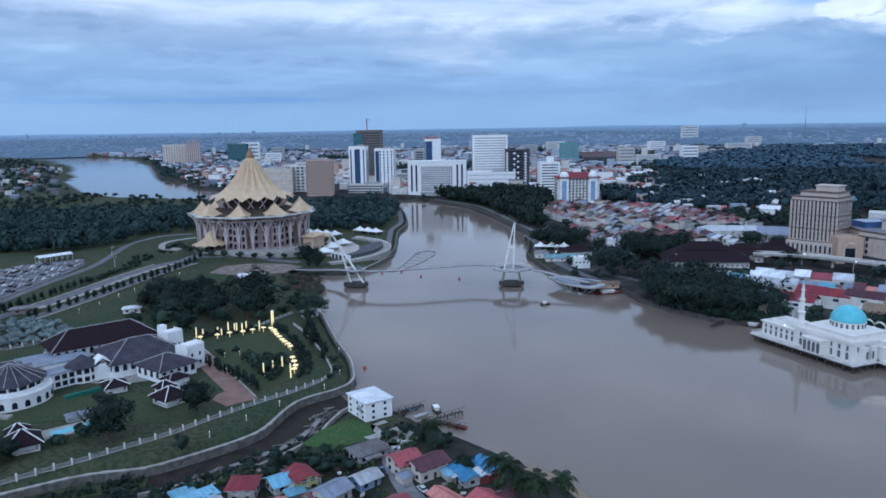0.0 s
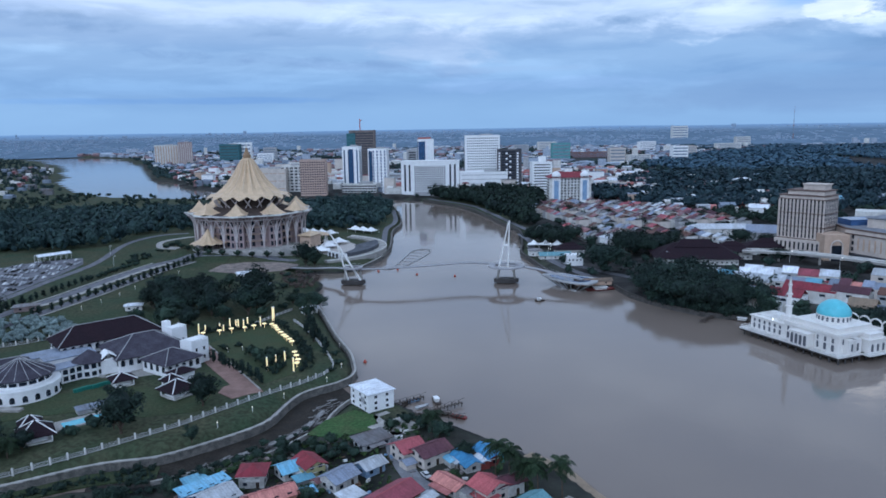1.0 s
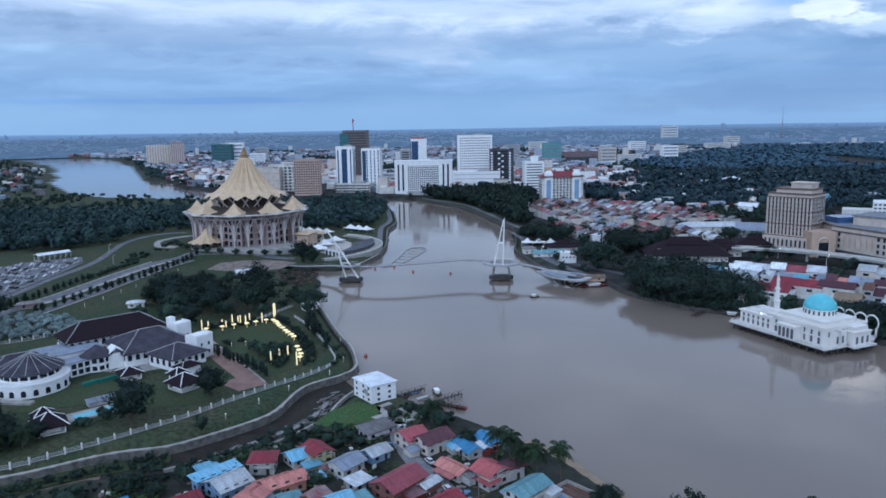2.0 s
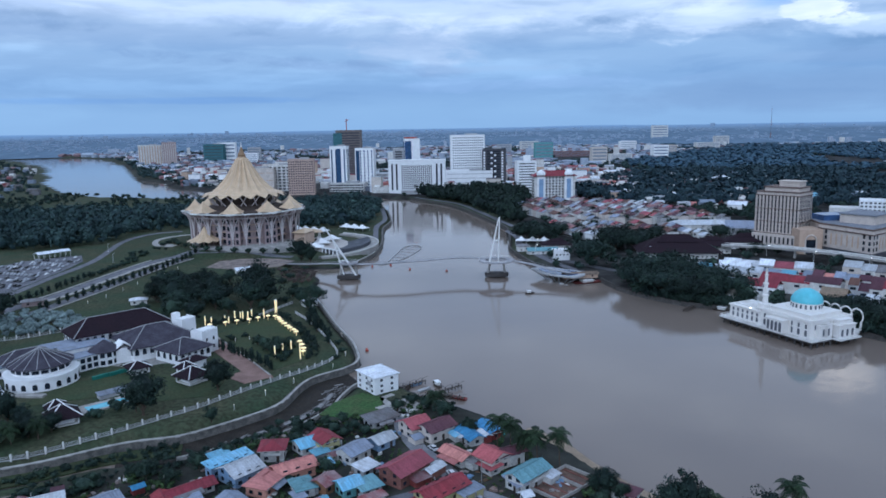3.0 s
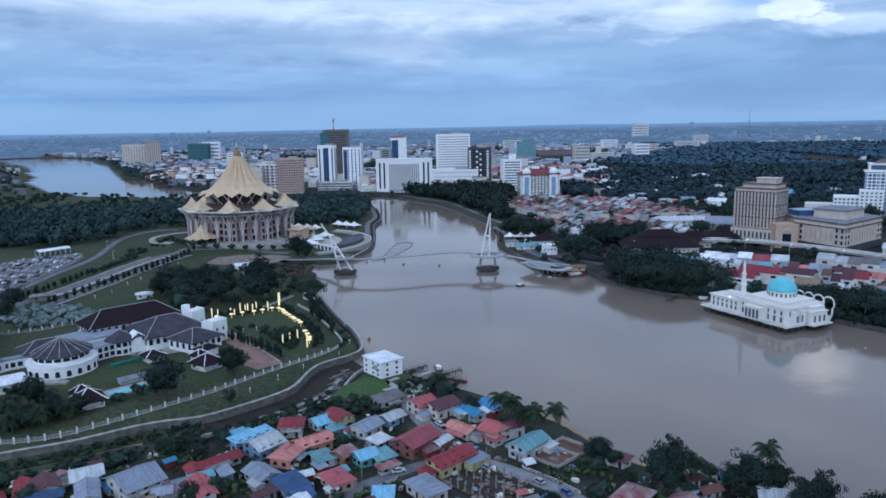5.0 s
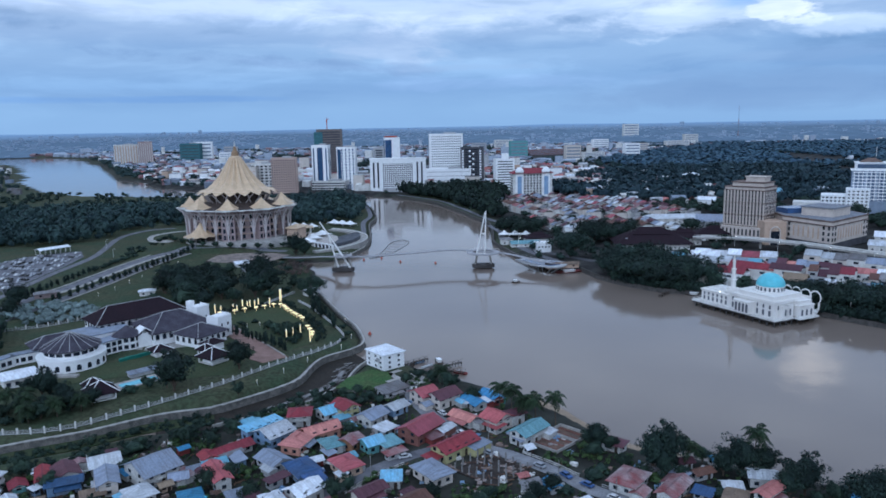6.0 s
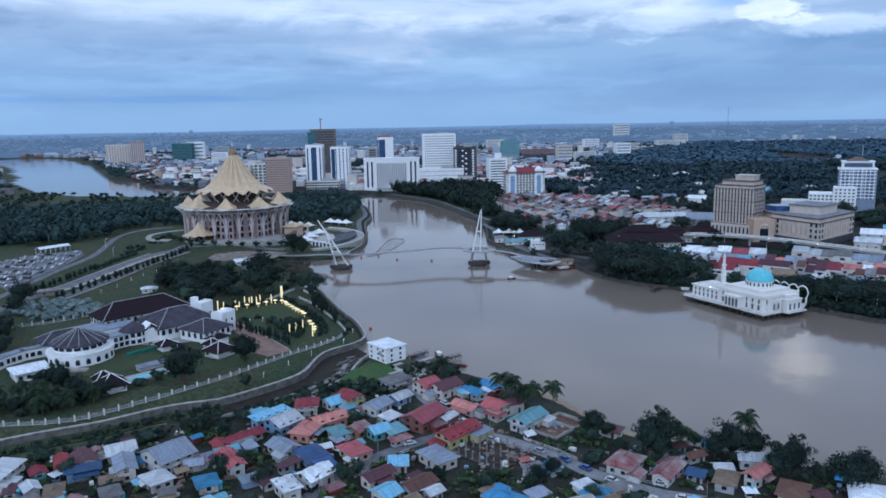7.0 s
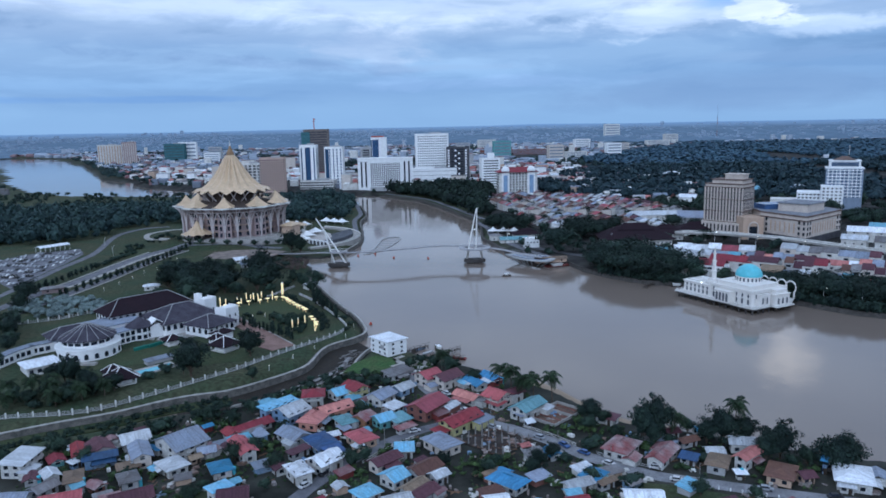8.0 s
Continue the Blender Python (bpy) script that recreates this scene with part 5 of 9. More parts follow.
part("red_parapet", Shape().box(-2, -2, 82, 21, 17, 3.5), M["red_paint"], bpy.data.objects["red_top_tower"], "red roof parapet")
block("grey_tower", -100, 1270, 0, 20, 18, 62, 14, 3, M["grey_wall"], M["glass"], "plain grey-blue tower with small windows", faces="f", bands=True)
block("tan_tower", -242, 1120, 4, 39, 24, 54, 14, 11, M["pink_tan"], M["glass"], "tan apartment tower with close windows", faces="f", fill=(0.55, 0.5))
block("cream_block", -325, 1180, 0, 54, 24, 38, 3, 4, M["cream"], M["tan"], "blank cream building near the river", faces="f", fill=(0.8, 0.1))
block("cream_tower", -292, 1195, 0, 36, 22, 42, 8, 5, M["white_old"], M["glass"], "weathered white tower with small windows", faces="f")
block("banded_tower", 102, 1075, 6, 29, 20, 50, 12, 5, M["white"], M["glass"], "white tower with dark window bands", faces="f", fill=(0.8, 0.35), bands=True)
part("lift_tower", Shape().box(2, 0, 50, 9, 10, 9), M["white"], bpy.data.objects["banded_tower"])


def striped_hotel():
    ob = thing("striped_hotel", 131, 985, 3.5, 4, "cream hotel with a red roof and pale blue end bays", "hotel", "city towers")
    part("wall", Shape().box(0, 0, 0, 56, 20, 34), M["white_old"], ob)
    part("roof", Shape().hip(0, 0, 34, 58, 24, 7, 1.0), ROOFS["red"], ob, "red hipped roof")
    for x in (-19, 19):
        part("end_bay", Shape().box(x, -10.5, 0, 11, 3, 36), M["white"], ob, "white and pale blue end bay")
        part("bay_glass", Shape().box(x, -12.1, 4, 6, 0.4, 26), M["pale_blue"], ob)
        part("bay_gable", Shape().lathe(x, -10.5, [(6.2, 36), (5.6, 39), (3.5, 41.5), (0.4, 42.6)], 16), M["white"], ob)
    facade(ob, 27, 20, 3, 30, 8, 6, M["glass"], "f", (0.5, 0.6))
    for x in (-27,):
        facade(ob, 56, 20, 3, 30, 8, 12, M["glass"], "l", (0.5, 0.6))



M["pale_blue"] = material("pale_blue_glass", (0.28, 0.40, 0.58), 0.3, vary=0.2, bump=0)
striped_hotel()


M["brown_trim"] = material("brown_cornice", (0.16, 0.11, 0.09), 0.8, vary=0.2)


M["hotel_stone"] = material("beige_hotel_stone", (0.58, 0.505, 0.435), 0.8, vary=0.15, second=(0.49, 0.42, 0.365))
M["roof_felt"] = material("grey_roof_felt", (0.24, 0.25, 0.28), 0.9, vary=0.3, second=(0.17, 0.18, 0.20))


def grand_hotel():
    """Big cream hotel on the bazaar side."""
    ob = thing("grand_hotel", 262, 574, 3.4, -48, "large cream stepped hotel with rows of tall dark windows", "hotel", "grand buildings")
    part("podium", Shape().box(0, 0, 0, 44, 36, 14), M["hotel_stone"], ob, "cream podium")
    part("podium_base", Shape().box(0, 0, 0, 44.6, 36.6, 4.5), M["dark_wall"], ob, "dark street level")
    tower = part("tower", Shape().box(0, 2, 14, 42, 30, 37), M["hotel_stone"], ob, "cream hotel tower")
    for z in (14, 24.5, 36, 48, 51):
        part("cornice", Shape().box(0, 2, z, 43.6, 31.6, 0.7), M["brown_trim"], ob)
    part("attic", Shape().box(2, 3, 51.9, 34, 24, 3.2), M["hotel_stone"], ob)
    part("attic_roof", Shape().box(2, 3, 55.1, 36, 26, 0.8), M["brown_trim"], ob)
    part("crown", Shape().box(6, 5, 55.9, 20, 14, 4.2), M["hotel_stone"], ob)
    part("crown_roof", Shape().box(6, 5, 60.1, 22, 16, 0.8), M["hotel_stone"], ob)
    pier = Shape().box(0, 0, 0, 1.3, 1.2, 33).mesh("pier", M["hotel_stone"])
    pane = pane_mesh(1.35, 3.3, M["glass"])
    for i in range(12):
        x = -19.2 + 3.5 * i
        if i < 12:
            put("pier", pier, tower, x - 1.75, -13.2, 15)
        for k in range(9):
            put("window", pane, tower, x, -13.05, 15.6 + 3.7 * k)
    for i in range(8):
        y = -10 + 3.5 * i
        for k in range(9):
            put("window", pane, tower, 21.05, y, 15.6 + 3.7 * k, 90)
    tall = pane_mesh(1.6, 6.0, M["glass"])
    for i in range(10):
        put("window", tall, ob, -19 + 4.2 * i, -18.1, 6)
    for i in range(8):
        put("window", tall, ob, 22.1, -14.5 + 4.2 * i, 6, 90)


def shopping_mall():
    ob = thing("shopping_mall", 307, 541, 3.4, -2, "broad cream shopping mall with dark street level and flat roof", "shopping mall", "grand buildings")
    part("link", Shape().box(-36, 10, 0, 18, 20, 17), M["tan"], ob, "tan link building")
    arch = [(-36 + 4.2 * math.cos(a), 0, 9 + 4.2 * math.sin(a)) for a in np.linspace(0, math.pi, 13)]
    part("entrance_arch", Shape().tube([(-31.8, -0.2, 0)] + [(x, -0.2, z) for x, y, z in arch] + [(-40.2, -0.2, 0)], 0.6, 6), M["hotel_stone"], ob)
    part("entrance_glass", Shape().box(-36, 0.0, 0, 8, 0.4, 10), M["glass"], ob)
    body = [(-27, 8), (-8, -36), (44, 6), (36, 62), (-22, 52)]
    part("street_level", Shape().slab(body, 0, 5), M["dark_wall"], ob, "dark street level")
    part("wall", Shape().slab([(x * 0.995, y * 0.995) for x, y in body], 5, 20), M["hotel_stone"], ob, "cream upper walls")
    part("roof_edge", Shape().slab([(x * 1.015, y * 1.015) for x, y in body], 20, 21), M["brown_trim"], ob)
    part("flat_roof", Shape().slab([(x * 0.97, y * 0.97) for x, y in body], 21, 21.15), M["roof_felt"], ob, "flat grey roof")
    part("roof_hall", Shape().box(8, 6, 21, 30, 26, 6, 38), M["hotel_stone"], ob)
    part("roof_slab", Shape().box(8, 6, 27, 32, 28, 0.8, 38), M["roof_felt"], ob)
    part("roof_plant", Shape().box(-10, 26, 21, 22, 16, 4.0, 10), M["blue_glass"], ob, "blue roof plant")
    part("far_hall_roof", Shape().box(8, 40, 21, 40, 16, 3, 8), M["roof_felt"], ob)
    pane, tall = pane_mesh(1.8, 2.4, M["glass"]), pane_mesh(1.2, 7.5, M["tan"])
    for (ax, ay), (bx, by), n in ((body[0], body[1], 10), (body[1], body[2], 14)):
        t = math.degrees(math.atan2(by - ay, bx - ax))
        nx, ny = math.sin(radians(t)), -math.cos(radians(t))
        for i in range(n):
            k = (i + 0.5) / n
            x, y = ax + (bx - ax) * k + nx * 0.05, ay + (by - ay) * k + ny * 0.05
            if i in (0, 1, n - 2, n - 1):
                for z in (6.5, 10.5, 14.5):
                    put("window", pane, ob, x, y, z, t)
            else:
                put("recess", tall, ob, x, y, 7.5, t)
        part("ledge", Shape().tube([(ax + nx * 0.3, ay + ny * 0.3, 17.4), (bx + nx * 0.3, by + ny * 0.3, 17.4)], 0.5, 4), M["brown_trim"], ob)


grand_hotel()
bpy.data.objects["grand_hotel"].scale = (0.82, 0.82, 0.91)
shopping_mall()
bpy.data.objects["shopping_mall"].scale = (1.0, 1.0, 1.14)


def flyover():
    ob = thing("elevated_road", 0, 0, 0, 0, "pale concrete elevated road on round piers", "flyover")
    line = [(205, 552), (236, 541), (263, 518), (287, 486), (306, 452), (332, 411), (382, 356), (462, 286)]
    deck = strip(line, 8.0, 7.5, 1.4, 6, z=3.0)
    part("deck", deck, M["concrete"], ob, "pale concrete deck")
    for w in (3.9, -3.9):
        pts = smooth_line(line, 6)
        rows = []
        for k, p in enumerate(pts):
            way = pts[min(k + 1, len(pts) - 1)] - pts[max(k - 1, 0)]
            way.normalize()
            rows.append((p.x - way.y * w, p.y + way.x * w, 11.0))
        part("edge_beam", Shape().tube(rows, 0.55, 4), M["white_old"], ob)
    for p in smooth_line(line, 6)[::4]:
        part("pier", Shape().tube([(p.x, p.y, 2), (p.x, p.y, 9.3)], 0.9, 8), M["concrete"], ob)


flyover()


M["tower_glass"] = material("tower_curtain_glass", (0.25, 0.30, 0.38), 0.35, vary=0.2, bump=0.0)
M["grey_glass"] = material("blue_grey_glass", (0.11, 0.15, 0.23), 0.2, vary=0.3, bump=0.0)


def office_tower():
    ob = thing("glass_office_tower", 467, 735, 3.5, -28, "white office tower with dark glass corners and a terraced base", "tower", "grand buildings")
    part("wall", Shape().box(0, 0, 0, 37, 28, 47), M["tower_glass"], ob, "blue-grey glazed wall")
    part("upper_wall", Shape().box(0, 0, 47, 31, 23, 8), M["white"], ob)
    for x, w, z, h in ((-11.5, 10, 20, 26), (0, 8, 14, 32), (11.5, 10, 14, 32)):
        part("glass_face", Shape().box(x, -14.1, z, w, 0.6, h), M["grey_glass"], ob, "blue-grey glass face")
    part("glass_side", Shape().box(18.6, 0, 14, 0.6, 22, 32), M["grey_glass"], ob, "blue-grey glass side")
    part("glass_side", Shape().box(-18.6, 0, 20, 0.6, 22, 26), M["grey_glass"], ob, "blue-grey glass side")
    part("glass_top", Shape().box(0, -11.6, 49, 27, 0.6, 4.5), M["grey_glass"], ob, "blue-grey glass top floor")
    band = Shape().box(0, 0, 0, 35, 0.5, 0.9).mesh("floor_line", M["white"])
    for k in range(9):
        put("floor_line", band, ob, 0, -14.3, 15.5 + 3.6 * k)
    fin = Shape().box(0, 0, 0, 0.7, 0.7, 32).mesh("fin", M["white"])
    for k in range(9):
        put("fin", fin, ob, -16 + 4 * k, -14.3, 14)
    part("rim", Shape().box(0, 0, 46.4, 38.5, 29.5, 1.0), M["white"], ob)
    part("top_rim", Shape().box(0, 0, 54.4, 32.5, 24.5, 1.0), M["white"], ob)
    part("crown", Shape().hip(0, 0, 55.4, 22, 16, 4.5, 0.3, 0.3), M["brown_trim"], ob, "dark pitched crown")
    part("mast", Shape().tube([(4, 0, 61), (4, 0, 72)], 0.2, 5), M["steel_white"], ob)
    part("wing", Shape().box(-28, -8, 0, 38, 30, 20), M["white"], ob)
    part("step_wing", Shape().box(-12, -20, 0, 22, 20, 28), M["white"], ob)
    for k in range(5):
        for i in range(9):
            put("window", pane_mesh(2.2, 1.6, M["glass"]), ob, -45 + 4 * i, -23.05, 2 + 3.7 * k)
    small = pane_mesh(2.0, 1.5, M["glass"])
    for k in range(7):
        for i in range(5):
            put("window", small, ob, -20.5 + 4.2 * i, -30.05, 3 + 3.6 * k)
    part("low_wing", Shape().box(-55, 4, 0, 40, 26, 10), M["white_old"], ob)


office_tower()
# distant landmarks
block("apartment_tower", -908, 2180, 20, 66, 30, 58, 1, 9, M["white_old"], M["tan"], "cream apartment tower far along the river", faces="f", fill=(0.4, 0.97))
block("apartment_tower", -845, 2165, 20, 40, 30, 66, 1, 7, M["pink_wall"], M["cream"], "tan apartment tower far along the river", faces="f", fill=(0.4, 0.97))
block("green_tower", -740, 2260, 0, 60, 30, 56, 6, 8, M["green_net"], M["dark_wall"], "tower wrapped in dark green netting", faces="f", fill=(0.9, 0.2), bands=True)


# ---- trees ----
rng = np.random.default_rng(7)


def leaf_quads(centres, sizes, out, seed):
    """One bent leaf spray at each centre, turned about at random but mostly facing outwards."""
    g = np.random.default_rng(seed)
    n = len(centres)
    nrm = out + g.normal(0, 0.55, (n, 3))
    nrm /= np.linalg.norm(nrm, axis=1, keepdims=True) + 1e-9
    ref = g.normal(0, 1, (n, 3))
    u = np.cross(nrm, ref)
    u /= np.linalg.norm(u, axis=1, keepdims=True) + 1e-9
    v = np.cross(nrm, u)
    s = np.asarray(sizes).reshape(-1, 1)
    a, b = u * s, v * s * 0.62
    pts = np.stack([centres - a, centres + b - nrm * s * 0.15, centres + a, centres - b - nrm * s * 0.15], 1).reshape(-1, 3)
    return pts.tolist(), [(4 * i, 4 * i + 1, 4 * i + 2, 4 * i + 3) for i in range(n)]


def crown_points(clumps, per, r, h, base, seed, flat=1.0, clump_r=0.36):
    """Centres and outward ways of leaves on clumps spread over a crown."""
    g = np.random.default_rng(seed)
    d = g.normal(0, 1, (clumps, 3))
    d[:, 2] = np.where(d[:, 2] < -0.7, -0.5 * d[:, 2], d[:, 2]) * flat - 0.12
    d /= np.linalg.norm(d, axis=1, keepdims=True)
    k = g.uniform(0.55, 0.95, (clumps, 1)) * g.uniform(0.75, 1.22, (clumps, 1))
    mid = d * k * [r, r, h / 2] + [0, 0, base + h / 2]
    q = g.normal(0, 1, (clumps, per, 3))
    q /= np.linalg.norm(q, axis=2, keepdims=True)
    size = g.uniform(0.55, 1.3, (clumps, 1, 1)) * clump_r * r
    pts = mid[:, None] + q * size * g.uniform(0.55, 1.0, (clumps, per, 1)) * [1, 1, 0.8]
    way = q + d[:, None] * 0.8 + [0, 0, 0.45]
    return pts.reshape(-1, 3), way.reshape(-1, 3), mid


def core(sh, r, h, base, n=9):
    sh.lathe(0, 0, [(0.15 * r, base + 0.18 * h), (0.5 * r, base + 0.32 * h), (0.58 * r, base + 0.5 * h), (0.42 * r, base + 0.72 * h), (0.1 * r, base + 0.84 * h)], n,
             lambda a, k: (1 + 0.18 * math.sin(3 * a + k) + 0.1 * math.sin(5 * a), 0.04 * h * math.sin(2 * a + 2 * k)))


TREE_KINDS = {
    # name: height, crown radius, crown height, clumps, leaves a clump, leaf size, flatness, material, label
    "broad_tree": (12.0, 6.2, 10.6, 34, 46, 0.44, 1.0, "leaf", "broad green tree with a dense uneven crown"),
    "dark_tree": (15.0, 7.2, 13.4, 40, 56, 0.44, 1.0, "leaf_dark", "tall dark green tree with a dense crown"),
    "rain_tree": (14.0, 11.0, 11.0, 50, 42, 0.62, 1.0, "leaf_dark", "wide spreading rain tree with a domed dark crown"),
    "round_tree": (6.0, 3.0, 5.0, 16, 40, 0.42, 1.0, "leaf", "small round clipped tree on grass"),
    "cypress": (6.5, 1.2, 6.2, 22, 26, 0.32, 2.5, "leaf_dark", "slim dark conifer in a garden row"),
    "shrub": (2.6, 2.2, 2.5, 10, 36, 0.36, 0.8, "leaf", "low leafy shrub on the ground"),
    "grey_shrub": (4.2, 2.6, 4.0, 14, 40, 0.40, 1.0, "leaf_grey", "silvery grey-green bushy tree"),
}
TREE_FIRST = {}


def plant(kind, x, y, size=1.0, z=None, wide=1.0):
    z = ground_z(x, y) - 0.15 if z is None else z
    turn = float(rng.uniform(0, 360))
    variant = (kind, int(rng.integers(0, 3)))
    m = pose(x, y, z, 0, 0, turn) @ Matrix.Diagonal((size * wide, size * wide, size, 1))
    if variant in TREE_FIRST:
        first = TREE_FIRST[variant]
        return copy_thing(first, m @ Matrix.Diagonal((*(1 / s for s in first.scale), 1)))
    h, r, ch, clumps, per, leaf, flat, mat, label = TREE_KINDS[kind]
    seed = 100 * len(TREE_FIRST) + 5
    ob = thing(kind, 0, 0, 0, 0, label, "shrub" if "shrub" in kind else "tree", "trees")
    pts, way, mid = crown_points(clumps, per, r, ch, h - ch, seed, flat, 0.30)
    sh = Shape().add(*leaf_quads(pts, np.random.default_rng(seed).uniform(0.7, 1.3, len(pts)) * leaf, way, seed + 1))
    core(sh, r, ch, h - ch)
    tr = Shape().tube([(0, 0, -0.4), (0.1, 0.05, (h - ch) * 0.6), (0.0, 0.1, h - ch * 0.6)], 0.035 * h, 7, 0.018 * h)
    for p in mid[:: max(1, len(mid) // 6)] if kind != "cypress" else ():
        tr.tube([(0, 0.08, (h - ch) * 0.8), tuple(p * 0.5 + np.array([0, 0, (h - ch) * 0.45])), tuple(p * 0.85 + np.array([0, 0, 0.1 * h]))], 0.016 * h, 5, 0.006 * h)
    part("trunk", tr, M["bark"], ob)
    part("crown", sh, M[mat], ob)
    ob.matrix_basis = m
    TREE_FIRST[variant] = ob
    return ob


def palm(x, y, h, seed):
    ob = thing("coconut_palm", x, y, ground_z(x, y) - 0.2, seed * 47 % 360, "coconut palm with drooping feathery fronds", "palm", "palms")
    lean = 0.06 * h
    part("trunk", Shape().tube([(0, 0, 0), (lean * 0.3, 0, h * 0.4), (lean, 0, h * 0.9)], 0.24, 7, 0.15), M["bark"], ob)
    g = np.random.default_rng(seed)
    for i in range(16):
        a, up, ln = 2 * math.pi * i * 0.382 + g.uniform(-0.15, 0.15), -0.45 + 1.7 * i / 15 + g.uniform(-0.1, 0.1), g.uniform(4.4, 6.0)
        sh = Shape()
        spine = []
        for k in range(7):
            t = k / 6
            r = ln * t * (0.95 - 0.15 * t)
            spine.append(Vector((lean + r * math.cos(a), r * math.sin(a), h * 0.9 + ln * (up * t - (0.55 + 0.5 * up) * t * t))))
        side = Vector((-math.sin(a), math.cos(a), 0))
        for k in range(6):
            p, q = spine[k], spine[k + 1]
            w = 1.35 * math.sin(math.pi * (0.15 + 0.85 * (k + 0.5) / 6.2))
            for s in (-1, 1):
                for j in (0.0, 0.5):
                    b = p.lerp(q, j)
                    e = p.lerp(q, j + 0.42)
                    tip = side * (s * w) + Vector((0, 0, -0.5 * w)) + (q - p) * 0.5
                    sh.add([tuple(b), tuple(e), tuple(e + tip), tuple(b + tip * 0.9)], [(0, 1, 2, 3)])
        sh.tube([tuple(p) for p in spine], 0.05, 4, 0.02)
        part("frond", sh, M["leaf_palm"], ob)


def inside(poly, px, py):
    ins = np.zeros(px.shape, bool)
    for (ax, ay), (bx, by) in zip(poly, poly[1:] + poly[:1]):
        if by != ay:
            ins ^= ((ay > py) != (by > py)) & (px < (bx - ax) * (py - ay) / (by - ay) + ax)
    return ins


CLEAR = [(-192, 607, 58), (-213, 570, 17), (-100, 620, 46), (-62, 1118, 52), (21, 1310, 60), (88, 1290, 28), (-200, 1165, 50), (-222, 1330, 30), (-65, 1240, 22), (-250, 1120, 28),
         (-310, 1185, 42), (106, 1075, 24), (138, 985, 36), (281, 588, 36), (322, 566, 62), (445, 730, 62), (-875, 2170, 60), (-318, 520, 30)]


def scatter(poly, spacing, seed, bank=6.0, jitter=0.45):
    """Spots over an area, clear of water and of the large buildings."""
    xs, ys = [p[0] for p in poly], [p[1] for p in poly]
    g = np.random.default_rng(seed)
    gx, gy = np.meshgrid(np.arange(min(xs), max(xs), spacing), np.arange(min(ys), max(ys), spacing))
    px = (gx + g.uniform(-jitter, jitter, gx.shape) * spacing).ravel()
    py = (gy + g.uniform(-jitter, jitter, gx.shape) * spacing).ravel()
    ok = inside(poly, px, py) & (river_distance(px, py) > bank)
    ok &= np.abs(px) < 0.76 * py + 60
    for cx, cy, r in CLEAR:
        ok &= np.hypot(px - cx, py - cy) > r
    return px[ok], py[ok], g


def woods(name, px, py, g, h0, h1, clumps, per, leaf, mat, label, spread=0.5, base=None):
    """Many crowns as one mass of leaves."""
    forms = []
    for k in range(5):
        pts, way, _ = crown_points(clumps, per, 1.0, 1.35, 0.25, 900 + k + clumps, 1.0, 0.40)
        v, f = leaf_quads(pts, np.random.default_rng(k).uniform(0.7, 1.3, len(pts)) * leaf, way, 950 + k)
        sh = Shape().add(v, f)
        core(sh, 1.0, 1.35, 0.2, 7)
        v = np.array(sh.v)
        forms.append((v, sh.f))
    allv, allf, n = [], [], 0
    zs = land(px, py) if base is None else np.zeros(len(px)) + base
    for i in range(len(px)):
        v, f = forms[int(g.integers(0, 5))]
        h = h0 + (h1 - h0) * g.random() ** 1.5 * (1.25 if g.random() < 0.12 else 1.0)
        r = h * g.uniform(spread * 0.8, spread * 1.25)
        a = g.uniform(0, 6.283)
        c, s = math.cos(a), math.sin(a)
        q = np.stack([(v[:, 0] * c - v[:, 1] * s) * r + px[i], (v[:, 0] * s + v[:, 1] * c) * r + py[i], v[:, 2] * h * 0.65 + zs[i] - 0.1 * h], 1)
        allv.append(q)
        allf.extend([tuple(n + j for j in face) for face in f])
        n += len(v)
    me = bpy.data.meshes.new(name)
    me.from_pydata(np.concatenate(allv).tolist(), [], allf)
    me.materials.append(M[mat])
    return tagged(new(name, me), label, "woods", kind="stuff")


WOOD_WEST = [(-560, 640), (-480, 545), (-400, 552), (-336, 566), (-308, 592), (-313, 640), (-288, 690), (-236, 715), (-166, 706), (-132, 722), (-100, 740), (-96, 900), (-128, 1000), (-260, 960), (-330, 870), (-560, 860), (-640, 820)]
woods("west_wood", *scatter(WOOD_WEST, 10.0, 21, 6.0, 0.8), 6, 18, 13, 9, 0.18, "leaf_far", "dense dark green wood behind the assembly building")
WOOD_QUAY = [(-60, 1066), (-6, 985), (22, 900), (44, 800), (56, 740), (70, 740), (70, 840), (92, 930), (98, 1040), (60, 1120), (-30, 1090)]
woods("quay_wood", *scatter(WOOD_QUAY, 11, 22, 3), 11, 22, 17, 12, 0.16, "leaf_dark", "dark trees along the town quay")
WOOD_EAST = [(150, 1080), (210, 900), (300, 800), (420, 850), (520, 800), (700, 780), (1150, 1100), (1300, 1300), (1000, 1480), (430, 1500), (260, 1300)]
px, py, g = scatter(WOOD_EAST, 19, 23)
keep = np.array([noise.noise(Vector((x * 0.005, y * 0.0045, 3.3))) > -0.3 for x, y in zip(px, py)])
woods("east_wood", px[keep], py[keep], g, 12, 21, 8, 7, 0.29, "leaf_mid", "broad dark green woods on the town's edge", 0.66)
WOOD_FAR_EAST = [(430, 1500), (1000, 1480), (1300, 1300), (1700, 1700), (2300, 2600), (2400, 2780), (1150, 2820), (850, 2480), (600, 2130), (430, 1850)]
px, py, g = scatter(WOOD_FAR_EAST, 27, 53)
keep = np.array([noise.noise(Vector((x * 0.004, y * 0.003, 3.3))) > -0.34 for x, y in zip(px, py)])
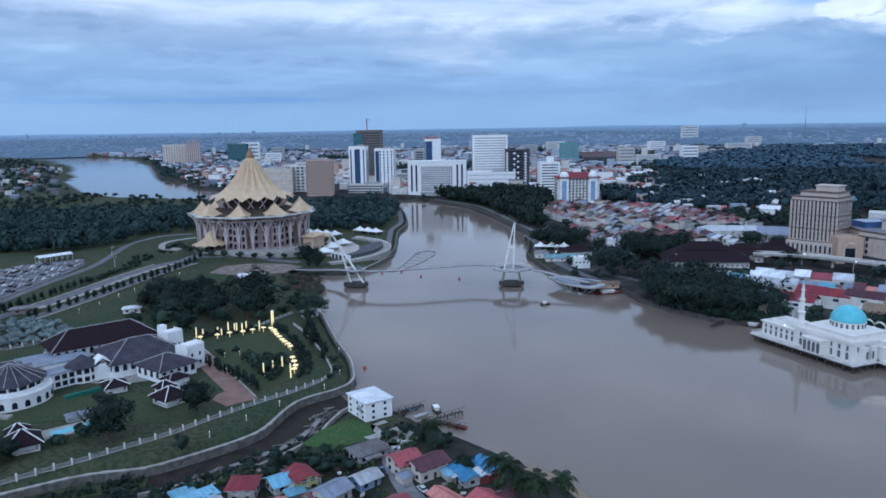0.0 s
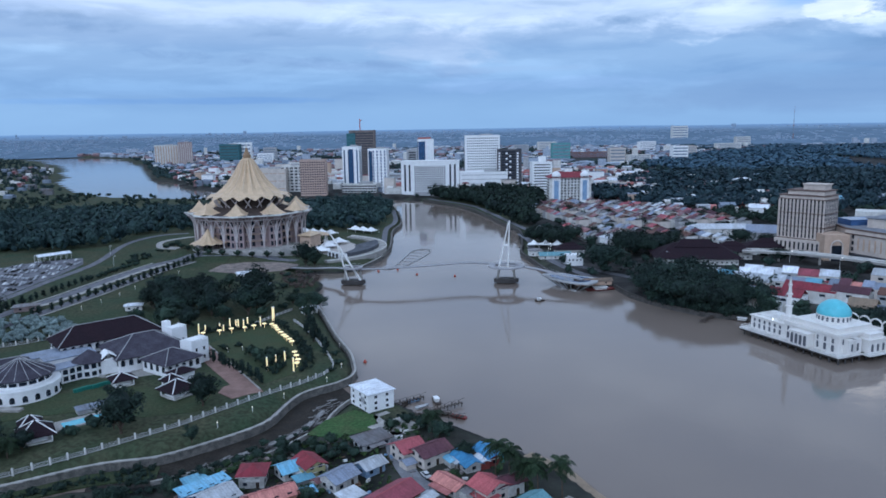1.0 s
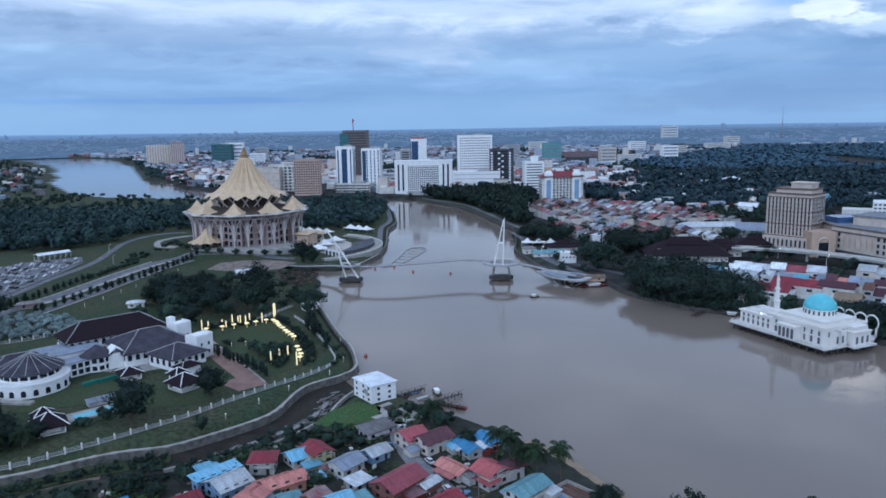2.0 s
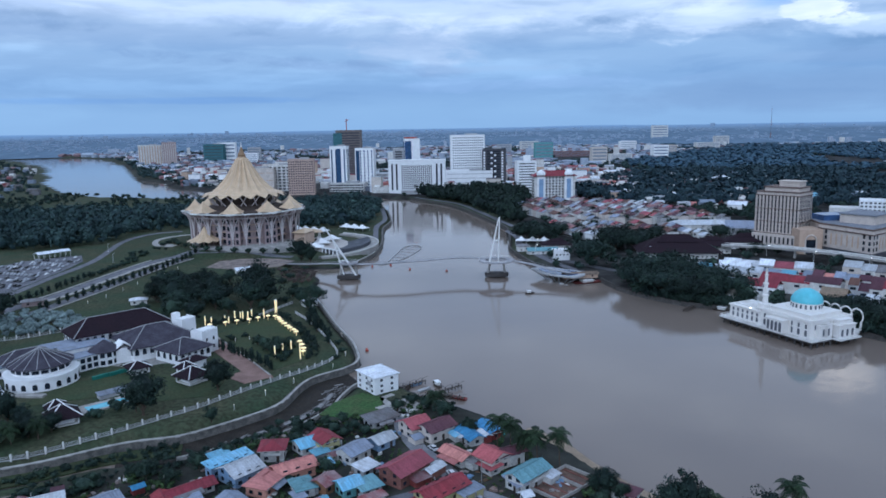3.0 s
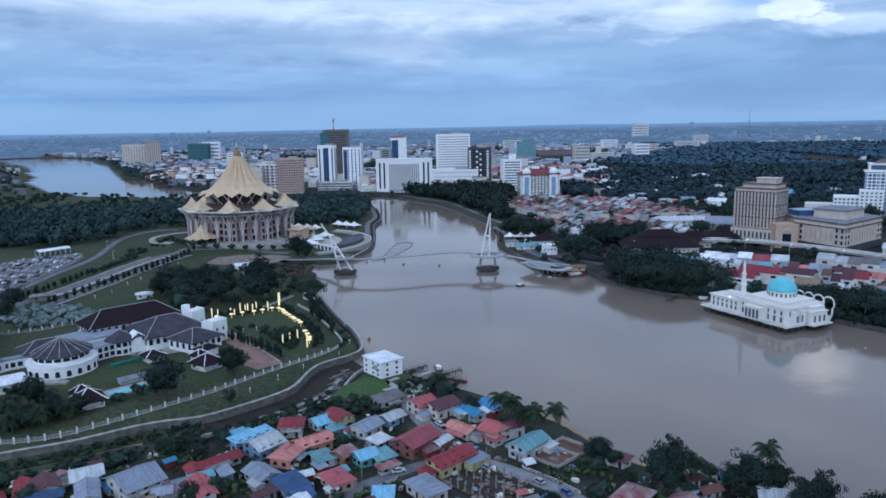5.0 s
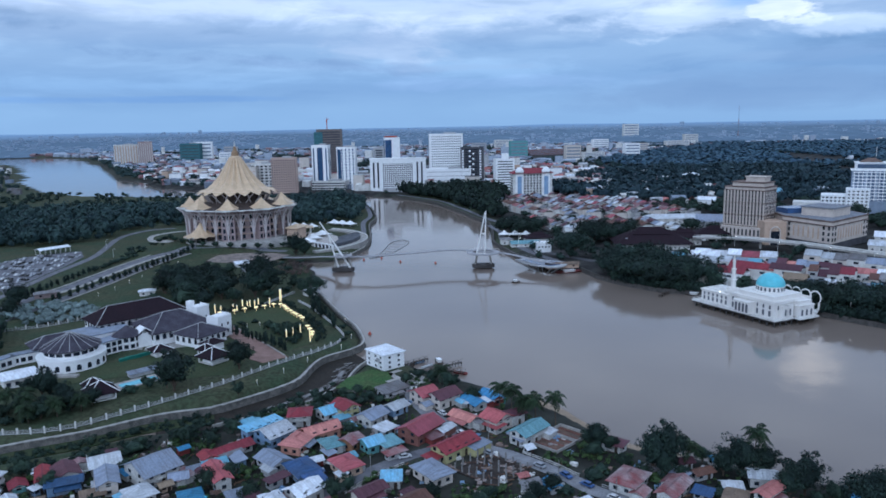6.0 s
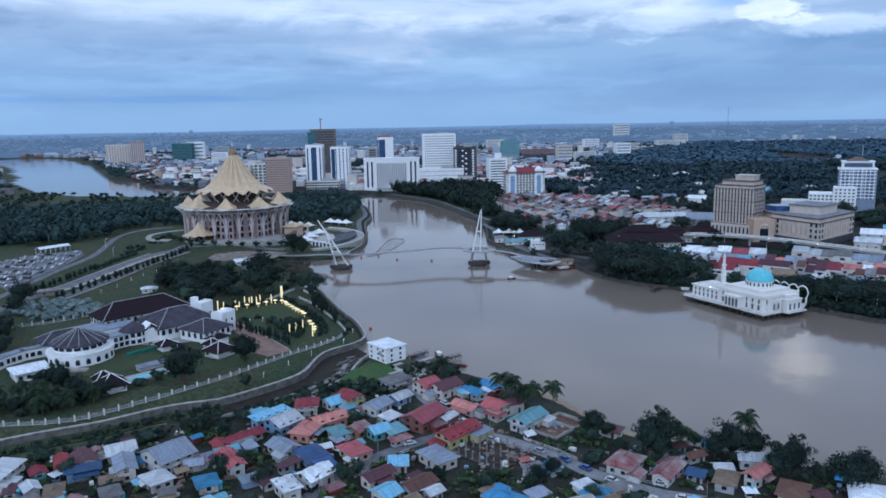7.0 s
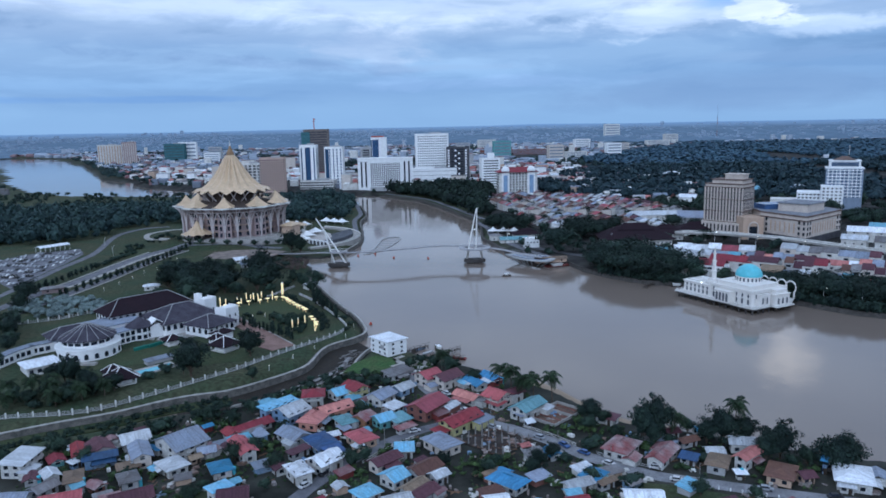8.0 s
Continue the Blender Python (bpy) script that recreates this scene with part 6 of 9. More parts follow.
woods("far_east_wood", px[keep], py[keep], g, 12, 20, 7, 6, 0.34, "leaf_haze", "far woods, leaf colour tinted blue-green for haze", 1.0)
WOOD_FAR_WEST = [(-1500, 1900), (-1200, 1180), (-760, 1080), (-640, 1270), (-900, 1600), (-1200, 2050), (-1700, 2700), (-1900, 2500)]
px, py, g = scatter(WOOD_FAR_WEST, 30, 24, 10)
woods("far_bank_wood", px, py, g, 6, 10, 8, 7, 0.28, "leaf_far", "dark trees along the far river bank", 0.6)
FAR_PLAIN = [(-1700, 2950), (-900, 2050), (-600, 1450), (-420, 1230), (-100, 1130), (60, 1130), (900, 1900), (1600, 2600), (2400, 2500), (2300, 2700), (0, 3450), (-1500, 3150)]
px, py, g = scatter(FAR_PLAIN, 35, 25)
keep = np.array([noise.noise(Vector((x * 0.0040, y * 0.0026, 9.1))) > 0.0 for x, y in zip(px, py)])
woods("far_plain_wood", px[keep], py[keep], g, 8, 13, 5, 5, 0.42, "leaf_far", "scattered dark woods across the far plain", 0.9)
WEST_PLAIN = [(-2600, 2400), (-1900, 1500), (-1300, 1700), (-1500, 2300), (-2000, 2850)]
px, py, g = scatter(WEST_PLAIN, 60, 26)
woods("west_plain_wood", px, py, g, 9, 15, 5, 5, 0.42, "leaf_far", "dark woods beyond the far river", 1.0)

g = np.random.default_rng(49)
ang, rad = g.uniform(0.22, 0.66, 1700), 2600 + 800 * g.random(1700)
stay = g.random(1700) < 0.12 + (ang - 0.24) / 0.12
ang, rad = ang[stay], rad[stay]
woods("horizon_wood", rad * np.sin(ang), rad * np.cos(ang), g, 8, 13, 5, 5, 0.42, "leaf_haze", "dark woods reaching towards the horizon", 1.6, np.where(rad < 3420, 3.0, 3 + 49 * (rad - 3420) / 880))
px, py, g = scatter([(-330, 880), (-560, 870), (-640, 830), (-760, 1000), (-620, 1190), (-450, 1090), (-260, 1035), (-270, 970)], 17, 27)
keep = np.array([noise.noise(Vector((x * 0.012, y * 0.012, 4.1))) > -0.15 for x, y in zip(px, py)])
woods("bank_orchard", px[keep], py[keep], g, 5, 8, 10, 7, 0.26, "leaf_dark", "low trees along the far river bend", 0.62)
px, py, g = scatter([(330, 650), (410, 610), (560, 640), (620, 760), (520, 700), (500, 800), (330, 880), (235, 840), (300, 700)], 14, 28)
keep = np.array([noise.noise(Vector((x * 0.012, y * 0.012, 6.1))) > -0.1 for x, y in zip(px, py)])
woods("town_hill_wood", px[keep], py[keep], g, 9, 14, 16, 11, 0.17, "leaf_dark", "dark trees on the hill behind the hotel", 0.6)
px, py, g = scatter([(-215, 128), (-150, 168), (-110, 192), (-90, 206), (-74, 220), (-68, 227), (-64, 222), (-84, 196), (-110, 178), (-150, 152), (-215, 112)], 3.6, 29, 1.0)
woods("creek_thicket", px, py, g, 1.0, 2.6, 13, 9, 0.19, "leaf_dark", "overgrown thicket of shrubs along the creek", 0.62)
px, py, g = scatter([(-228, 136), (-176, 161), (-126, 194), (-106, 203), (-104, 210.5), (-107, 211), (-127, 200), (-160, 178), (-228, 142)], 2.6, 45, -30)
woods("creek_reeds", px, py, g, 1.6, 3.0, 9, 8, 0.24, "leaf", "rank green growth filling the narrow creek", 0.62, 0.3)
px, py, g = scatter([(-420, 1240), (-524, 1338), (-597, 1490), (-676, 1552), (-772, 1761), (-954, 2134), (-1060, 2350), (-1300, 2760), (-1240, 2790), (-1000, 2380), (-720, 1780), (-620, 1580), (-540, 1500), (-470, 1345), (-380, 1260)], 19, 46, 2)
woods("river_bend_trees", px, py, g, 5, 10, 7, 6, 0.32, "leaf_far", "dark trees along the bend of the far river", 0.75)
for cell in ([(60, 480), (150, 440), (270, 420), (300, 520), (230, 640), (300, 700), (250, 860), (100, 900), (70, 700)],):
    px, py, g = scatter(cell, 24, 30, 6)
    keep = g.random(len(px)) < 0.62
    woods("street_trees", px[keep], py[keep], g, 6, 11, 12, 8, 0.22, "leaf_dark", "dark street trees between the shop rows", 0.55)

px, py, g = scatter([(-141, 345), (-126, 353), (-108, 364), (-100, 357), (-90, 338), (-80, 312), (-76, 297), (-78, 290), (-72, 300), (-78, 322), (-90, 346), (-104, 370), (-120, 364), (-142, 352)], 2.2, 47, 1)
woods("garden_planting", px, py, g, 1.2, 3.4, 8, 8, 0.26, "leaf_dark", "dark planting beds round the lamp garden", 0.5)
px, py, g = scatter([(-97, 312), (-88, 318), (-82, 296), (-86, 286), (-93, 292)], 3.0, 48, 1)
woods("garden_bed", px, py, g, 2.0, 4.5, 8, 8, 0.26, "leaf_dark", "dark shrub bed with light columns", 0.4)
px, py, g = scatter([(-112, 1068), (-70, 1080), (-20, 1105), (70, 1140), (80, 1125), (-10, 1085), (-60, 1064), (-100, 1050)], 13, 50, 4)
woods("hotel_front_trees", px, py, g, 7, 12, 10, 8, 0.24, "leaf_dark", "dark trees in front of the riverside hotels", 0.5)
# single trees: palace park
for x, y, k, s in ((-124, 227, "dark_tree", 1.2), (-104, 251, "dark_tree", 0.92), (-97, 221, "broad_tree", 0.5), (-128, 407, "dark_tree", 1.7), (-91, 397, "broad_tree", 1.0), (-163, 360, "broad_tree", 1.1), (-150, 357, "dark_tree", 0.9),
                   (-147, 394, "rain_tree", 0.95), (-176, 440, "rain_tree", 0.8), (-193, 430, "broad_tree", 1.0), (-188, 401, "dark_tree", 0.95), (-168, 385, "rain_tree", 0.9), (-160, 412, "dark_tree", 1.0),
                   (-183, 371, "broad_tree", 0.7), (-136, 372, "broad_tree", 0.9), (-127, 533, "dark_tree", 1.25), (-119, 528, "broad_tree", 1.1), (-160, 455, "broad_tree", 0.8), (-138, 430, "broad_tree", 0.7)):
    plant(k, x, y, s)
for x, y, k, s in ((-110, 399, "shrub", 1.6), (-108, 411, "broad_tree", 0.6), (-106, 424, "shrub", 1.8), (-124, 455, "shrub", 1.5), (-122, 470, "shrub", 1.7), (-117, 497, "shrub", 1.4), (-98, 392, "broad_tree", 0.85),
                   (-92, 380, "broad_tree", 0.7), (-112, 440, "shrub", 1.4), (-130, 490, "shrub", 1.6), (-118, 380, "broad_tree", 0.6)):
    plant(k, x, y, s)
for i in range(16):
    k = i / 15
    plant("cypress", -121 + 33 * k + float(rng.uniform(-0.6, 0.6)), 306 - 30 * k, float(rng.uniform(0.75, 1.15)))
for x, y in ((-97, 303), (-93, 306), (-100, 308), (-88, 311), (-104, 312), (-92, 299)):
    plant("broad_tree", x, y, 0.45 + 0.1 * math.sin(x))
for x, y in ((-86, 349), (-84, 355), (-82, 345), (-78, 340), (-75, 333), (-86, 362), (-72, 327), (-89, 368), (-80, 338), (-71, 318)):
    plant("cypress", x, y, float(rng.uniform(0.9, 1.35)), wide=1.4)
for x, y in ((-118, 321), (-121, 324), (-114, 327), (-66, 318), (-62, 306), (-64, 296)):
    plant("shrub", x, y, float(rng.uniform(0.7, 1.1)))
px, py, g = scatter([(-264, 350), (-250, 374), (-228, 372), (-206, 352), (-206, 340), (-238, 330)], 5.2, 51, 1)
for x, y in zip(px, py):
    plant("grey_shrub", float(x), float(y), float(g.uniform(0.8, 1.25)))
px, py, g = scatter([(-136, 497), (-119, 514), (-104, 510), (-101, 470), (-104, 452), (-114, 450), (-128, 470)], 3.4, 52, 1)
M["leaf_dry"] = foliage("dry_brown_leaves", (0.125, 0.095, 0.082), (0.058, 0.046, 0.040))
woods("dry_scrub", px, py, g, 1.2, 3.0, 9, 7, 0.24, "leaf_dry", "brown dry scrub on the muddy bank", 0.7)
for x, y, size in ((-186, 399, 1.05), (-173, 391, 1.15), (-161, 391, 1.1), (-147, 384, 1.0), (-180, 420, 1.05), (-166, 424, 1.1), (-154, 404, 1.15), (-196, 432, 0.9), (-178, 407, 1.2), (-120, 389, 1.35), (-127, 386, 1.2)):
    plant("dark_tree", x, y, size, wide=1.12)
# rows of small conifers along the park road
for i in range(27):
    a = smooth_line([(-246, 379), (-240, 396), (-233, 430), (-228, 460), (-221, 500), (-216, 540), (-210, 562)], 2)
    p = a[int(i / 26 * (len(a) - 1))]
    plant("cypress", p.x, p.y, float(rng.uniform(0.72, 0.92)), wide=1.9)
for i in range(22):
    a = smooth_line([(-267, 390), (-265, 405), (-263, 428), (-260, 461), (-258, 500), (-253, 522)], 2)
    p = a[int(i / 21 * (len(a) - 1))]
    plant("cypress" if i < 13 else "shrub", p.x + float(rng.uniform(-0.6, 0.6)), p.y, float(rng.uniform(0.7, 0.95)) * (1.0 if i < 13 else 1.5), wide=1.9 if i < 13 else 1.1)
for i in range(14):
    plant("shrub", -262 + float(rng.uniform(-10, 10)) + i * 0.8, 522 + 5 * i, float(rng.uniform(0.8, 1.6)))
for i in range(18):
    a = radians(-150 + 11 * i)
    plant("round_tree", -190 + 60 * math.cos(a), 607 + 60 * math.sin(a), float(rng.uniform(0.7, 1.1)))
# palace garden and creek
for x, y, k, s in ((-174, 208, "dark_tree", 0.6), (-180, 203, "broad_tree", 0.5),
                   (-165, 203, "broad_tree", 0.6), (-157, 210, "dark_tree", 0.62), (-151, 214, "dark_tree", 0.55), (-165, 207, "dark_tree", 0.55), (-186, 204, "broad_tree", 0.6), (-176, 199, "shrub", 1.4), (-182, 208, "shrub", 1.6), (-169, 203, "shrub", 1.5), (-162, 217, "broad_tree", 0.5), (-136, 232, "shrub", 1.8), (-160, 214, "shrub", 1.6), (-141, 226, "shrub", 1.5),
                   (-233, 294, "dark_tree", 0.9), (-262, 369, "dark_tree", 1.0), (-246, 300, "dark_tree", 0.9), (-238, 306, "broad_tree", 0.9), (-256, 350, "dark_tree", 0.8), (-222, 270, "dark_tree", 0.6), (-243, 318, "broad_tree", 0.8), (-226, 282, "broad_tree", 0.7), (-214, 246, "broad_tree", 0.6)):
    plant(k, x, y, s)
for i in range(30):
    k = i / 29
    a = smooth_line([(-205, 138), (-160, 162), (-122, 181), (-100, 199), (-82, 213), (-68, 226), (-60, 240)], 2)
    p = a[int(k * (len(a) - 1))]
    plant("shrub", p.x + float(rng.uniform(-2.5, 3)), p.y + float(rng.uniform(-6, 0)), float(rng.uniform(0.4, 1.1)), z=2.4)
# village trees
for x, y, k, s in ((33, 168, "dark_tree", 0.6), (37, 165, "broad_tree", 0.5), (42, 146, "broad_tree", 0.4), (53, 145, "broad_tree", 0.4), (63, 155, "broad_tree", 0.5), (66, 146, "dark_tree", 0.62),
                   (71, 145, "dark_tree", 0.85), (78, 145, "dark_tree", 0.7), (75, 141, "broad_tree", 0.5), (84, 133, "dark_tree", 0.88), (79, 132, "dark_tree", 0.6), (90, 128, "broad_tree", 0.55), (97, 124.5, "rain_tree", 0.66), (100, 125, "dark_tree", 0.8),
                   (13, 139, "dark_tree", 0.42), (8, 134, "dark_tree", 0.45), (5, 130, "dark_tree", 0.4), (-50, 139, "broad_tree", 0.55), (-46, 143, "broad_tree", 0.45), (-5, 210, "broad_tree", 0.55), (-14, 226, "broad_tree", 0.6)):
    plant(k, x, y, s)
for x, y, k, s in (
                   (-20, 236, "shrub", 1.7), (-26, 240, "shrub", 1.5), (-12, 232, "shrub", 1.6), (-50, 221, "broad_tree", 0.4), (-56, 219, "broad_tree", 0.4), (-83, 153, "broad_tree", 0.5), (-74, 140, "broad_tree", 0.5),
                   (-104, 180, "broad_tree", 0.6), (-90, 186, "broad_tree", 0.5), (-120, 174, "shrub", 1.8), (-88, 148, "broad_tree", 0.55), (-136, 150, "broad_tree", 0.5), (-148, 158, "broad_tree", 0.6), (-163, 150, "broad_tree", 0.6), (17, 138, "shrub", 1.3),
                   (27, 146, "shrub", 1.5), (30, 150, "shrub", 1.3), (-37, 172, "shrub", 1.2), (-60, 176, "shrub", 1.3), (-76, 168, "broad_tree", 0.4), (22, 122, "broad_tree", 0.5), (33, 120, "shrub", 1.8), (-95, 121, "broad_tree", 0.5), (60, 133, "shrub", 1.5)):
    plant(k, x, y, s)
for x, y, h, k in ((4, 198, 12, 1), (8, 193, 12.5, 2), (22.5, 185, 12.5, 3), (16, 188, 11, 4), (12, 191, 10, 5), (76, 148, 15, 6), (57, 152, 8.5, 7), (-17, 231, 8, 8), (-190, 208, 8, 9), (-183, 213, 7.5, 10), (-176, 214, 8, 11), (-168, 200, 7, 12), (-160, 205, 7.5, 13), (-186, 198, 7, 14), (-172, 206, 9, 15), (-153, 209, 6.5, 16)):
    palm(x, y, h, k)
for x, y, s in ((45.5, 148, 1.05), (50, 148.5, 1.15), (47.5, 145, 0.7)):
    plant("dark_tree", x, y, s, wide=0.66)
for x, y, s, w in ((-170, 220, 0.95, 0.55), (-175, 224, 0.8, 0.6), (-164, 219, 0.6, 0.9), (-181, 226, 0.55, 0.9), (-128, 230, 0.7, 0.8)):
    plant("dark_tree", x, y, s, wide=w)
for x, y, s in ((-52, 214, 1.6), (-48, 211, 1.3), (-57, 211, 1.5), (-61, 215, 1.7), (-45, 217, 1.4), (-41, 213, 1.2), (-66, 219, 1.3), (-72, 211, 1.4), (-64, 208, 1.2), (-55, 218, 1.1)):
    plant("shrub", x, y, s)
for x, y, s in ((122, 604, 1.1), (118, 470, 1.0), (132, 452, 0.9), (150, 430, 0.8)):
    plant("rain_tree", x, y, s)
# bazaar bank
for x, y, k, s in ((54, 640, "rain_tree", 0.8), (70, 624, "rain_tree", 1.0), (84, 636, "rain_tree", 1.0), (62, 660, "dark_tree", 0.8), (138, 600, "rain_tree", 0.95), (127, 578, "rain_tree", 1.0),
                   (141, 572, "rain_tree", 0.9), (176, 628, "rain_tree", 0.8), (160, 612, "rain_tree", 0.8), (231, 626, "rain_tree", 0.8), (112, 428, "rain_tree", 0.9), (118, 412, "rain_tree", 0.95), (128, 402, "rain_tree", 0.9), (137, 396, "rain_tree", 0.8),
                   (130, 424, "rain_tree", 1.0), (142, 412, "rain_tree", 0.9), (150, 400, "dark_tree", 0.6),
                   (158, 390, "broad_tree", 0.6)):
    plant(k, x, y, s * 1.22)
for x, y, k, s in ((160, 388, "broad_tree", 0.6), (170, 378, "broad_tree", 0.6), (195, 345, "rain_tree", 0.7), (206, 334, "rain_tree", 0.8), (216, 322, "rain_tree", 0.85), (228, 314, "rain_tree", 0.85),
                   (240, 304, "rain_tree", 0.8), (252, 298, "rain_tree", 0.8), (205, 352, "rain_tree", 0.8), (220, 342, "rain_tree", 0.85), (234, 332, "rain_tree", 0.85), (248, 322, "rain_tree", 0.85), (262, 312, "rain_tree", 0.85), (186, 364, "broad_tree", 0.8),
                   (275, 300, "rain_tree", 0.85), (268, 290, "rain_tree", 0.8), (290, 282, "rain_tree", 0.85), (376, 610, "rain_tree", 0.9), (392, 640, "rain_tree", 0.9), (410, 670, "rain_tree", 0.9), (372, 650, "dark_tree", 1.0), (430, 690, "broad_tree", 1.2)):
    plant(k, x, y, s * 1.22)
for i in range(20):
    p = smooth_line([(104, 440), (116, 424), (132, 405), (146, 397)], 1.0)
    p = p[int(i / 26 * (len(p) - 1))]
    plant("rain_tree", p.x + float(rng.uniform(0, 9)), p.y + float(rng.uniform(0, 8)), float(rng.uniform(0.55, 1.2)))
# growth hanging over the quay wall
edge = smooth_line(BANK_TOWN[11:22], 2.0)
g = np.random.default_rng(54)
spots = [(p.x + float(g.uniform(0, 5)) * 0.75, p.y + float(g.uniform(0, 5)) * 0.65) for p in edge for _ in range(2) if 105 < p.x < 290]
woods("quay_growth", np.array([q[0] for q in spots]), np.array([q[1] for q in spots]), g, 4.5, 8.5, 10, 8, 0.22, "leaf_dark", "dark growth hanging over the bazaar quay", 0.5, 1.4)
# great dark trees leaning over the bazaar quay
for x, y, k, s in ((113, 452, "rain_tree", 1.3), (122, 446, "rain_tree", 1.45), (127, 430, "rain_tree", 1.25), (137, 432, "rain_tree", 1.5), (138, 417, "rain_tree", 1.15), (150, 416, "rain_tree", 1.35),
                   (149, 404, "rain_tree", 1.0), (162, 401, "rain_tree", 1.05), (162, 390, "broad_tree", 0.9), (176, 384, "broad_tree", 0.9), (173, 374, "broad_tree", 0.7), (186, 366, "broad_tree", 0.8), (150, 586, "rain_tree", 1.2),
                   (93, 511, "rain_tree", 1.5), (124, 585, "rain_tree", 1.4), (60, 640, "rain_tree", 1.15), (76, 652, "rain_tree", 1.0), (116, 440, "dark_tree", 0.9), (132, 420, "dark_tree", 0.8)):
    plant(k, x, y, s)
for i in range(18):
    p = smooth_line([(186, 352), (200, 335), (216, 316), (234, 300), (270, 275)], 1.0)
    p = p[int(i / 18 * (len(p) - 1))]
    plant("rain_tree", p.x + float(rng.uniform(2, 6)), p.y + float(rng.uniform(2, 8)), float(rng.uniform(0.7, 0.95)))
for x, y in ((150, 500), (230, 545), (152, 592), (104, 584), (196, 640), (214, 610), (250, 620), (110, 668), (160, 676), (240, 700), (180, 740), (250, 780), (150, 815), (110, 850)):
    plant("rain_tree", x, y, float(rng.uniform(0.6, 0.95)))


# ---- the palace ----
ARCH = {}


def arch_mesh(w, h, mat):
    key = (w, h, mat.name)
    if key not in ARCH:
        rr = w / 2
        pts = [(-rr, -0.14, 0), (rr, -0.14, 0)] + [(rr * math.cos(a), -0.14, h - rr + rr * math.sin(a)) for a in np.linspace(0, math.pi, 9)]
        n = len(pts)
        sh = Shape().add(pts + [(x, 0.14, z) for x, y, z in pts], [tuple(range(n)), tuple(range(2 * n - 1, n - 1, -1))] + [(i, n + i, n + (i + 1) % n, (i + 1) % n) for i in range(n)])
        ARCH[key] = sh.mesh("arch_opening", mat)
    return ARCH[key]


def hip_ribs(w, d, rise, over, z, ridge=None):
    """White caps along the hips and the ridge of a roof."""
    hx, hy = w / 2 + over, d / 2 + over
    rl = max(0.05, (w - d) / 2) if ridge is None else ridge / 2
    caps = [Shape().tube([(-rl, 0, z + rise + 0.1), (rl, 0, z + rise + 0.1)], 0.2, 4)]
    for a in (-1, 1):
        for b in (-1, 1):
            caps.append(Shape().tube([(a * hx, b * hy, z + 0.1), (a * rl, 0, z + rise + 0.1)], 0.2, 4))
    return caps


def palace():
    g = 5.2
    ob = thing("palace", -172, 300, g, 0, "white colonial palace with dark shingled hip roofs and crenellated towers", "palace")
    ox, oy = -172, 300

    def hall(name, x, y, turn, w, d, eave, rise, roof, over=1.4, ridge=None, arches=True, label=""):
        h = part(name, Shape().box(0, 0, 0, w, d, eave), M["white"], ob, label)
        h.matrix_basis = pose(x - ox, y - oy, 0, 0, 0, turn)
        part("roof", Shape().hip(0, 0, eave, w, d, rise, over, 0.35, ridge=ridge), roof, h, "shingled hip roof")
        for cap in hip_ribs(w, d, rise, over, eave, ridge):
            part("ridge_cap", cap, M["grey_wall"], h)
        if arches:
            me = arch_mesh(1.7, 2.7, M["glass"])
            for z in ((eave - 3.6,) if eave < 7 else (eave - 3.5, eave - 7.6)):
                n = int(w / 3.2)
                for i in range(n):
                    put("arch_opening", me, h, -w / 2 + (i + 0.5) * w / n, -d / 2 - 0.05, z)
                n = int(d / 3.6)
                for i in range(n):
                    put("arch_opening", me, h, w / 2 + 0.05, -d / 2 + (i + 0.5) * d / n, z, 90)
                    put("arch_opening", me, h, -w / 2 - 0.05, -d / 2 + (i + 0.5) * d / n, z, 90)
        return h

    hall("main_hall", -174, 319, 43, 44, 19, 9.0, 6.4, M["dark_shingle"], 1.2, 27, True, "white main hall")
    hall("east_hall", -151, 308, 41, 30, 27, 6.4, 6.4, M["grey_shingle"], 1.6, 9, True, "white east hall")
    hall("front_hall", -133, 294, 57, 17, 17, 5.4, 4.2, M["grey_shingle"], 1.2, 2, True, "white front hall")
    hall("west_hall", -197, 281, 40, 20, 12, 5.6, 3.8, M["grey_shingle"], 1.2, 9, True, "white west hall")
    hall("side_porch", -124, 281, 57, 9, 6, 3.6, 1.8, M["dark_shingle"], 0.8, 3, False)
    hall("back_porch", -166, 333, 43, 16, 9, 7.5, 3.2, M["dark_shingle"], 0.8, 7, False)
    # flat-roofed galleries
    for name, x, y, w, d, h, turn in (("gallery", -173, 280, 22, 8, 6.2, 52), ("terrace_block", -186, 297, 24, 10, 7.0, 43), ("terrace_block", -177, 291, 20, 9, 7.6, 43),
                                      ("west_gallery", -204.5, 268, 11, 4.5, 4.6, 40), ("west_gallery", -210.5, 260, 10, 4.5, 4.6, 62), ("west_gallery", -213.5, 250.5, 10, 4.5, 4.6, 76)):
        b = part(name, Shape().box(0, 0, 0, w, d, h), M["white"], ob, "white flat-roofed gallery")
        b.matrix_basis = pose(x - ox, y - oy, 0, 0, 0, turn)
        part("flat_roof", Shape().box(0, 0, h, w + 0.8, d + 0.8, 0.35), ROOFS["slate"], b)
        me = pane_mesh(1.9, 2.0, M["glass"])
        for i in range(int(w / 2.8)):
            for z in (0.8, 3.6) if h > 5 else (1.2,):
                put("window", me, b, -w / 2 + 1.4 + 2.8 * i, -d / 2 - 0.02, z)
    # round hall
    rx, ry = -181.5 - ox, 264 - oy
    drum = part("round_hall", Shape().lathe(rx, ry, [(13.9, 0), (13.9, 4.6), (14.3, 4.7), (14.3, 5.6), (11.0, 5.7), (11.0, 9.0)], 48), M["white"], ob, "round white two-tier hall")
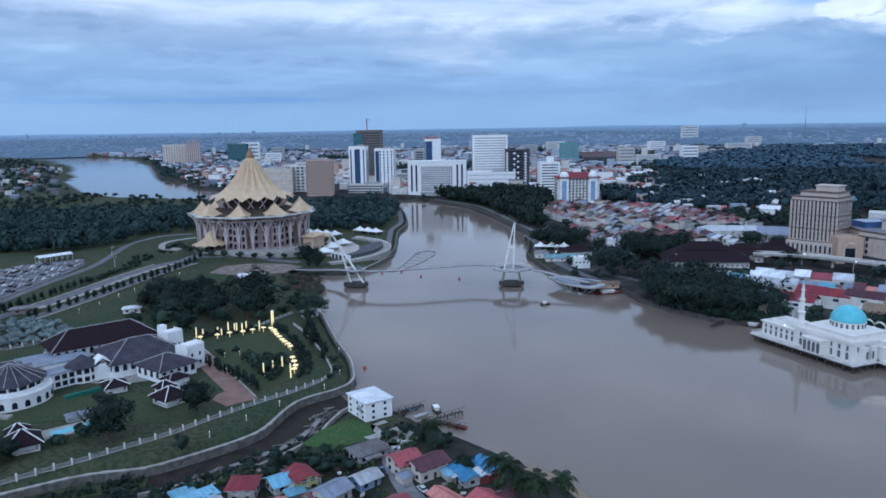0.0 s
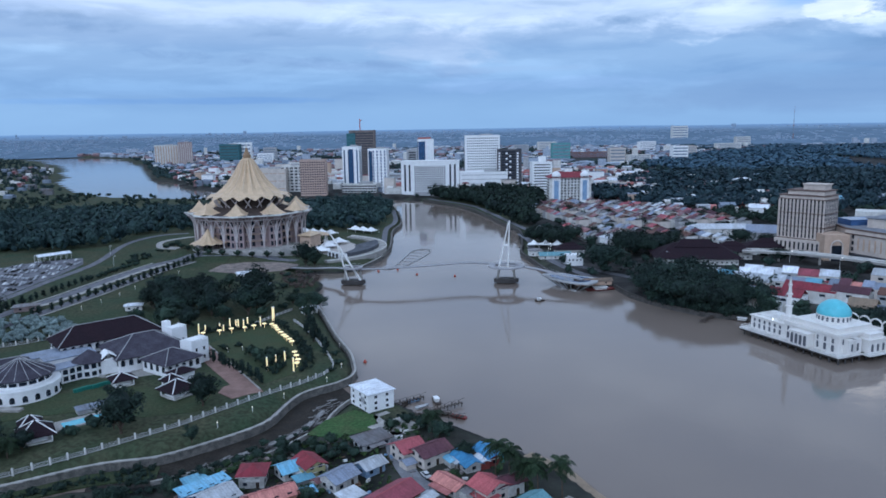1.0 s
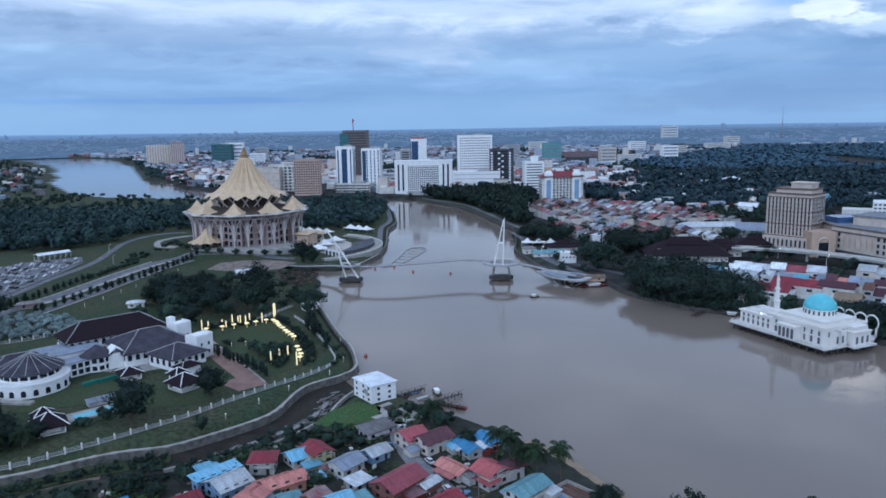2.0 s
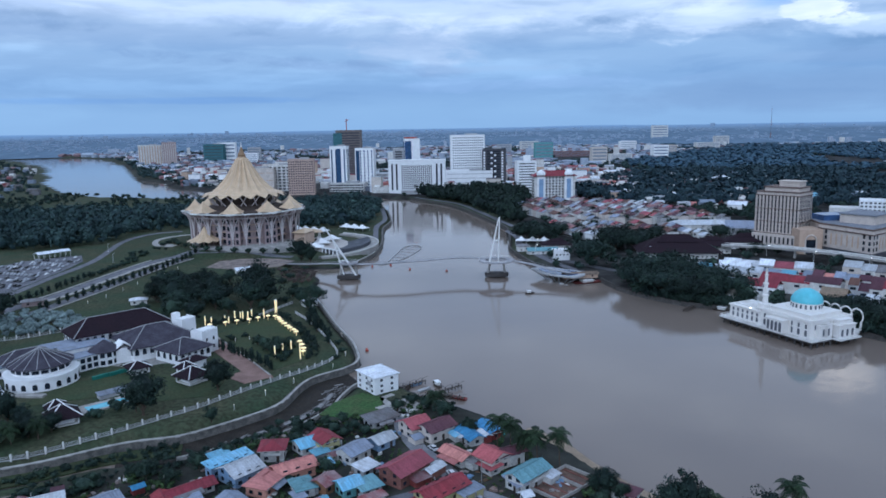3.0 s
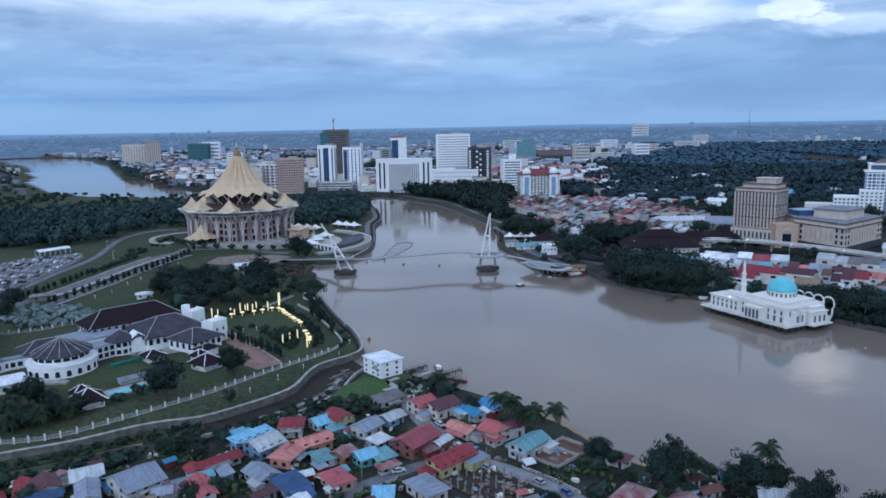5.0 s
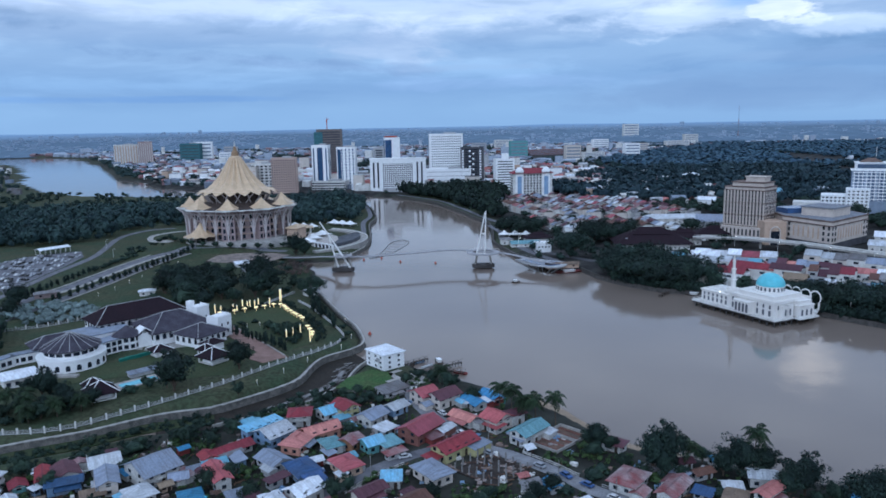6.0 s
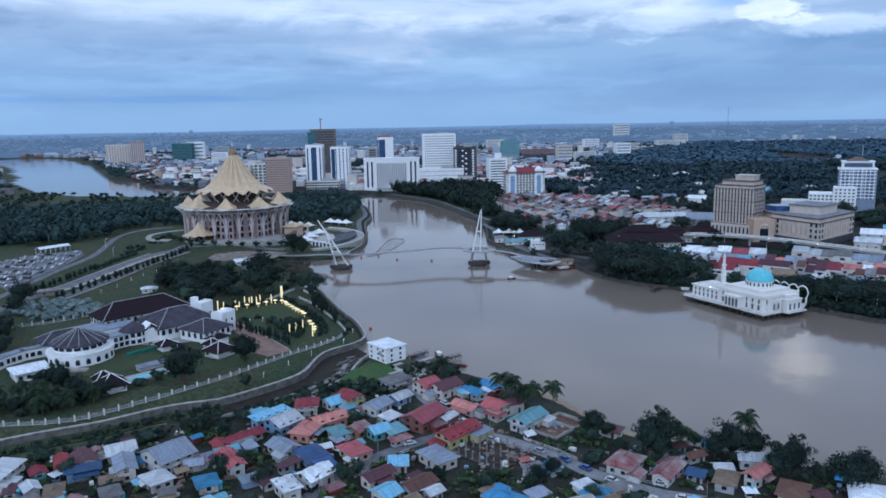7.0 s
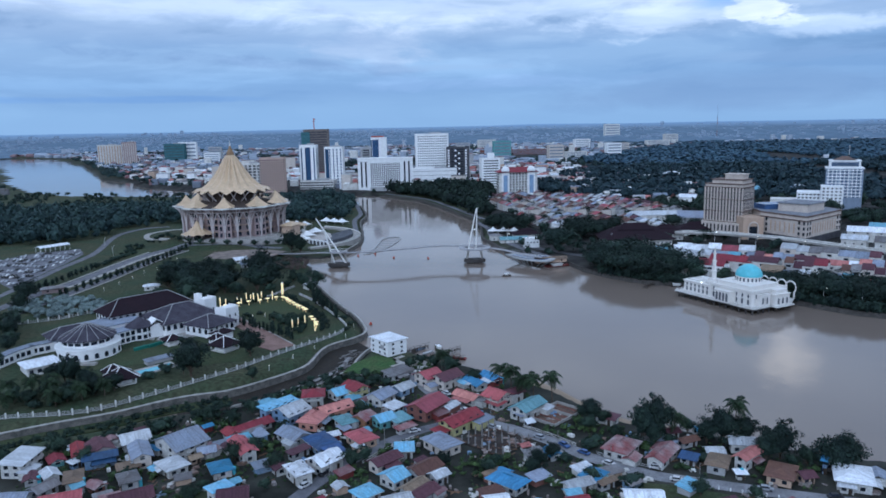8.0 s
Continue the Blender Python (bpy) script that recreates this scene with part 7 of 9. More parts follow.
    part("roof", Shape().lathe(rx, ry, [(12.6, 8.6), (12.6, 9.0), (1.0, 14.6), (0.2, 15.0)], 32), M["grey_shingle"], drum, "round shingled roof")
    for i in range(16):
        a = i * math.pi / 8
        part("roof_rib", Shape().tube([(rx + 12.5 * math.cos(a), ry + 12.5 * math.sin(a), 9.1), (rx + 0.5 * math.cos(a), ry + 0.5 * math.sin(a), 15.0)], 0.13, 4), M["grey_wall"], drum)
    lo, hi = arch_mesh(1.8, 2.5, M["glass"]), pane_mesh(2.6, 1.4, M["glass"])
    for i in range(20):
        a = radians(-180 + 18 * i)
        put("arch_opening", lo, drum, rx + 13.9 * math.cos(a), ry + 13.9 * math.sin(a), 0.9, math.degrees(a) + 90)
        put("window", hi, drum, rx + 11.0 * math.cos(a), ry + 11.0 * math.sin(a), 6.6, math.degrees(a) + 90)
    # turret room with a cone roof and white gable
    tx, ty = -166 - ox, 287.5 - oy
    tur = part("turret_room", Shape().lathe(tx, ty, [(5.6, 0), (5.6, 6.6)], 12), M["white"], ob, "white turret room")
    part("roof", Shape().lathe(tx, ty, [(7.0, 6.3), (7.0, 6.7), (0.3, 11.0)], 12), M["grey_shingle"], tur)
    for i in range(12):
        a = radians(30 * i + 15)
        for z in (0.8, 4.0):
            put("window", pane_mesh(1.9, 1.9, M["glass"]), tur, tx + 5.42 * math.cos(a), ty + 5.42 * math.sin(a), z, math.degrees(a) + 90)
    part("gable_wall", Shape().box(tx + 6.2, ty + 3.4, 0, 7, 7, 6.6, 40).gable(tx + 6.2, ty + 3.4, 6.6, 7, 7, 2.4, 0.1, 0.4, 130), M["white"], ob, "plain white gable")
    # crenellated towers
    for x, y, w, d, h, turn in ((-141, 318, 8, 7.5, 12.2, 58), (-126.5, 304, 9, 8, 10.4, 58)):
        t = part("tower", Shape().box(0, 0, 0, w, d, h), M["white"], ob, "white crenellated tower")
        t.matrix_basis = pose(x - ox, y - oy, 0, 0, 0, turn)
        merlon = Shape().box(0, 0, h, 0.8, 0.5, 0.9).mesh("merlon", M["white"])
        for i in range(6):
            put("merlon", merlon, t, -w / 2 + 0.5 + i * (w - 1) / 5, -d / 2 + 0.2, 0)
        for i in range(1, 5):
            put("merlon", merlon, t, w / 2 - 0.2, -d / 2 + 0.5 + i * (d - 1) / 5, 0, 90)
            put("merlon", merlon, t, -w / 2 + 0.2, -d / 2 + 0.5 + i * (d - 1) / 5, 0, 90)
        for q in (-1, 1):
            for z in (2.0, 5.8):
                put("window", pane_mesh(0.9, 1.5, M["glass"]), t, q * w * 0.22, -d / 2 - 0.02, z)
                put("window", pane_mesh(0.9, 1.5, M["glass"]), t, w / 2 + 0.02, q * d * 0.22, z, 90)
    part("stair_turret", Shape().box(-145.5 - ox, 320 - oy, 0, 3.0, 3.0, 14.6, 58), M["white"], ob)
    part("terrace", Shape().box(-184 - ox, 247 - oy, 0.0, 26, 3, 0.9, -4), M["concrete"], ob, "pale terrace wall")
    return ob


palace()


def shingle_pavilion(x, y, size, turn, eave, rise, label, ribs="white"):
    ob = thing("garden_pavilion", x, y, ground_z(x, y), turn, label, "pavilion", "garden pavilions")
    part("base", Shape().box(0, 0, 0, size * 0.86, size * 0.86, 0.5), M["white_old"], ob)
    part("wall", Shape().box(0, 0, 0.5, size * 0.62, size * 0.62, eave - 0.5), M["white"], ob)
    part("roof", Shape().hip(0, 0, eave, size, size, rise, 0.6, 0.3, ridge=0.6), M["dark_shingle"], ob, "dark shingled tent roof")
    for cap in hip_ribs(size, size, rise, 0.6, eave, 0.6)[1:]:
        part("hip_cap", cap, M["white"], ob, "white hip cap")
    post = Shape().box(0, 0, 0.4, 0.4, 0.4, eave - 0.4).mesh("post", M["white"])
    for a, b in ((-1, -1), (1, -1), (1, 1), (-1, 1)):
        put("post", post, ob, a * size * 0.42, b * size * 0.42, 0)


shingle_pavilion(-118, 262, 10.5, 55, 3.2, 3.6, "dark shingled garden pavilion with white hip caps")
shingle_pavilion(-123.5, 270, 6, 55, 3.8, 2.4, "small dark shingled garden pavilion")
shingle_pavilion(-151, 222, 10.5, 36, 3.0, 4.0, "dark shingled poolside pavilion with white hip caps")
shingle_pavilion(-157, 229, 7.0, 36, 2.8, 3.0, "small dark shingled poolside pavilion")
shingle_pavilion(-146, 274.5, 8.5, 40, 3.0, 2.2, "low dark pavilion with broad white hip caps")


def pool(x, y, turn):
    ob = thing("swimming_pool", x, y, ground_z(x, y) + 0.05, turn, "turquoise swimming pool with a pale paved rim", "pool")
    part("rim", Shape().box(0, 0, -0.3, 19, 9, 0.5), M["concrete"], ob)
    part("water", Shape().box(0.5, -0.6, 0.15, 15, 5, 0.12), M["pool"], ob, "bright turquoise water")
    part("pool_shed", Shape().box(6, 8, 0, 12, 4, 1.6), M["grey_wall"], ob)
    part("shed_roof", Shape().shed(6, 8, 1.6, 12, 4, 0.5), ROOFS["slate"], ob)


M["pool"] = material("pool_water", (0.12, 0.45, 0.55), 0.08, vary=0.1, bump=0.02)
pool(-143, 237.5, 42)


def green_screens(x, y, turn):
    ob = thing("garden_screens", x, y, ground_z(x, y), turn, "row of low green garden screens", "screen")
    for i in range(7):
        part("panel", Shape().box(i * 3.4, 0.4 * (i % 2), 0, 3.2, 1.4, 1.5), M["green_screen"], ob)


M["green_screen"] = material("green_canvas", (0.03, 0.17, 0.13), 0.8, vary=0.2)
green_screens(-160, 266, 46)


def white_canopy(x, y):
    ob = thing("white_canopy", x, y, ground_z(x, y), 40, "large flat white canopy on posts", "canopy")
    part("roof", Shape().box(0, 0, 3.6, 15, 14, 0.3), ROOFS["tin"], ob, "white sheet roof")
    part("wall", Shape().box(0, 0, 0, 13, 12, 3.5), M["white_old"], ob)
    for i in range(4):
        put("window", pane_mesh(1.6, 1.6, M["glass"]), ob, -5 + 3.2 * i, -6.1, 1)


white_canopy(-193, 241)


# ---- fences and garden lamps ----
def fence(points, label, gap=4.3, z_off=0.0, post_h=2.0, solid_to=None):
    pts = smooth_line(points, 1.0)
    dist, marks = 0.0, [pts[0]]
    for a, b in zip(pts, pts[1:]):
        dist += (b - a).length
        if dist >= gap:
            marks.append(b)
            dist = 0.0
    ob = thing("fence", 0, 0, 0, 0, label, "fence", "park fences")
    post = Shape().box(0, 0, -0.4, 0.48, 0.48, post_h + 0.4).box(0, 0, post_h, 0.62, 0.62, 0.25, 0, 0.5).mesh("post", M["white_old"])
    panel = Shape().box(0, 0, 0.0, 1, 0.2, 0.28).box(0, 0, 1.35, 1, 0.1, 0.1).box(0, 0, 0.75, 1, 0.07, 0.08)
    for i in range(12):
        panel.box(-0.46 + i / 12.9, 0, 0.28, 0.016, 0.08, 1.08)
    panel = panel.mesh("panel", M["grey_wall"])
    for a, b in zip(marks, marks[1:]):
        za, zb = ground_z(a.x, a.y) + z_off, ground_z(b.x, b.y) + z_off
        put("post", post, ob, a.x, a.y, za)
        d = b - a
        put("panel", panel, ob, (a.x + b.x) / 2, (a.y + b.y) / 2, (za + zb) / 2, math.degrees(math.atan2(d.y, d.x)), (d.length - 0.5, 1, 1))


fence([(-210, 183), (-184, 190), (-162, 191.5), (-149, 195.5), (-139, 203.5), (-128, 212.5), (-117, 222.5), (-106, 233), (-96, 247), (-84, 264.5), (-73, 279), (-66, 291)], "white post-and-rail park fence with stout posts")
fence([(-66, 291), (-64, 301), (-67, 312), (-76, 333), (-88, 357), (-99, 374)], "white railing curving along the riverside lawn", 3.2, 0, 1.3)
fence([(-252, 318), (-229, 328), (-214, 340), (-198, 350), (-176, 352)], "white post-and-rail fence behind the palace", 4.3, 0, 2.0)
fence([(-120, 360), (-112, 380), (-104, 398)], "white railing by the river path", 3.2, 0, 1.2)


def garden_lamp(x, y, s=1.0):
    ob = thing("garden_lamp", x, y, ground_z(x, y), 0, "lit garden lamp with a wide glowing umbrella shade", "lamp", "garden lamps")
    part("post", Shape().tube([(0, 0, 0), (0, 0, 2.6 * s)], 0.16, 6), M["lamp_post_lit"], ob, "glowing post")
    part("shade", Shape().lathe(0, 0, [(1.5 * s, 2.4 * s), (1.1 * s, 2.75 * s), (0.2 * s, 3.0 * s)], 10), M["lamp_warm"], ob, "warm glowing shade")


def light_column(x, y, h, w=0.55):
    ob = thing("light_column", x, y, ground_z(x, y), 0, "tall glowing light column standing on the lawn's edge", "lamp", "light columns")
    part("base", Shape().box(0, 0, 0, w * 1.4, w * 1.4, 0.4), M["concrete"], ob)
    part("column", Shape().box(0, 0, 0.4, w, w, h), M["lamp_warm"], ob, "warm glowing column")
    part("cap", Shape().box(0, 0, h + 0.4, w * 1.2, w * 1.2, 0.25, 0, 0.6), M["white"], ob)


M["lamp_post_lit"] = lamp_material("lit_post", (1.0, 0.74, 0.32), 0.5)
M["lamp_globe"] = lamp_material("lit_globe", (1.0, 0.88, 0.66), 0.9)
for x, y in ((-137, 343), (-130, 347), (-125, 350.5), (-119, 353), (-115, 356), (-110.5, 359.5), (-106.5, 359), (-104, 356), (-102.5, 352.5), (-100.5, 348.5), (-98, 344.5), (-95.5, 340), (-93.5, 337), (-91, 333.5),
             (-89, 330), (-84, 314), (-82, 309), (-80, 303.5), (-79.5, 299)):
    garden_lamp(x, y, 0.92)
for x, y, h in ((-141, 348, 5), (-138, 349, 4), (-130, 353, 3), (-127.5, 356, 5.5), (-123.5, 357, 5), (-121, 358, 4.5), (-119, 358.5, 5.5), (-113, 361, 5), (-126, 361, 3.5), (-133, 356, 3)):
    light_column(x, y, h, 0.5)
light_column(-108, 368, 8.5, 1.1)
for x, y, h in ((-91, 293, 5.5), (-89, 300, 4.5), (-86, 304, 5), (-79.5, 293, 6)):
    light_column(x, y, h, 0.5)
for x, y in ((-92, 232), (-84, 247), (-76, 262), (-63, 282), (-60, 300), (-66, 330), (-150, 312), (-116, 317), (-110, 320), (-225, 392), (-221, 407), (-219, 426), (-217, 443), (-213, 458), (-211, 475), (-209, 494)):
    ob = thing("path_light", x, y, ground_z(x, y), 0, "small lit path light on a short post", "lamp", "path lights")
    part("post", Shape().tube([(0, 0, 0), (0, 0, 2.0)], 0.08, 5), M["steel_white"], ob)
    part("globe", Shape().lathe(0, 0, [(0.08, 2.0), (0.2, 2.15), (0.08, 2.3)], 8), M["lamp_globe"], ob, "glowing globe")


def street_lamp(x, y, h, lit=True):
    ob = thing("street_lamp", x, y, ground_z(x, y), 0, "slim pale street lamp beside the road", "street lamp", "street lamps")
    part("pole", Shape().tube([(0, 0, 0), (0, 0, h), (1.2, 0, h + 0.3)], 0.12, 5, 0.06), M["steel_white"], ob)
    part("head", Shape().box(1.4, 0, h + 0.15, 0.9, 0.35, 0.2), M["lamp_white"] if lit else M["white"], ob)


for x, y in ((-268, 520), (-290, 560)):
    street_lamp(x, y, 7, False)
for x, y in ((195, 338), (207, 322), (221, 308), (234, 300), (58, 560), (62, 590), (282, 480), (300, 452), (258, 510), (318, 430), (236, 540)):
    street_lamp(x, y, 8)


# ---- the village ----
M["blue_wall"] = material("faded_blue_boards", (0.17, 0.27, 0.42), 0.85, vary=0.25, second=(0.26, 0.33, 0.42))
M["yellow_wall"] = material("yellow_wall", (0.46, 0.43, 0.22), 0.85, vary=0.2)
M["salmon_wall"] = material("salmon_wall", (0.55, 0.28, 0.21), 0.85, vary=0.2)
M["orange_wall"] = material("orange_brown_boards", (0.27, 0.14, 0.075), 0.85, vary=0.25)
M["teal_wall"] = material("teal_wall", (0.16, 0.36, 0.36), 0.85, vary=0.25)
M["brick_wall"] = material("red_brick_wall", (0.22, 0.10, 0.08), 0.9, vary=0.25)
M["rust_wall"] = material("dark_red_boards", (0.22, 0.05, 0.045), 0.85, vary=0.3)
M["skin"] = material("rusted_sheet", (0.20, 0.13, 0.10), 0.8, vary=0.4, second=(0.30, 0.28, 0.27))
COLOR_WORD = {"red": "red", "rust": "rust-streaked", "salmon": "salmon", "pink": "faded pink", "maroon": "maroon", "blue": "bright blue", "navy": "deep blue", "sky": "light blue", "teal": "teal",
              "slate": "blue-grey", "grey": "grey", "pale": "pale zinc", "tin": "white sheet", "tan": "tan", "brown": "brown"}
WALL_WORD = {"white_old": "weathered white", "grey_wall": "grey", "cream": "cream", "tan": "tan", "blue_wall": "faded blue", "yellow_wall": "yellow", "salmon_wall": "salmon", "orange_wall": "orange-brown",
             "teal_wall": "teal", "brick_wall": "brick", "rust_wall": "dark red", "white": "white"}
# weathered white, its colour lowered for the shade under the eaves
M["village_white"] = material("shade_toned_old_white", (0.60, 0.595, 0.57), 0.85, vary=0.25, second=(0.42, 0.41, 0.385))
hrng = random.Random(11)
FOOTPRINTS = []
SHARED = {}


def shared(key, make):
    if key not in SHARED:
        SHARED[key] = make()
    return SHARED[key]


def window_unit():
    return shared("village_window", lambda: Shape().box(0, 0, 0, 1.3, 0.16, 1.1).mesh("window", M["glass"]))


def sheet_roof(style, w, d, z, rise):
    sh = Shape()
    if style == "hip":
        return sh.hip(0, 0, z, w, d, rise, 0.8, 0.14)
    if style == "shed":
        return sh.shed(0, 0, z, w, d, rise * 0.8, 0.8, 0.14)
    return sh.gable(0, 0, z, w, d, rise, 0.8, 0.14)


def house(x, y, w, d, turn, h, roof, wall, style):
    z = ground_z(x, y) - 0.1
    storeys = 2 if h > 4 else 1
    h *= 0.9
    FOOTPRINTS.append((x, y, w / 2, d / 2, math.cos(radians(turn)), math.sin(radians(turn))))
    over = 0.8
    w, d = w - 2 * over, d - 2 * over
    rise = d * (0.21 if style != "shed" else 0.13)
    kind = "two-storey" if storeys == 2 else "single-storey"
    ob = thing("village_house", x, y, z, turn, f"{kind} {WALL_WORD[wall]} village house with {COLOR_WORD[roof]} {'hipped' if style == 'hip' else 'metal'} roof", "house", "village houses")
    wm = M["village_white"] if wall == "white_old" else M[wall]
    body = Shape().box(0, 0, 0, w * 0.98, d * 0.96, h)
    if style in ("gable", "cross"):
        g = d * 0.48
        for s in (-1, 1):
            body.add([(s * w * 0.49, -g, h), (s * w * 0.49, g, h), (s * w * 0.49, 0, h + rise * 0.88), (s * w * 0.47, -g, h), (s * w * 0.47, g, h), (s * w * 0.47, 0, h + rise * 0.88)],
                     [(0, 1, 2), (5, 4, 3), (0, 3, 4, 1), (1, 4, 5, 2), (2, 5, 3, 0)])
    part("wall", body, wm, ob)
    r = part("roof", sheet_roof(style, w, d, h, rise), ROOFS[roof], ob, f"{COLOR_WORD[roof]} sheet roof")
    if style == "cross":
        part("cross_roof", Shape().gable(w * 0.16, -d * 0.32, h - 0.1, d * 0.75, d * 0.6, rise * 0.85, 0.5, 0.16, 90), ROOFS[roof], ob)
        part("cross_wall", Shape().box(w * 0.16, -d * 0.36, 0, d * 0.55, d * 0.68, h), wm, ob)
    # windows floor by floor, and a door
    me = window_unit()
    for f in range(storeys):
        n = max(2, int(w / 3.2))
        for side in (-1, 1):
            for i in range(n):
                if f == 0 and side == -1 and i == n // 2:
                    continue
                put("window", me, ob, -w * 0.49 + (i + 0.5) * w * 0.98 / n, side * d * 0.48, 1.0 + 2.3 * f)
            for q in (-0.22, 0.22) if d > 6 else (0.0,):
                put("window", me, ob, side * w * 0.49, q * d, 1.0 + 2.3 * f, 90)
    n = max(2, int(w / 3.2))
    part("door", Shape().box(-w * 0.49 + (n // 2 + 0.5) * w * 0.98 / n, -d * 0.48, 0.1, 1.0, 0.2, 2.05), M["wood_dark"], ob)
    part("ridge_cap", Shape().box(0, 0, h + rise + 0.1, (w + 0.9) if style != "hip" else max(0.6, w - d), 0.4, 0.12), ROOFS[roof], ob) if style != "shed" else None
    part("eave_board", Shape().box(0, -d / 2 - 0.74, h - 0.34, w + 1.3, 0.08, 0.2) if style == "hip" else Shape().box(w / 2 + 0.7, 0, h - 0.2, 0.06, d * 0.8, 0.2), M["village_white"], ob)
    # verandah lean-to
    if hrng.random() < 0.45 and w > 8:
        s = hrng.choice([-1, 1])
        vw, vd = w * hrng.uniform(0.4, 0.8), hrng.uniform(1.8, 2.8)
        vr = hrng.choice([roof, roof, "grey", "pale", "slate", "rust"])
        v = part("lean_to_roof", Shape().shed(0, 0, 0, vw, vd, 0.7, 0.2, 0.1), ROOFS[vr], ob, "sheet lean-to roof")
        v.matrix_basis = pose(hrng.uniform(-0.15, 0.15) * w, s * (d * 0.48 + vd / 2), 2.1, 0, 0, 0 if s < 0 else 180)
        post = shared("lean_post", lambda: Shape().box(0, 0, -2.1, 0.14, 0.14, 2.2).mesh("post", M["wood_dark"]))
        for q in (-0.45, 0.45):
            put("post", post, v, q * vw, -vd * 0.45, 0)
    # annexes under roofs of their own
    for k in range(hrng.choice([0, 1, 1]) if w > 7.5 else 0):
        aw, ad, ah = w * hrng.uniform(0.35, 0.55), d * hrng.uniform(0.4, 0.6), hrng.uniform(2.0, 2.7)
        ax, ay = hrng.choice([-1, 1]) * w * hrng.uniform(0.3, 0.5), hrng.choice([-1, 1, -1]) * (d * 0.45 + ad * 0.45)
        an = part("annex", Shape().box(0, 0, 0, aw, ad, ah), wm, ob)
        an.matrix_basis = pose(ax, ay, 0)
        part("annex_roof", Shape().shed(0, 0, ah, aw, ad, 0.5, 0.4, 0.1) if hrng.random() < 0.5 else Shape().gable(0, 0, ah, aw, ad, ad * 0.2, 0.4, 0.1), ROOFS[hrng.choice([roof, "grey", "pale", "slate", "rust", "sky", "maroon", "tin"])], an)
    if hrng.random() < 0.35:
        part("water_tank", Shape().lathe(w * 0.36, d * 0.62, [(0.6, 0), (0.6, 2.6), (0.65, 2.65), (0.2, 2.9)], 10), M["pool"] if hrng.random() < 0.4 else M["grey_wall"], ob, "round water tank")
    if storeys == 2 and hrng.random() < 0.5:
        part("balcony", Shape().box(w * 0.1, -d * 0.45 - 0.6, 2.5, w * 0.6, 1.2, 0.15).box(w * 0.1, -d * 0.45 - 1.15, 2.65, w * 0.6, 0.08, 0.8), wm, ob, "narrow balcony")
    return ob


house(-154.2, 147.2, 13.7, 8.3, 86, 5.0, "tin", "white_old", "shed")
house(-145.3, 150.4, 6.5, 5.4, -54, 2.4, "red", "teal_wall", "gable")
house(-140.3, 155.1, 12.0, 4.6, -63, 3.2, "red", "white_old", "gable")
house(-134.0, 156.9, 10.8, 7.9, -56, 3.4, "maroon", "white_old", "gable")
house(-130.5, 148.3, 10.9, 5.2, 23, 3.6, "navy", "blue_wall", "shed")
house(-137.9, 147.4, 4.5, 3.7, 55, 2.6, "tin", "blue_wall", "shed")
house(-124.7, 162.5, 9.9, 9.7, 30, 3.6, "tin", "grey_wall", "gable")
house(-118.2, 149.4, 13.0, 6.9, -64, 4.8, "slate", "cream", "gable")
house(-107.1, 155.5, 13.0, 15.0, 48, 5.2, "slate", "white_old", "gable")
house(-105.8, 141.6, 9.9, 8.1, -48, 3.4, "tin", "white_old", "hip")
house(-100.6, 147.4, 4.6, 4.4, 38, 2.6, "tan", "tan", "gable")
house(-97.9, 151.7, 6.3, 6.2, 18, 3.0, "slate", "grey_wall", "gable")
house(-90.3, 138.8, 8.8, 7.2, -65, 3.0, "blue", "white_old", "hip")
house(-86.7, 122.7, 7.2, 5.9, 42, 4.8, "sky", "white_old", "hip")
house(-84.2, 128.4, 4.6, 4.1, 43, 3.2, "sky", "blue_wall", "gable")
house(-82.3, 120.4, 9.2, 8.4, 11, 3.6, "maroon", "white_old", "gable")
house(-141.8, 139.1, 7.4, 5.2, -51, 3.0, "tin", "white_old", "gable")
house(-133.6, 136.2, 9.6, 6.0, -68, 3.0, "tan", "white_old", "hip")
house(-124.8, 130.8, 5.8, 4.7, -35, 2.8, "rust", "brick_wall", "gable")
house(-130.9, 121.7, 11.5, 8.2, 20, 3.6, "pink", "white_old", "gable")
house(-139.8, 130.4, 7.9, 6.4, 59, 3.0, "grey", "grey_wall", "gable")
house(-144.7, 123.7, 8.5, 7.5, -1, 3.4, "slate", "grey_wall", "gable")
house(-147.0, 138.2, 6.5, 5.1, -70, 2.4, "maroon", "grey_wall", "gable")
house(-116.5, 133.9, 8.3, 6.3, -61, 3.2, "grey", "grey_wall", "hip")
house(-111.1, 121.2, 12.2, 8.3, 27, 3.8, "maroon", "cream", "gable")
house(-87.3, 170.3, 15.4, 6.8, 43, 3.0, "red", "white_old", "gable")
house(-93.0, 165.1, 6.8, 5.6, -55, 3.0, "red", "white_old", "gable")
house(-86.0, 151.1, 14.6, 6.2, -59, 4.4, "pink", "white_old", "gable")
house(-80.4, 185.9, 15.4, 5.8, 46, 4.4, "sky", "blue_wall", "shed")
house(-75.0, 180.2, 11.5, 11.0, 50, 4.4, "pale", "blue_wall", "gable")
house(-68.4, 194.9, 9.1, 9.4, 5, 4.8, "red", "white_old", "hip")
house(-58.2, 200.4, 10.2, 8.6, 40, 3.4, "sky", "white_old", "gable")
house(-52.7, 201.1, 10.2, 7.9, -51, 4.8, "red", "yellow_wall", "gable")
house(-65.6, 173.7, 12.3, 8.7, 69, 3.8, "salmon", "salmon_wall", "hip")
house(-59.2, 181.5, 13.6, 8.5, 36, 4.2, "salmon", "salmon_wall", "gable")
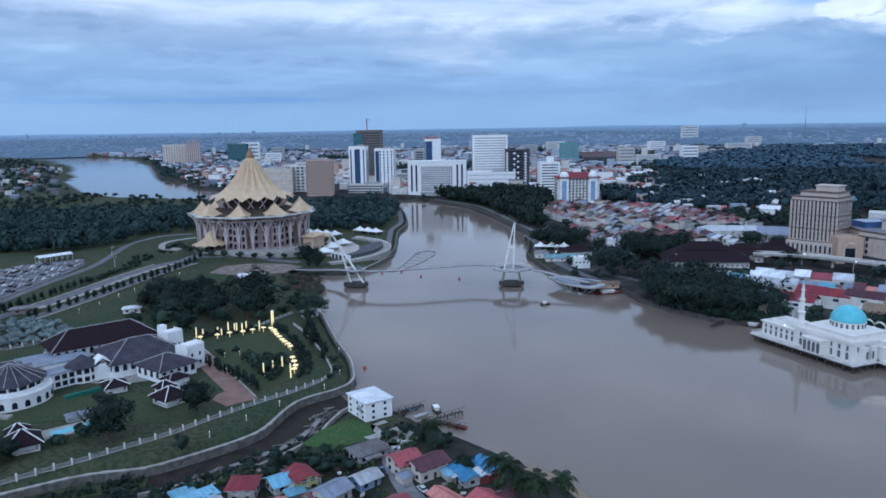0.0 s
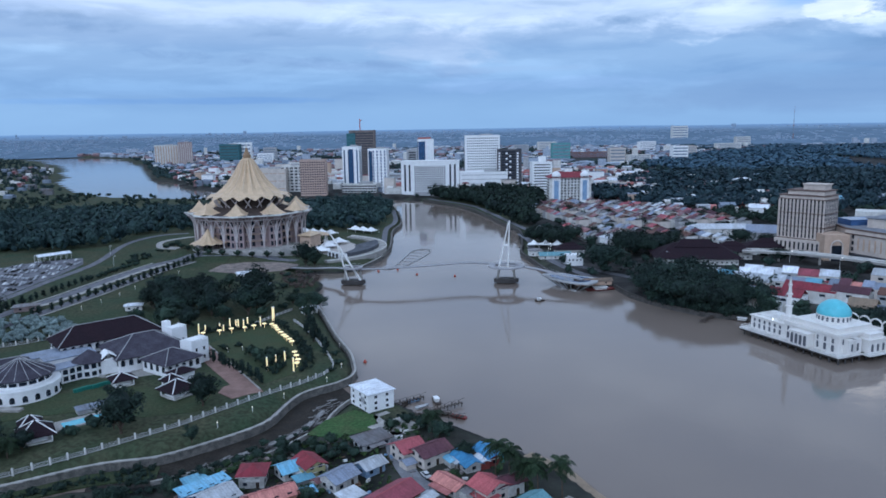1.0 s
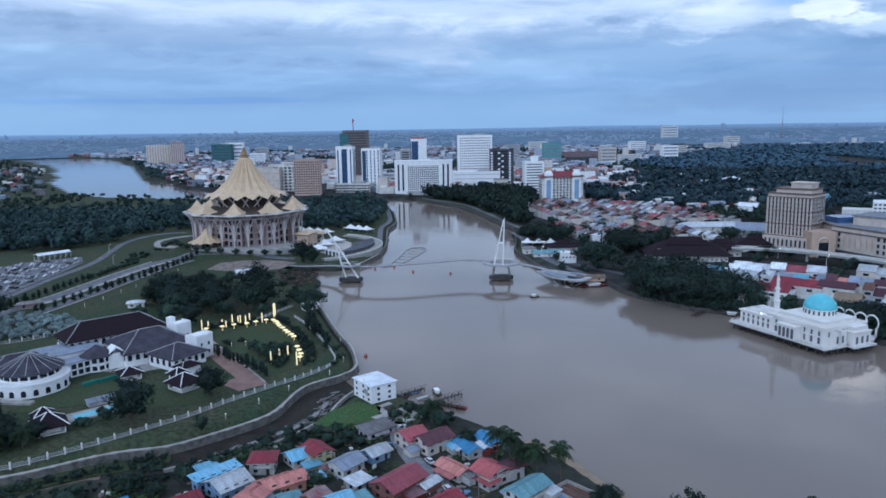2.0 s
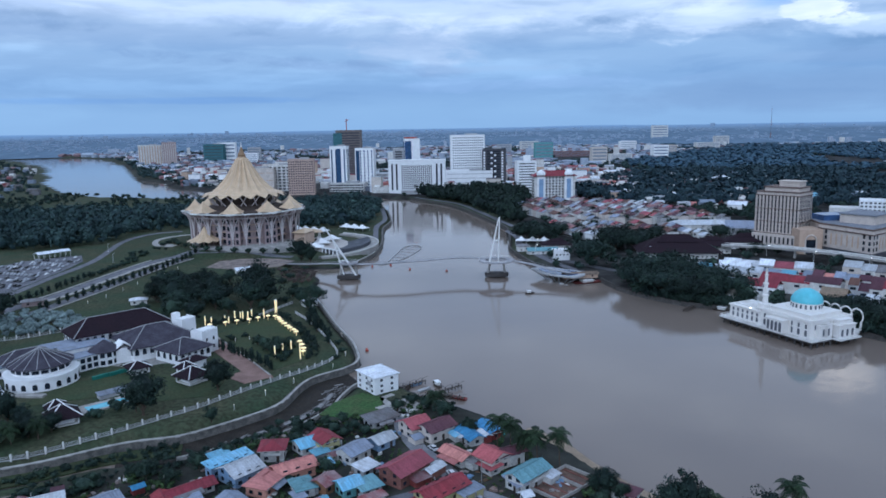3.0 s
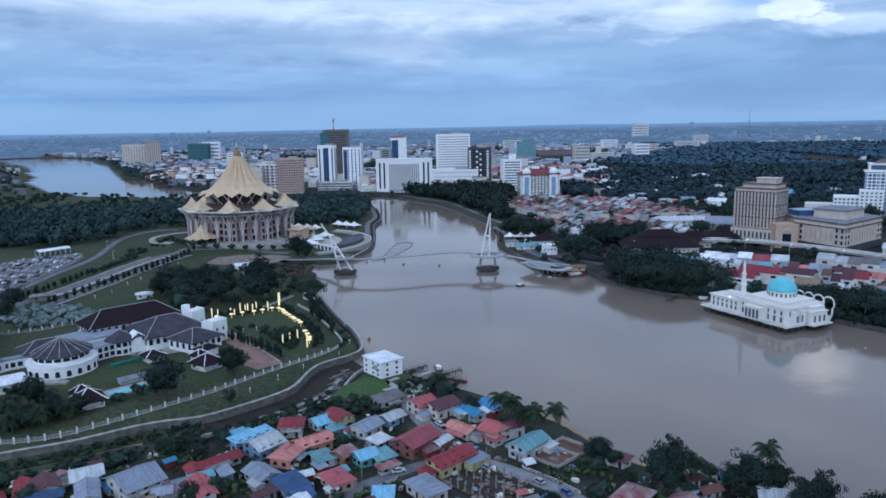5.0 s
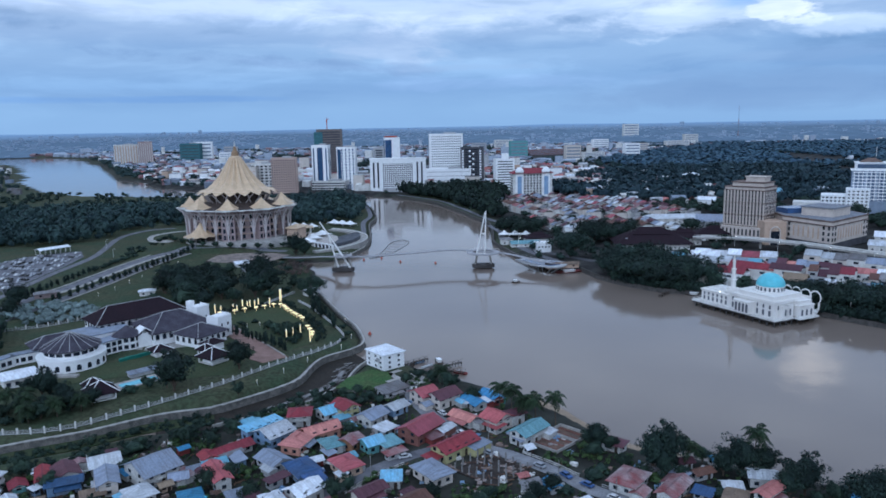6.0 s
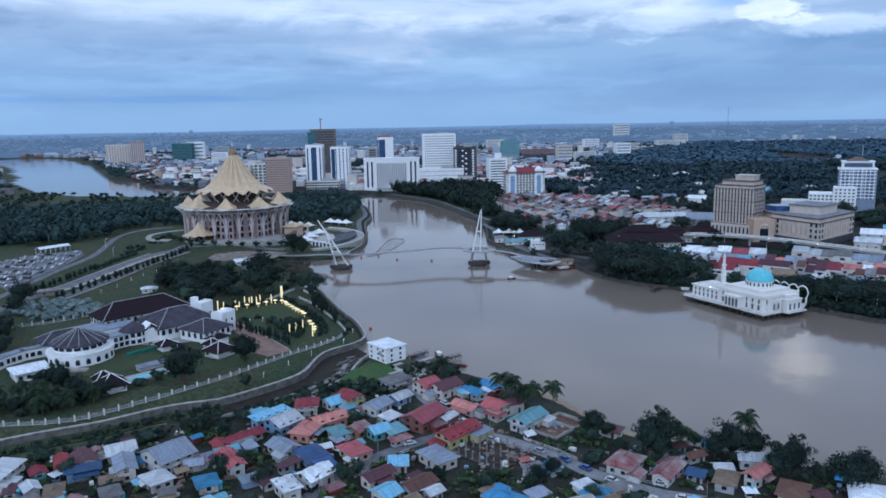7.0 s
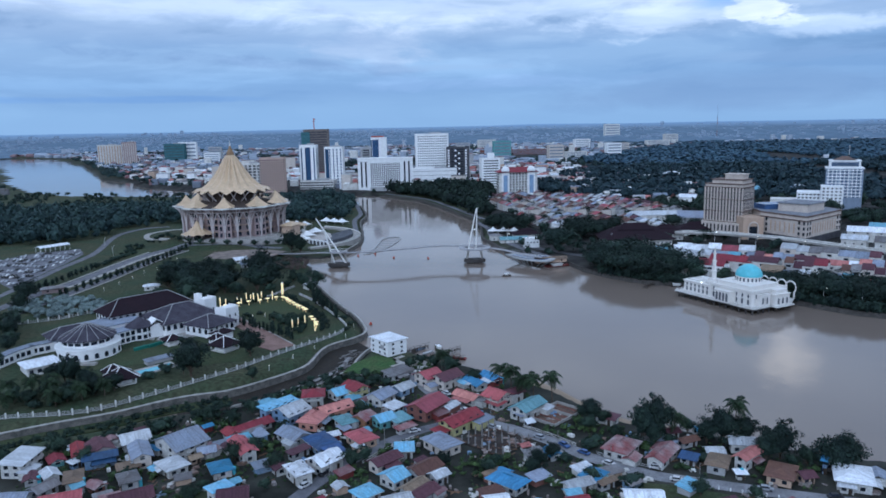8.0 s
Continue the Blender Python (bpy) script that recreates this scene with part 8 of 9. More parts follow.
house(-54.4, 171.7, 9.2, 6.9, -61, 3.2, "teal", "white_old", "hip")
house(-47.9, 173.2, 7.4, 7.3, 56, 3.6, "rust", "orange_wall", "gable")
house(-40.9, 171.0, 7.6, 7.7, 35, 3.8, "sky", "teal_wall", "gable")
house(38.2, 166.0, 8.4, 6.0, -40, 2.8, "maroon", "white_old", "shed")
house(-42.4, 193.6, 10.5, 8.8, 52, 3.9, "slate", "white_old", "gable")
house(-34.2, 202.2, 9.0, 7.4, 46, 3.4, "pale", "blue_wall", "gable")
house(-37.2, 183.0, 7.4, 6.4, 48, 3.0, "pale", "grey_wall", "shed")
house(-35.3, 170.8, 7.7, 7.6, 35, 3.2, "teal", "grey_wall", "shed")
house(-47.9, 156.2, 10.8, 8.1, -55, 3.6, "pink", "tan", "hip")
house(-71.3, 161.3, 11.3, 8.2, -46, 3.2, "slate", "grey_wall", "gable")
house(-61.0, 154.4, 13.1, 9.0, -57, 3.2, "navy", "blue_wall", "hip")
house(-56.0, 146.5, 6.5, 7.4, 33, 3.0, "navy", "grey_wall", "shed")
house(-58.1, 139.2, 10.5, 8.7, 47, 4.4, "tin", "white_old", "gable")
house(-65.4, 132.7, 10.2, 6.5, -58, 4.4, "pale", "white_old", "hip")
house(-67.7, 148.6, 8.3, 4.1, 47, 2.8, "maroon", "grey_wall", "shed")
house(-72.2, 137.6, 5.7, 4.8, -57, 3.0, "maroon", "white_old", "gable")
house(-33.1, 164.7, 8.1, 4.1, 35, 2.4, "rust", "grey_wall", "shed")
house(-25.0, 180.0, 15.4, 10.6, 52, 5.0, "pink", "brick_wall", "gable")
house(-13.9, 166.3, 16.7, 8.8, 44, 4.4, "red", "yellow_wall", "gable")
house(-20.4, 160.4, 7.2, 5.5, 45, 2.6, "red", "cream", "shed")
house(-21.2, 149.5, 12.6, 8.8, -54, 3.8, "slate", "cream", "hip")
house(-33.5, 146.8, 6.8, 7.9, 1, 3.4, "sky", "white_old", "hip")
house(-39.6, 138.1, 10.9, 6.3, 42, 3.8, "maroon", "cream", "gable")
house(-27.5, 131.4, 10.9, 7.4, 42, 3.8, "brown", "grey_wall", "gable")
house(-23.3, 126.7, 6.1, 5.2, 38, 3.8, "tin", "grey_wall", "gable")
house(-36.6, 127.3, 7.3, 8.2, 44, 3.8, "sky", "white_old", "gable")
house(-44.4, 118.6, 7.9, 7.3, 38, 3.4, "sky", "white_old", "hip")
house(-30.9, 120.9, 9.8, 4.9, 49, 3.6, "tan", "grey_wall", "gable")
house(-28.1, 117.3, 9.7, 5.9, 47, 3.4, "maroon", "grey_wall", "gable")
house(-35.5, 112.6, 8.3, 7.4, 21, 3.6, "pale", "white_old", "gable")
house(-23.6, 212.0, 9.6, 10.3, 38, 4.8, "pink", "cream", "gable")
house(-16.2, 209.6, 12.4, 9.5, 42, 4.8, "maroon", "cream", "gable")
house(-36.1, 220.9, 12.4, 8.3, 41, 3.2, "grey", "grey_wall", "shed")
house(-4.8, 206.0, 11.4, 6.8, -59, 3.0, "blue", "white_old", "gable")
house(2.2, 210.5, 11.2, 7.0, -64, 3.2, "blue", "rust_wall", "gable")
house(-9.2, 190.5, 11.6, 6.8, -47, 3.4, "salmon", "white_old", "gable")
house(1.9, 186.6, 9.3, 10.0, -49, 4.8, "pink", "cream", "gable")
house(-0.8, 185.0, 12.0, 5.8, -50, 2.6, "pink", "white_old", "shed")
house(7.0, 188.9, 10.8, 6.6, 31, 4.8, "maroon", "white_old", "gable")
house(11.5, 175.3, 14.3, 8.3, 46, 4.8, "teal", "white_old", "gable")
house(7.7, 172.6, 8.6, 4.3, -63, 2.8, "slate", "grey_wall", "shed")
house(10.0, 164.9, 3.8, 4.3, 25, 2.8, "tin", "white_old", "gable")
house(5.7, 147.0, 3.8, 3.5, 21, 2.2, "salmon", "white_old", "gable")
house(13.5, 140.3, 6.6, 5.4, -69, 2.6, "blue", "grey_wall", "gable")
house(-3.2, 122.2, 11.7, 8.0, -45, 3.2, "blue", "white_old", "hip")
house(22.3, 123.0, 8.0, 6.7, 46, 3.4, "blue", "white_old", "hip")
house(16.5, 118.1, 9.4, 5.6, 24, 3.4, "pale", "white_old", "gable")
house(25.0, 119.4, 6.9, 3.7, 31, 3.0, "tan", "grey_wall", "gable")
house(14.4, 109.1, 6.7, 4.7, 11, 3.2, "red", "cream", "gable")
house(13.9, 113.6, 5.0, 4.3, 10, 3.2, "sky", "white_old", "gable")
house(-8.0, 110.8, 7.4, 6.2, 9, 3.4, "tin", "grey_wall", "gable")
house(36.1, 141.2, 12.6, 9.2, 50, 3.6, "rust", "white_old", "hip")
house(47.2, 134.8, 14.2, 6.6, 49, 3.6, "rust", "white_old", "gable")
house(32.4, 108.0, 11.2, 9.1, -8, 3.8, "tin", "white_old", "cross")
house(55.9, 151.8, 6.3, 4.9, 11, 3.0, "maroon", "white_old", "gable")
house(66.9, 153.0, 6.1, 5.0, 12, 2.8, "blue", "white_old", "gable")
house(59.0, 144.9, 7.6, 4.7, 21, 2.8, "brown", "grey_wall", "gable")
house(62.1, 128.3, 10.1, 6.9, 59, 3.4, "tan", "grey_wall", "hip")
house(63.8, 135.1, 6.2, 5.7, -5, 3.4, "pale", "white_old", "gable")
house(72.1, 129.5, 11.7, 5.0, 36, 4.8, "salmon", "white_old", "gable")
house(74.8, 139.8, 8.7, 6.9, -16, 4.0, "pale", "white_old", "gable")
house(66.1, 121.6, 3.9, 3.6, -5, 2.4, "tin", "white_old", "shed")
house(77.7, 120.2, 11.4, 8.4, 55, 3.2, "brown", "tan", "hip")
house(83.7, 117.9, 5.3, 5.4, 10, 3.0, "maroon", "tan", "gable")
house(92.9, 123.2, 2.7, 5.3, -38, 5.0, "blue", "blue_wall", "shed")
house(96.6, 115.5, 13.0, 10.8, 63, 3.8, "tin", "white_old", "hip")
house(92.1, 111.0, 5.0, 4.2, -28, 2.6, "pale", "white_old", "shed")
house(55.0, 133.0, 6.1, 5.5, -36, 2.4, "navy", "grey_wall", "shed")


def white_house():
    ob = thing("white_house", -40.8, 257.6, 2.9, -52, "plain white two-storey box house with a low pale roof", "house")
    part("wall", Shape().box(0, 0, 0, 13.5, 11, 7.2), M["white"], ob)
    part("roof", Shape().hip(0, 0, 7.2, 13.5, 11, 1.0, 0.6, 0.25), ROOFS["tin"], ob, "pale sheet roof")
    me = shared("small_pane", lambda: Shape().box(0, 0, 0, 1.1, 0.16, 1.0).mesh("window", M["glass"]))
    for z in (0.8, 2.9, 5.2):
        for x in (-4.6, 0.5, 4.4):
            put("window", me, ob, x, -5.5, z)
        for y in (-2.4, 2.5):
            put("window", me, ob, -6.75, y, z, 90)
            put("window", me, ob, 6.75, y, z, 90)
    part("balcony_recess", Shape().box(2.5, -5.4, 2.6, 2.6, 0.5, 2.4), M["grey_wall"], ob)
    part("balcony", Shape().box(2.5, -6.0, 2.5, 2.8, 1.2, 0.2).box(2.5, -6.5, 2.7, 2.8, 0.1, 0.9), M["white"], ob)


white_house()


def jetty(x, y, turn, n):
    ob = thing("jetty", x, y, 1.2, turn, "rickety dark timber jetty on stilts", "jetty", "jetties")
    plank = shared("jetty_plank", lambda: Shape().box(0, 0, 0, 1.0, 2.4, 0.12).mesh("plank", M["wood_dark"]))
    pile = shared("jetty_pile", lambda: Shape().tube([(0, 0, -3), (0, 0, 0.9)], 0.14, 5).mesh("stilt", M["wood_dark"]))
    for i in range(0, n, 3):
        put("plank", plank, ob, 0.55 * i, 0, 0)
        if i % 2 == 0:
            put("stilt", pile, ob, 0.55 * i, 1.1, 0)
            put("stilt", pile, ob, 0.55 * i, -1.1, 0)
            rail = shared("jetty_rail", lambda: Shape().tube([(0, 0, 0), (2.9, 0.2, 0.5)], 0.07, 4).mesh("rail", M["wood_dark"]))
            put("rail", rail, ob, 0.55 * i, 1.1, 0.6)


jetty(-33, 262, 38, 26)
jetty(-26, 250, 36, 44)
jetty(-20, 256, -25, 30)
jetty(-103, 428, -20, 24)
jetty(132, 393, -130, 30)


def boat(x, y, turn, ln, hull, label, cabin=True, z=0.0):
    ob = thing("boat", x, y, z, turn, label, "boat", "boats")
    pts, n = [], 8
    for k in range(n + 1):
        t = k / n
        w = 0.17 * ln * (1 - max(0, (t - 0.55) / 0.45) ** 2) * (0.85 + 0.15 * min(1, t * 4))
        lift = 0.05 * ln * max(0, t - 0.6) ** 2 * 5
        px = (t - 0.5) * ln
        pts += [(px, -w, 0.75 + lift), (px, -w * 0.6, -0.3), (px, w * 0.6, -0.3), (px, w, 0.75 + lift), (px, w * 0.85, 0.55 + lift), (px, -w * 0.85, 0.55 + lift)]
    faces = [(6 * k + i, 6 * k + (i + 1) % 6, 6 * k + 6 + (i + 1) % 6, 6 * k + 6 + i) for k in range(n) for i in range(6)]
    part("hull", Shape().add(pts, [(5, 4, 3, 2, 1, 0)] + faces), hull, ob)
    if cabin:
        part("cabin", Shape().box(-ln * 0.08, 0, 0.5, ln * 0.34, ln * 0.2, 1.4), M["white_old"], ob)
        part("cabin_roof", Shape().box(-ln * 0.08, 0, 1.9, ln * 0.44, ln * 0.26, 0.12), M["white"], ob)


boat(-22, 262, 40, 6, M["grey_wall"], "grey open river boat by the jetty", False)
boat(-14, 255, -20, 7, M["wood_dark"], "dark open river boat by the jetty", False)
boat(-29, 264, 70, 6, M["wood_dark"], "dark open river boat by the jetty", False)
boat(-17, 268, 110, 8, M["wood_dark"], "dark wooden river boat with a cabin")
boat(-8, 252, 150, 7, M["rust_wall"], "dark red open river boat", False)
boat(-26, 268, 30, 6, M["blue_wall"], "blue open river boat", False)
boat(40, 435, 10, 6, M["wood_dark"], "dark wooden river boat under way")
boat(84, 466, 12, 22, M["rust_wall"], "long dark red river barge by the quay")
boat(58, 577, 80, 9, M["white_old"], "white ferry boat at the landing")
boat(146, 385, -40, 12, M["wood_dark"], "dark moored river boat with a roof")
boat(-92, 398, 60, 7, M["wood_dark"], "dark moored river boat", False)


def buoy(x, y):
    ob = thing("buoy", x, y, 0, 0, "red floating river buoy", "buoy", "buoys")
    part("float", Shape().lathe(0, 0, [(0.3, -0.3), (0.9, 0.1), (0.8, 0.7), (0.2, 1.6)], 10), M["red_paint"], ob)


for bx, by in ((-72, 533), (-58, 539), (-52, 317), (-42, 520), (-14, 512)):
    buoy(bx, by)


M["burnt_earth"] = material("ashy_earth", (0.050, 0.040, 0.034), 0.95, vary=0.4)
M["stained_concrete"] = material("stained_concrete", (0.30, 0.29, 0.28), 0.9, vary=0.4, second=(0.14, 0.13, 0.125))
M["raw_timber"] = material("brown_timber", (0.17, 0.095, 0.06), 0.9, vary=0.35, per_object=0.5)
M["brown_earth"] = material("brown_earth", (0.17, 0.105, 0.075), 0.95, vary=0.35, second=(0.11, 0.075, 0.06))


def building_site(x, y, turn, w, d):
    """Bare columns and rubble of a house under way."""
    ob = thing("building_site", x, y, ground_z(x, y), turn, "unfinished house of bare concrete columns amid rubble", "building site")
    part("slab", Shape().box(0, 0, 0, w, d, 0.35), M["burnt_earth"], ob, "dark ashy floor slab")
    g = random.Random(5)
    col = shared("site_column", lambda: Shape().box(0, 0, 0.3, 0.35, 0.35, 3.4).mesh("column", M["stained_concrete"]))
    for i in range(7):
        for j in range(5):
            c = put("column", col, ob, -w / 2 + 0.6 + i * (w - 1.2) / 6, -d / 2 + 0.6 + j * (d - 1.2) / 4, 0, 0, (1, 1, g.uniform(0.35, 0.95)))
    plank = shared("rubble_plank", lambda: Shape().box(0, 0, 0, 3.2, 0.3, 0.12).mesh("plank", M["raw_timber"]))
    sheet = shared("rubble_sheet", lambda: Shape().box(0, 0, 0, 1.8, 1.2, 0.08).mesh("sheet", M["skin"]))
    for i in range(64):
        put("plank" if i % 3 else "sheet", plank if i % 3 else sheet, ob, g.uniform(-w, w) * 0.5, g.uniform(-d * 0.9, d * 0.5), 0.36 + g.uniform(0, 0.5), g.uniform(0, 180), (g.uniform(0.4, 1.2),) * 3)


building_site(-3, 154, -43, 18, 16)


def foundation(x, y, turn, w, d):
    ob = thing("bare_foundation", x, y, ground_z(x, y), turn, "low brick foundation walls round bare brown earth", "foundation")
    part("earth", Shape().box(0, 0, -0.2, w, d, 0.4), M["brown_earth"], ob, "bare brown earth")
    for sx, sy, bx, by in ((0, -1, w, 0.3), (0, 1, w, 0.3), (-1, 0, 0.3, d), (1, 0, 0.3, d), (0.2, 0, 0.3, d)):
        part("low_wall", Shape().box(sx * w / 2, sy * d / 2, 0.2, bx, by, 1.0), M["concrete"], ob)
    for i in range(5):
        part("beam", Shape().box(-w * 0.4 + i * w * 0.2, 0, 0.2, 0.2, d * 0.9, 0.4), M["brick_wall"], ob)


foundation(21.7, 174.4, 43, 18.5, 12)
FOOTPRINTS.append((21.7, 174.4, 9.2, 6.0, math.cos(radians(43)), math.sin(radians(43))))
ob = solid("sand_beach", strip([(15, 218), (25.5, 206), (32.5, 190.5), (45, 170.5), (60, 162)], 5, 0.0, 0.6, 3, z=1.3), M["sand"], "bare sandy river beach", "beach", kind="structure")


def car(x, y, turn, paint, z=None, near=True):
    """A small parked car."""
    z = ground_z(x, y) + 0.14 if z is None else z
    key = ("car_" if near else "far_car_") + paint
    if key in SHARED:
        return copy_thing(SHARED[key], pose(x, y, z, 0, 0, turn))
    ob = thing("car", x, y, z, turn, f"small {paint} parked car on the road", "car", "parked cars")
    color = {"white": (0.58, 0.58, 0.58), "silver": (0.30, 0.31, 0.33), "black": (0.02, 0.02, 0.022), "red": (0.35, 0.03, 0.03), "blue": (0.05, 0.10, 0.25)}[paint]
    pm = M.get("car_" + paint) or material("car_paint_" + paint, color, 0.3, vary=0.05, bump=0)
    M["car_" + paint] = pm
    pts = []
    prof = [(-2.15, 0.35), (-2.15, 0.85), (-1.3, 0.95), (1.1, 0.92), (2.1, 0.72), (2.15, 0.35)]
    for yy in (-0.84, 0.84):
        pts += [(px, yy, pz) for px, pz in prof]
    part("body", Shape().add(pts, [(5, 4, 3, 2, 1, 0), tuple(range(6, 12))] + [(i, (i + 1) % 6, 6 + (i + 1) % 6, 6 + i) for i in range(6)]), pm, ob)
    if near:
        part("cabin", Shape().box(-0.3, 0, 0.9, 2.5, 1.5, 0.5, 0, 0.82), M["glass"], ob, "dark glass cabin")
    if near:
        part("roof", Shape().box(-0.3, 0, 1.38, 1.95, 1.26, 0.07), pm, ob)
    else:
        part("roof", Shape().box(-0.3, 0, 0.9, 2.4, 1.5, 0.5, 0, 0.82), pm, ob)
    wheel = shared("car_wheel", lambda: Shape().tube([(0, -0.1, 0), (0, 0.1, 0)], 0.32, 10).mesh("wheel", M["dark_wall"]))
    for a in (-1.35, 1.35):
        for b in (-0.78, 0.78) if near else ():
            put("wheel", wheel, ob, a, b, 0.32)
    SHARED[key] = ob
    return ob


PAINTS = ["white", "silver", "black", "white", "red", "silver", "blue", "white"]
for k, (x, y, t) in enumerate(((43.5, 130, -14), (55, 136, 70), (-58, 135, 50), (-63, 128, 50), (-119, 118, 100), (-3, 165, 130), (19, 148, -60), (-17, 199, 122), (-30, 164, 20), (-44, 156, 45), (87, 108, 0), (30, 133.5, -42), (-24, 207, 122), (12, 155, 131), (24, 142, 130), (47, 121.5, -25), (-11, 181, 118), (70, 114, -20), (-128, 316, -50))):
    car(x, y, t, PAINTS[k % 8])
for row in range(16):
    for i in range(22):
        bx = -346 + 2.75 * i
        by = 404 + 8.4 * row + (2.6 if row % 2 else 0.0) - 0.10 * (bx + 315)
        if inside(CAR_PARK, np.array([bx - 2.5, bx + 2.5]), np.array([by, by])).all() and hrng.random() < 0.66 and math.hypot(bx + 320, by - 531) > 14:
            car(bx + hrng.uniform(-0.2, 0.2), by + hrng.uniform(-0.5, 0.5), 90 + hrng.uniform(-4, 4) + hrng.choice([0, 180]), hrng.choice(["white", "silver", "silver", "black", "silver", "black", "silver"]), near=False)


def open_shed(x, y, turn, w, d):
    ob = thing("open_shed", x, y, ground_z(x, y), turn, "long open car park shed with a pale roof", "shed")
    part("roof", Shape().gable(0, 0, 4.2, w, d, 1.2, 0.4, 0.2), ROOFS["tin"], ob)
    for i in range(7):
        for s in (-1, 1):
            part("post", Shape().box(-w / 2 + i * w / 6, s * d * 0.45, 0, 0.3, 0.3, 4.2), M["white_old"], ob)


open_shed(-320, 531, 52, 24, 8)


def small_building(name, x, y, w, d, h, turn, roof, wall, label, style="hip"):
    ob = thing(name, x, y, ground_z(x, y) - 0.1, turn, label, "building", "small buildings")
    part("wall", Shape().box(0, 0, 0, w, d, h), M[wall], ob)
    part("roof", sheet_roof(style, w, d, h, d * 0.25), ROOFS[roof], ob)
    n = max(2, min(3, int(w / 6)))
    me = window_unit()
    for f in range(max(1, int(h / 3))):
        for i in range(n):
            put("window", me, ob, -w / 2 + (i + 0.5) * w / n, -d / 2, 1.0 + 3 * f)
        put("window", me, ob, w / 2, 0, 1.0 + 3 * f, 90)
    return ob


small_building("gate_house", -256, 391, 13, 5, 3.0, 27, "grey", "pink_wall", "low pinkish gate house by the park road")
small_building("guard_hut", -196, 395, 9, 5, 3.0, 20, "tin", "white_old", "small white hut under the trees")
small_building("site_office", -148, 470, 14, 6, 3.2, 10, "slate", "grey_wall", "blue-grey site office cabin", "gable")
small_building("site_office", -138, 452, 12, 6, 3.0, -10, "slate", "grey_wall", "blue-grey site office cabin", "gable")
small_building("store_shed", -160, 488, 10, 6, 3.0, 30, "tin", "white_old", "white site store shed", "gable")
small_building("boat_house", -94, 392, 8, 5, 3.0, 40, "pale", "white_old", "white riverside boat house", "gable")

# yards: shrubs and small trees between the houses
HOUSES = [(o.location.x, o.location.y) for o in bpy.data.objects if o.name.startswith("village_house")]
YARD = [(-150, 165), (-100, 190), (-70, 212), (-50, 226), (-30, 240), (0, 212), (24, 180), (45, 158), (75, 140), (110, 118), (120, 96), (-150, 96)]
LANES = smooth_line([(104, 101), (62, 116.7), (33.5, 132.2), (19.3, 148), (3, 164.8), (-6.3, 172), (-16, 191), (-28, 217)], 3) + smooth_line([(-6, 172), (-24.7, 167.5), (-36.5, 159.2), (-45.7, 150), (-52.4, 141.6), (-64.6, 121.4)], 3)
px, py, g = scatter(YARD, 6.2, 41, 2)
for x, y in zip(px, py):
    near = min(math.hypot(x - hx, y - hy) for hx, hy in HOUSES)
    lane = min(math.hypot(x - p.x, y - p.y) for p in LANES)
    if near > 6.6 and lane > 4.5 and math.hypot(x + 3, y - 154) > 13 and g.random() < 0.16:
        plant("shrub" if near < 8.5 else "broad_tree", float(x), float(y), float(g.uniform(0.6, 1.3)) if near < 8.5 else float(g.uniform(0.3, 0.5)))

# sampans and planks left in the creek mud
for x, y, t in ((-62, 244, 75), (-66, 234, 60), (-60, 254, 80), (-78, 220, 40), (-70, 229, 50)):
    boat(x, y, t, 7, M["stained_concrete"], "old grey sampan lying in the creek mud", False, 0.25)


# ---- the bazaar and the town ----
trng = random.Random(23)
TOWN_ROOFS = ["red", "pink", "rust", "brown", "grey", "pale", "tin", "slate", "maroon", "rust", "grey", "brown", "pale", "maroon"]


QUARTER_ROOFS = ["pink", "rust", "brown", "grey", "pale", "slate", "maroon", "grey", "brown", "maroon", "rust", "slate"]


def shophouse(x, y, w, d, h, turn, roof, wall, windows=True):
    ob = thing("shophouse", x, y, ground_z(x, y) - 0.2, turn, f"narrow {WALL_WORD[wall]} shophouse with {COLOR_WORD[roof]} pitched roof", "shophouse", "bazaar shophouses")
    g = Shape().box(0, 0, 0, w, d, h)
    part("wall", g, M[wall], ob)
    part("roof", Shape().gable(0, 0, h, w - 0.4, d, d * 0.24, 0.25, 0.2), ROOFS[roof], ob)
    if windows:
        me = shared("shop_window", lambda: Shape().box(0, 0, 0, 3.0, 0.2, 1.5).mesh("window", M["glass"]))
        for i in (0,):
            put("window", me, ob, i * w, -d / 2, h - 2.8)
        if trng.random() < 0.4:
            part("awning", Shape().shed(0, -d / 2 - 0.9, 2.9, w, 1.8, 0.6, 0.1, 0.1), ROOFS[trng.choice(TOWN_ROOFS)], ob)


def shop_row(x, y, turn, n, w, d, h, roofs, walls=("white_old", "cream", "white_old", "grey_wall"), windows=True, gaps=0.05):
    c, s = math.cos(radians(turn)), math.sin(radians(turn))
    at = 0.0
    roof = trng.choice(roofs)
    for i in range(n):
        ww = w * trng.uniform(0.8, 1.25)
        if trng.random() < 0.75:
            roof = trng.choice(roofs)
        if trng.random() > gaps:
            px, py = x + c * (at + ww / 2), y + s * (at + ww / 2)
            if not any(math.hypot(px - cx, py - cy) < r for cx, cy, r in CLEAR) and river_distance(np.array([px]), np.array([py]))[0] > 10:
                shophouse(px, py, ww, d * trng.uniform(0.9, 1.1), h * trng.uniform(0.85, 1.25), turn, roof, trng.choice(walls), windows)
        at += ww


# rows parallel to the bank, behind the mosque
shop_row(148, 418, -43, 4, 8, 13, 8, ["slate", "grey", "pale"])
shop_row(166, 401, -40, 1, 16, 14, 8.5, ["red"], ("white",))
shop_row(178, 391, -40, 1, 24, 13, 8, ["maroon"], ("white",))
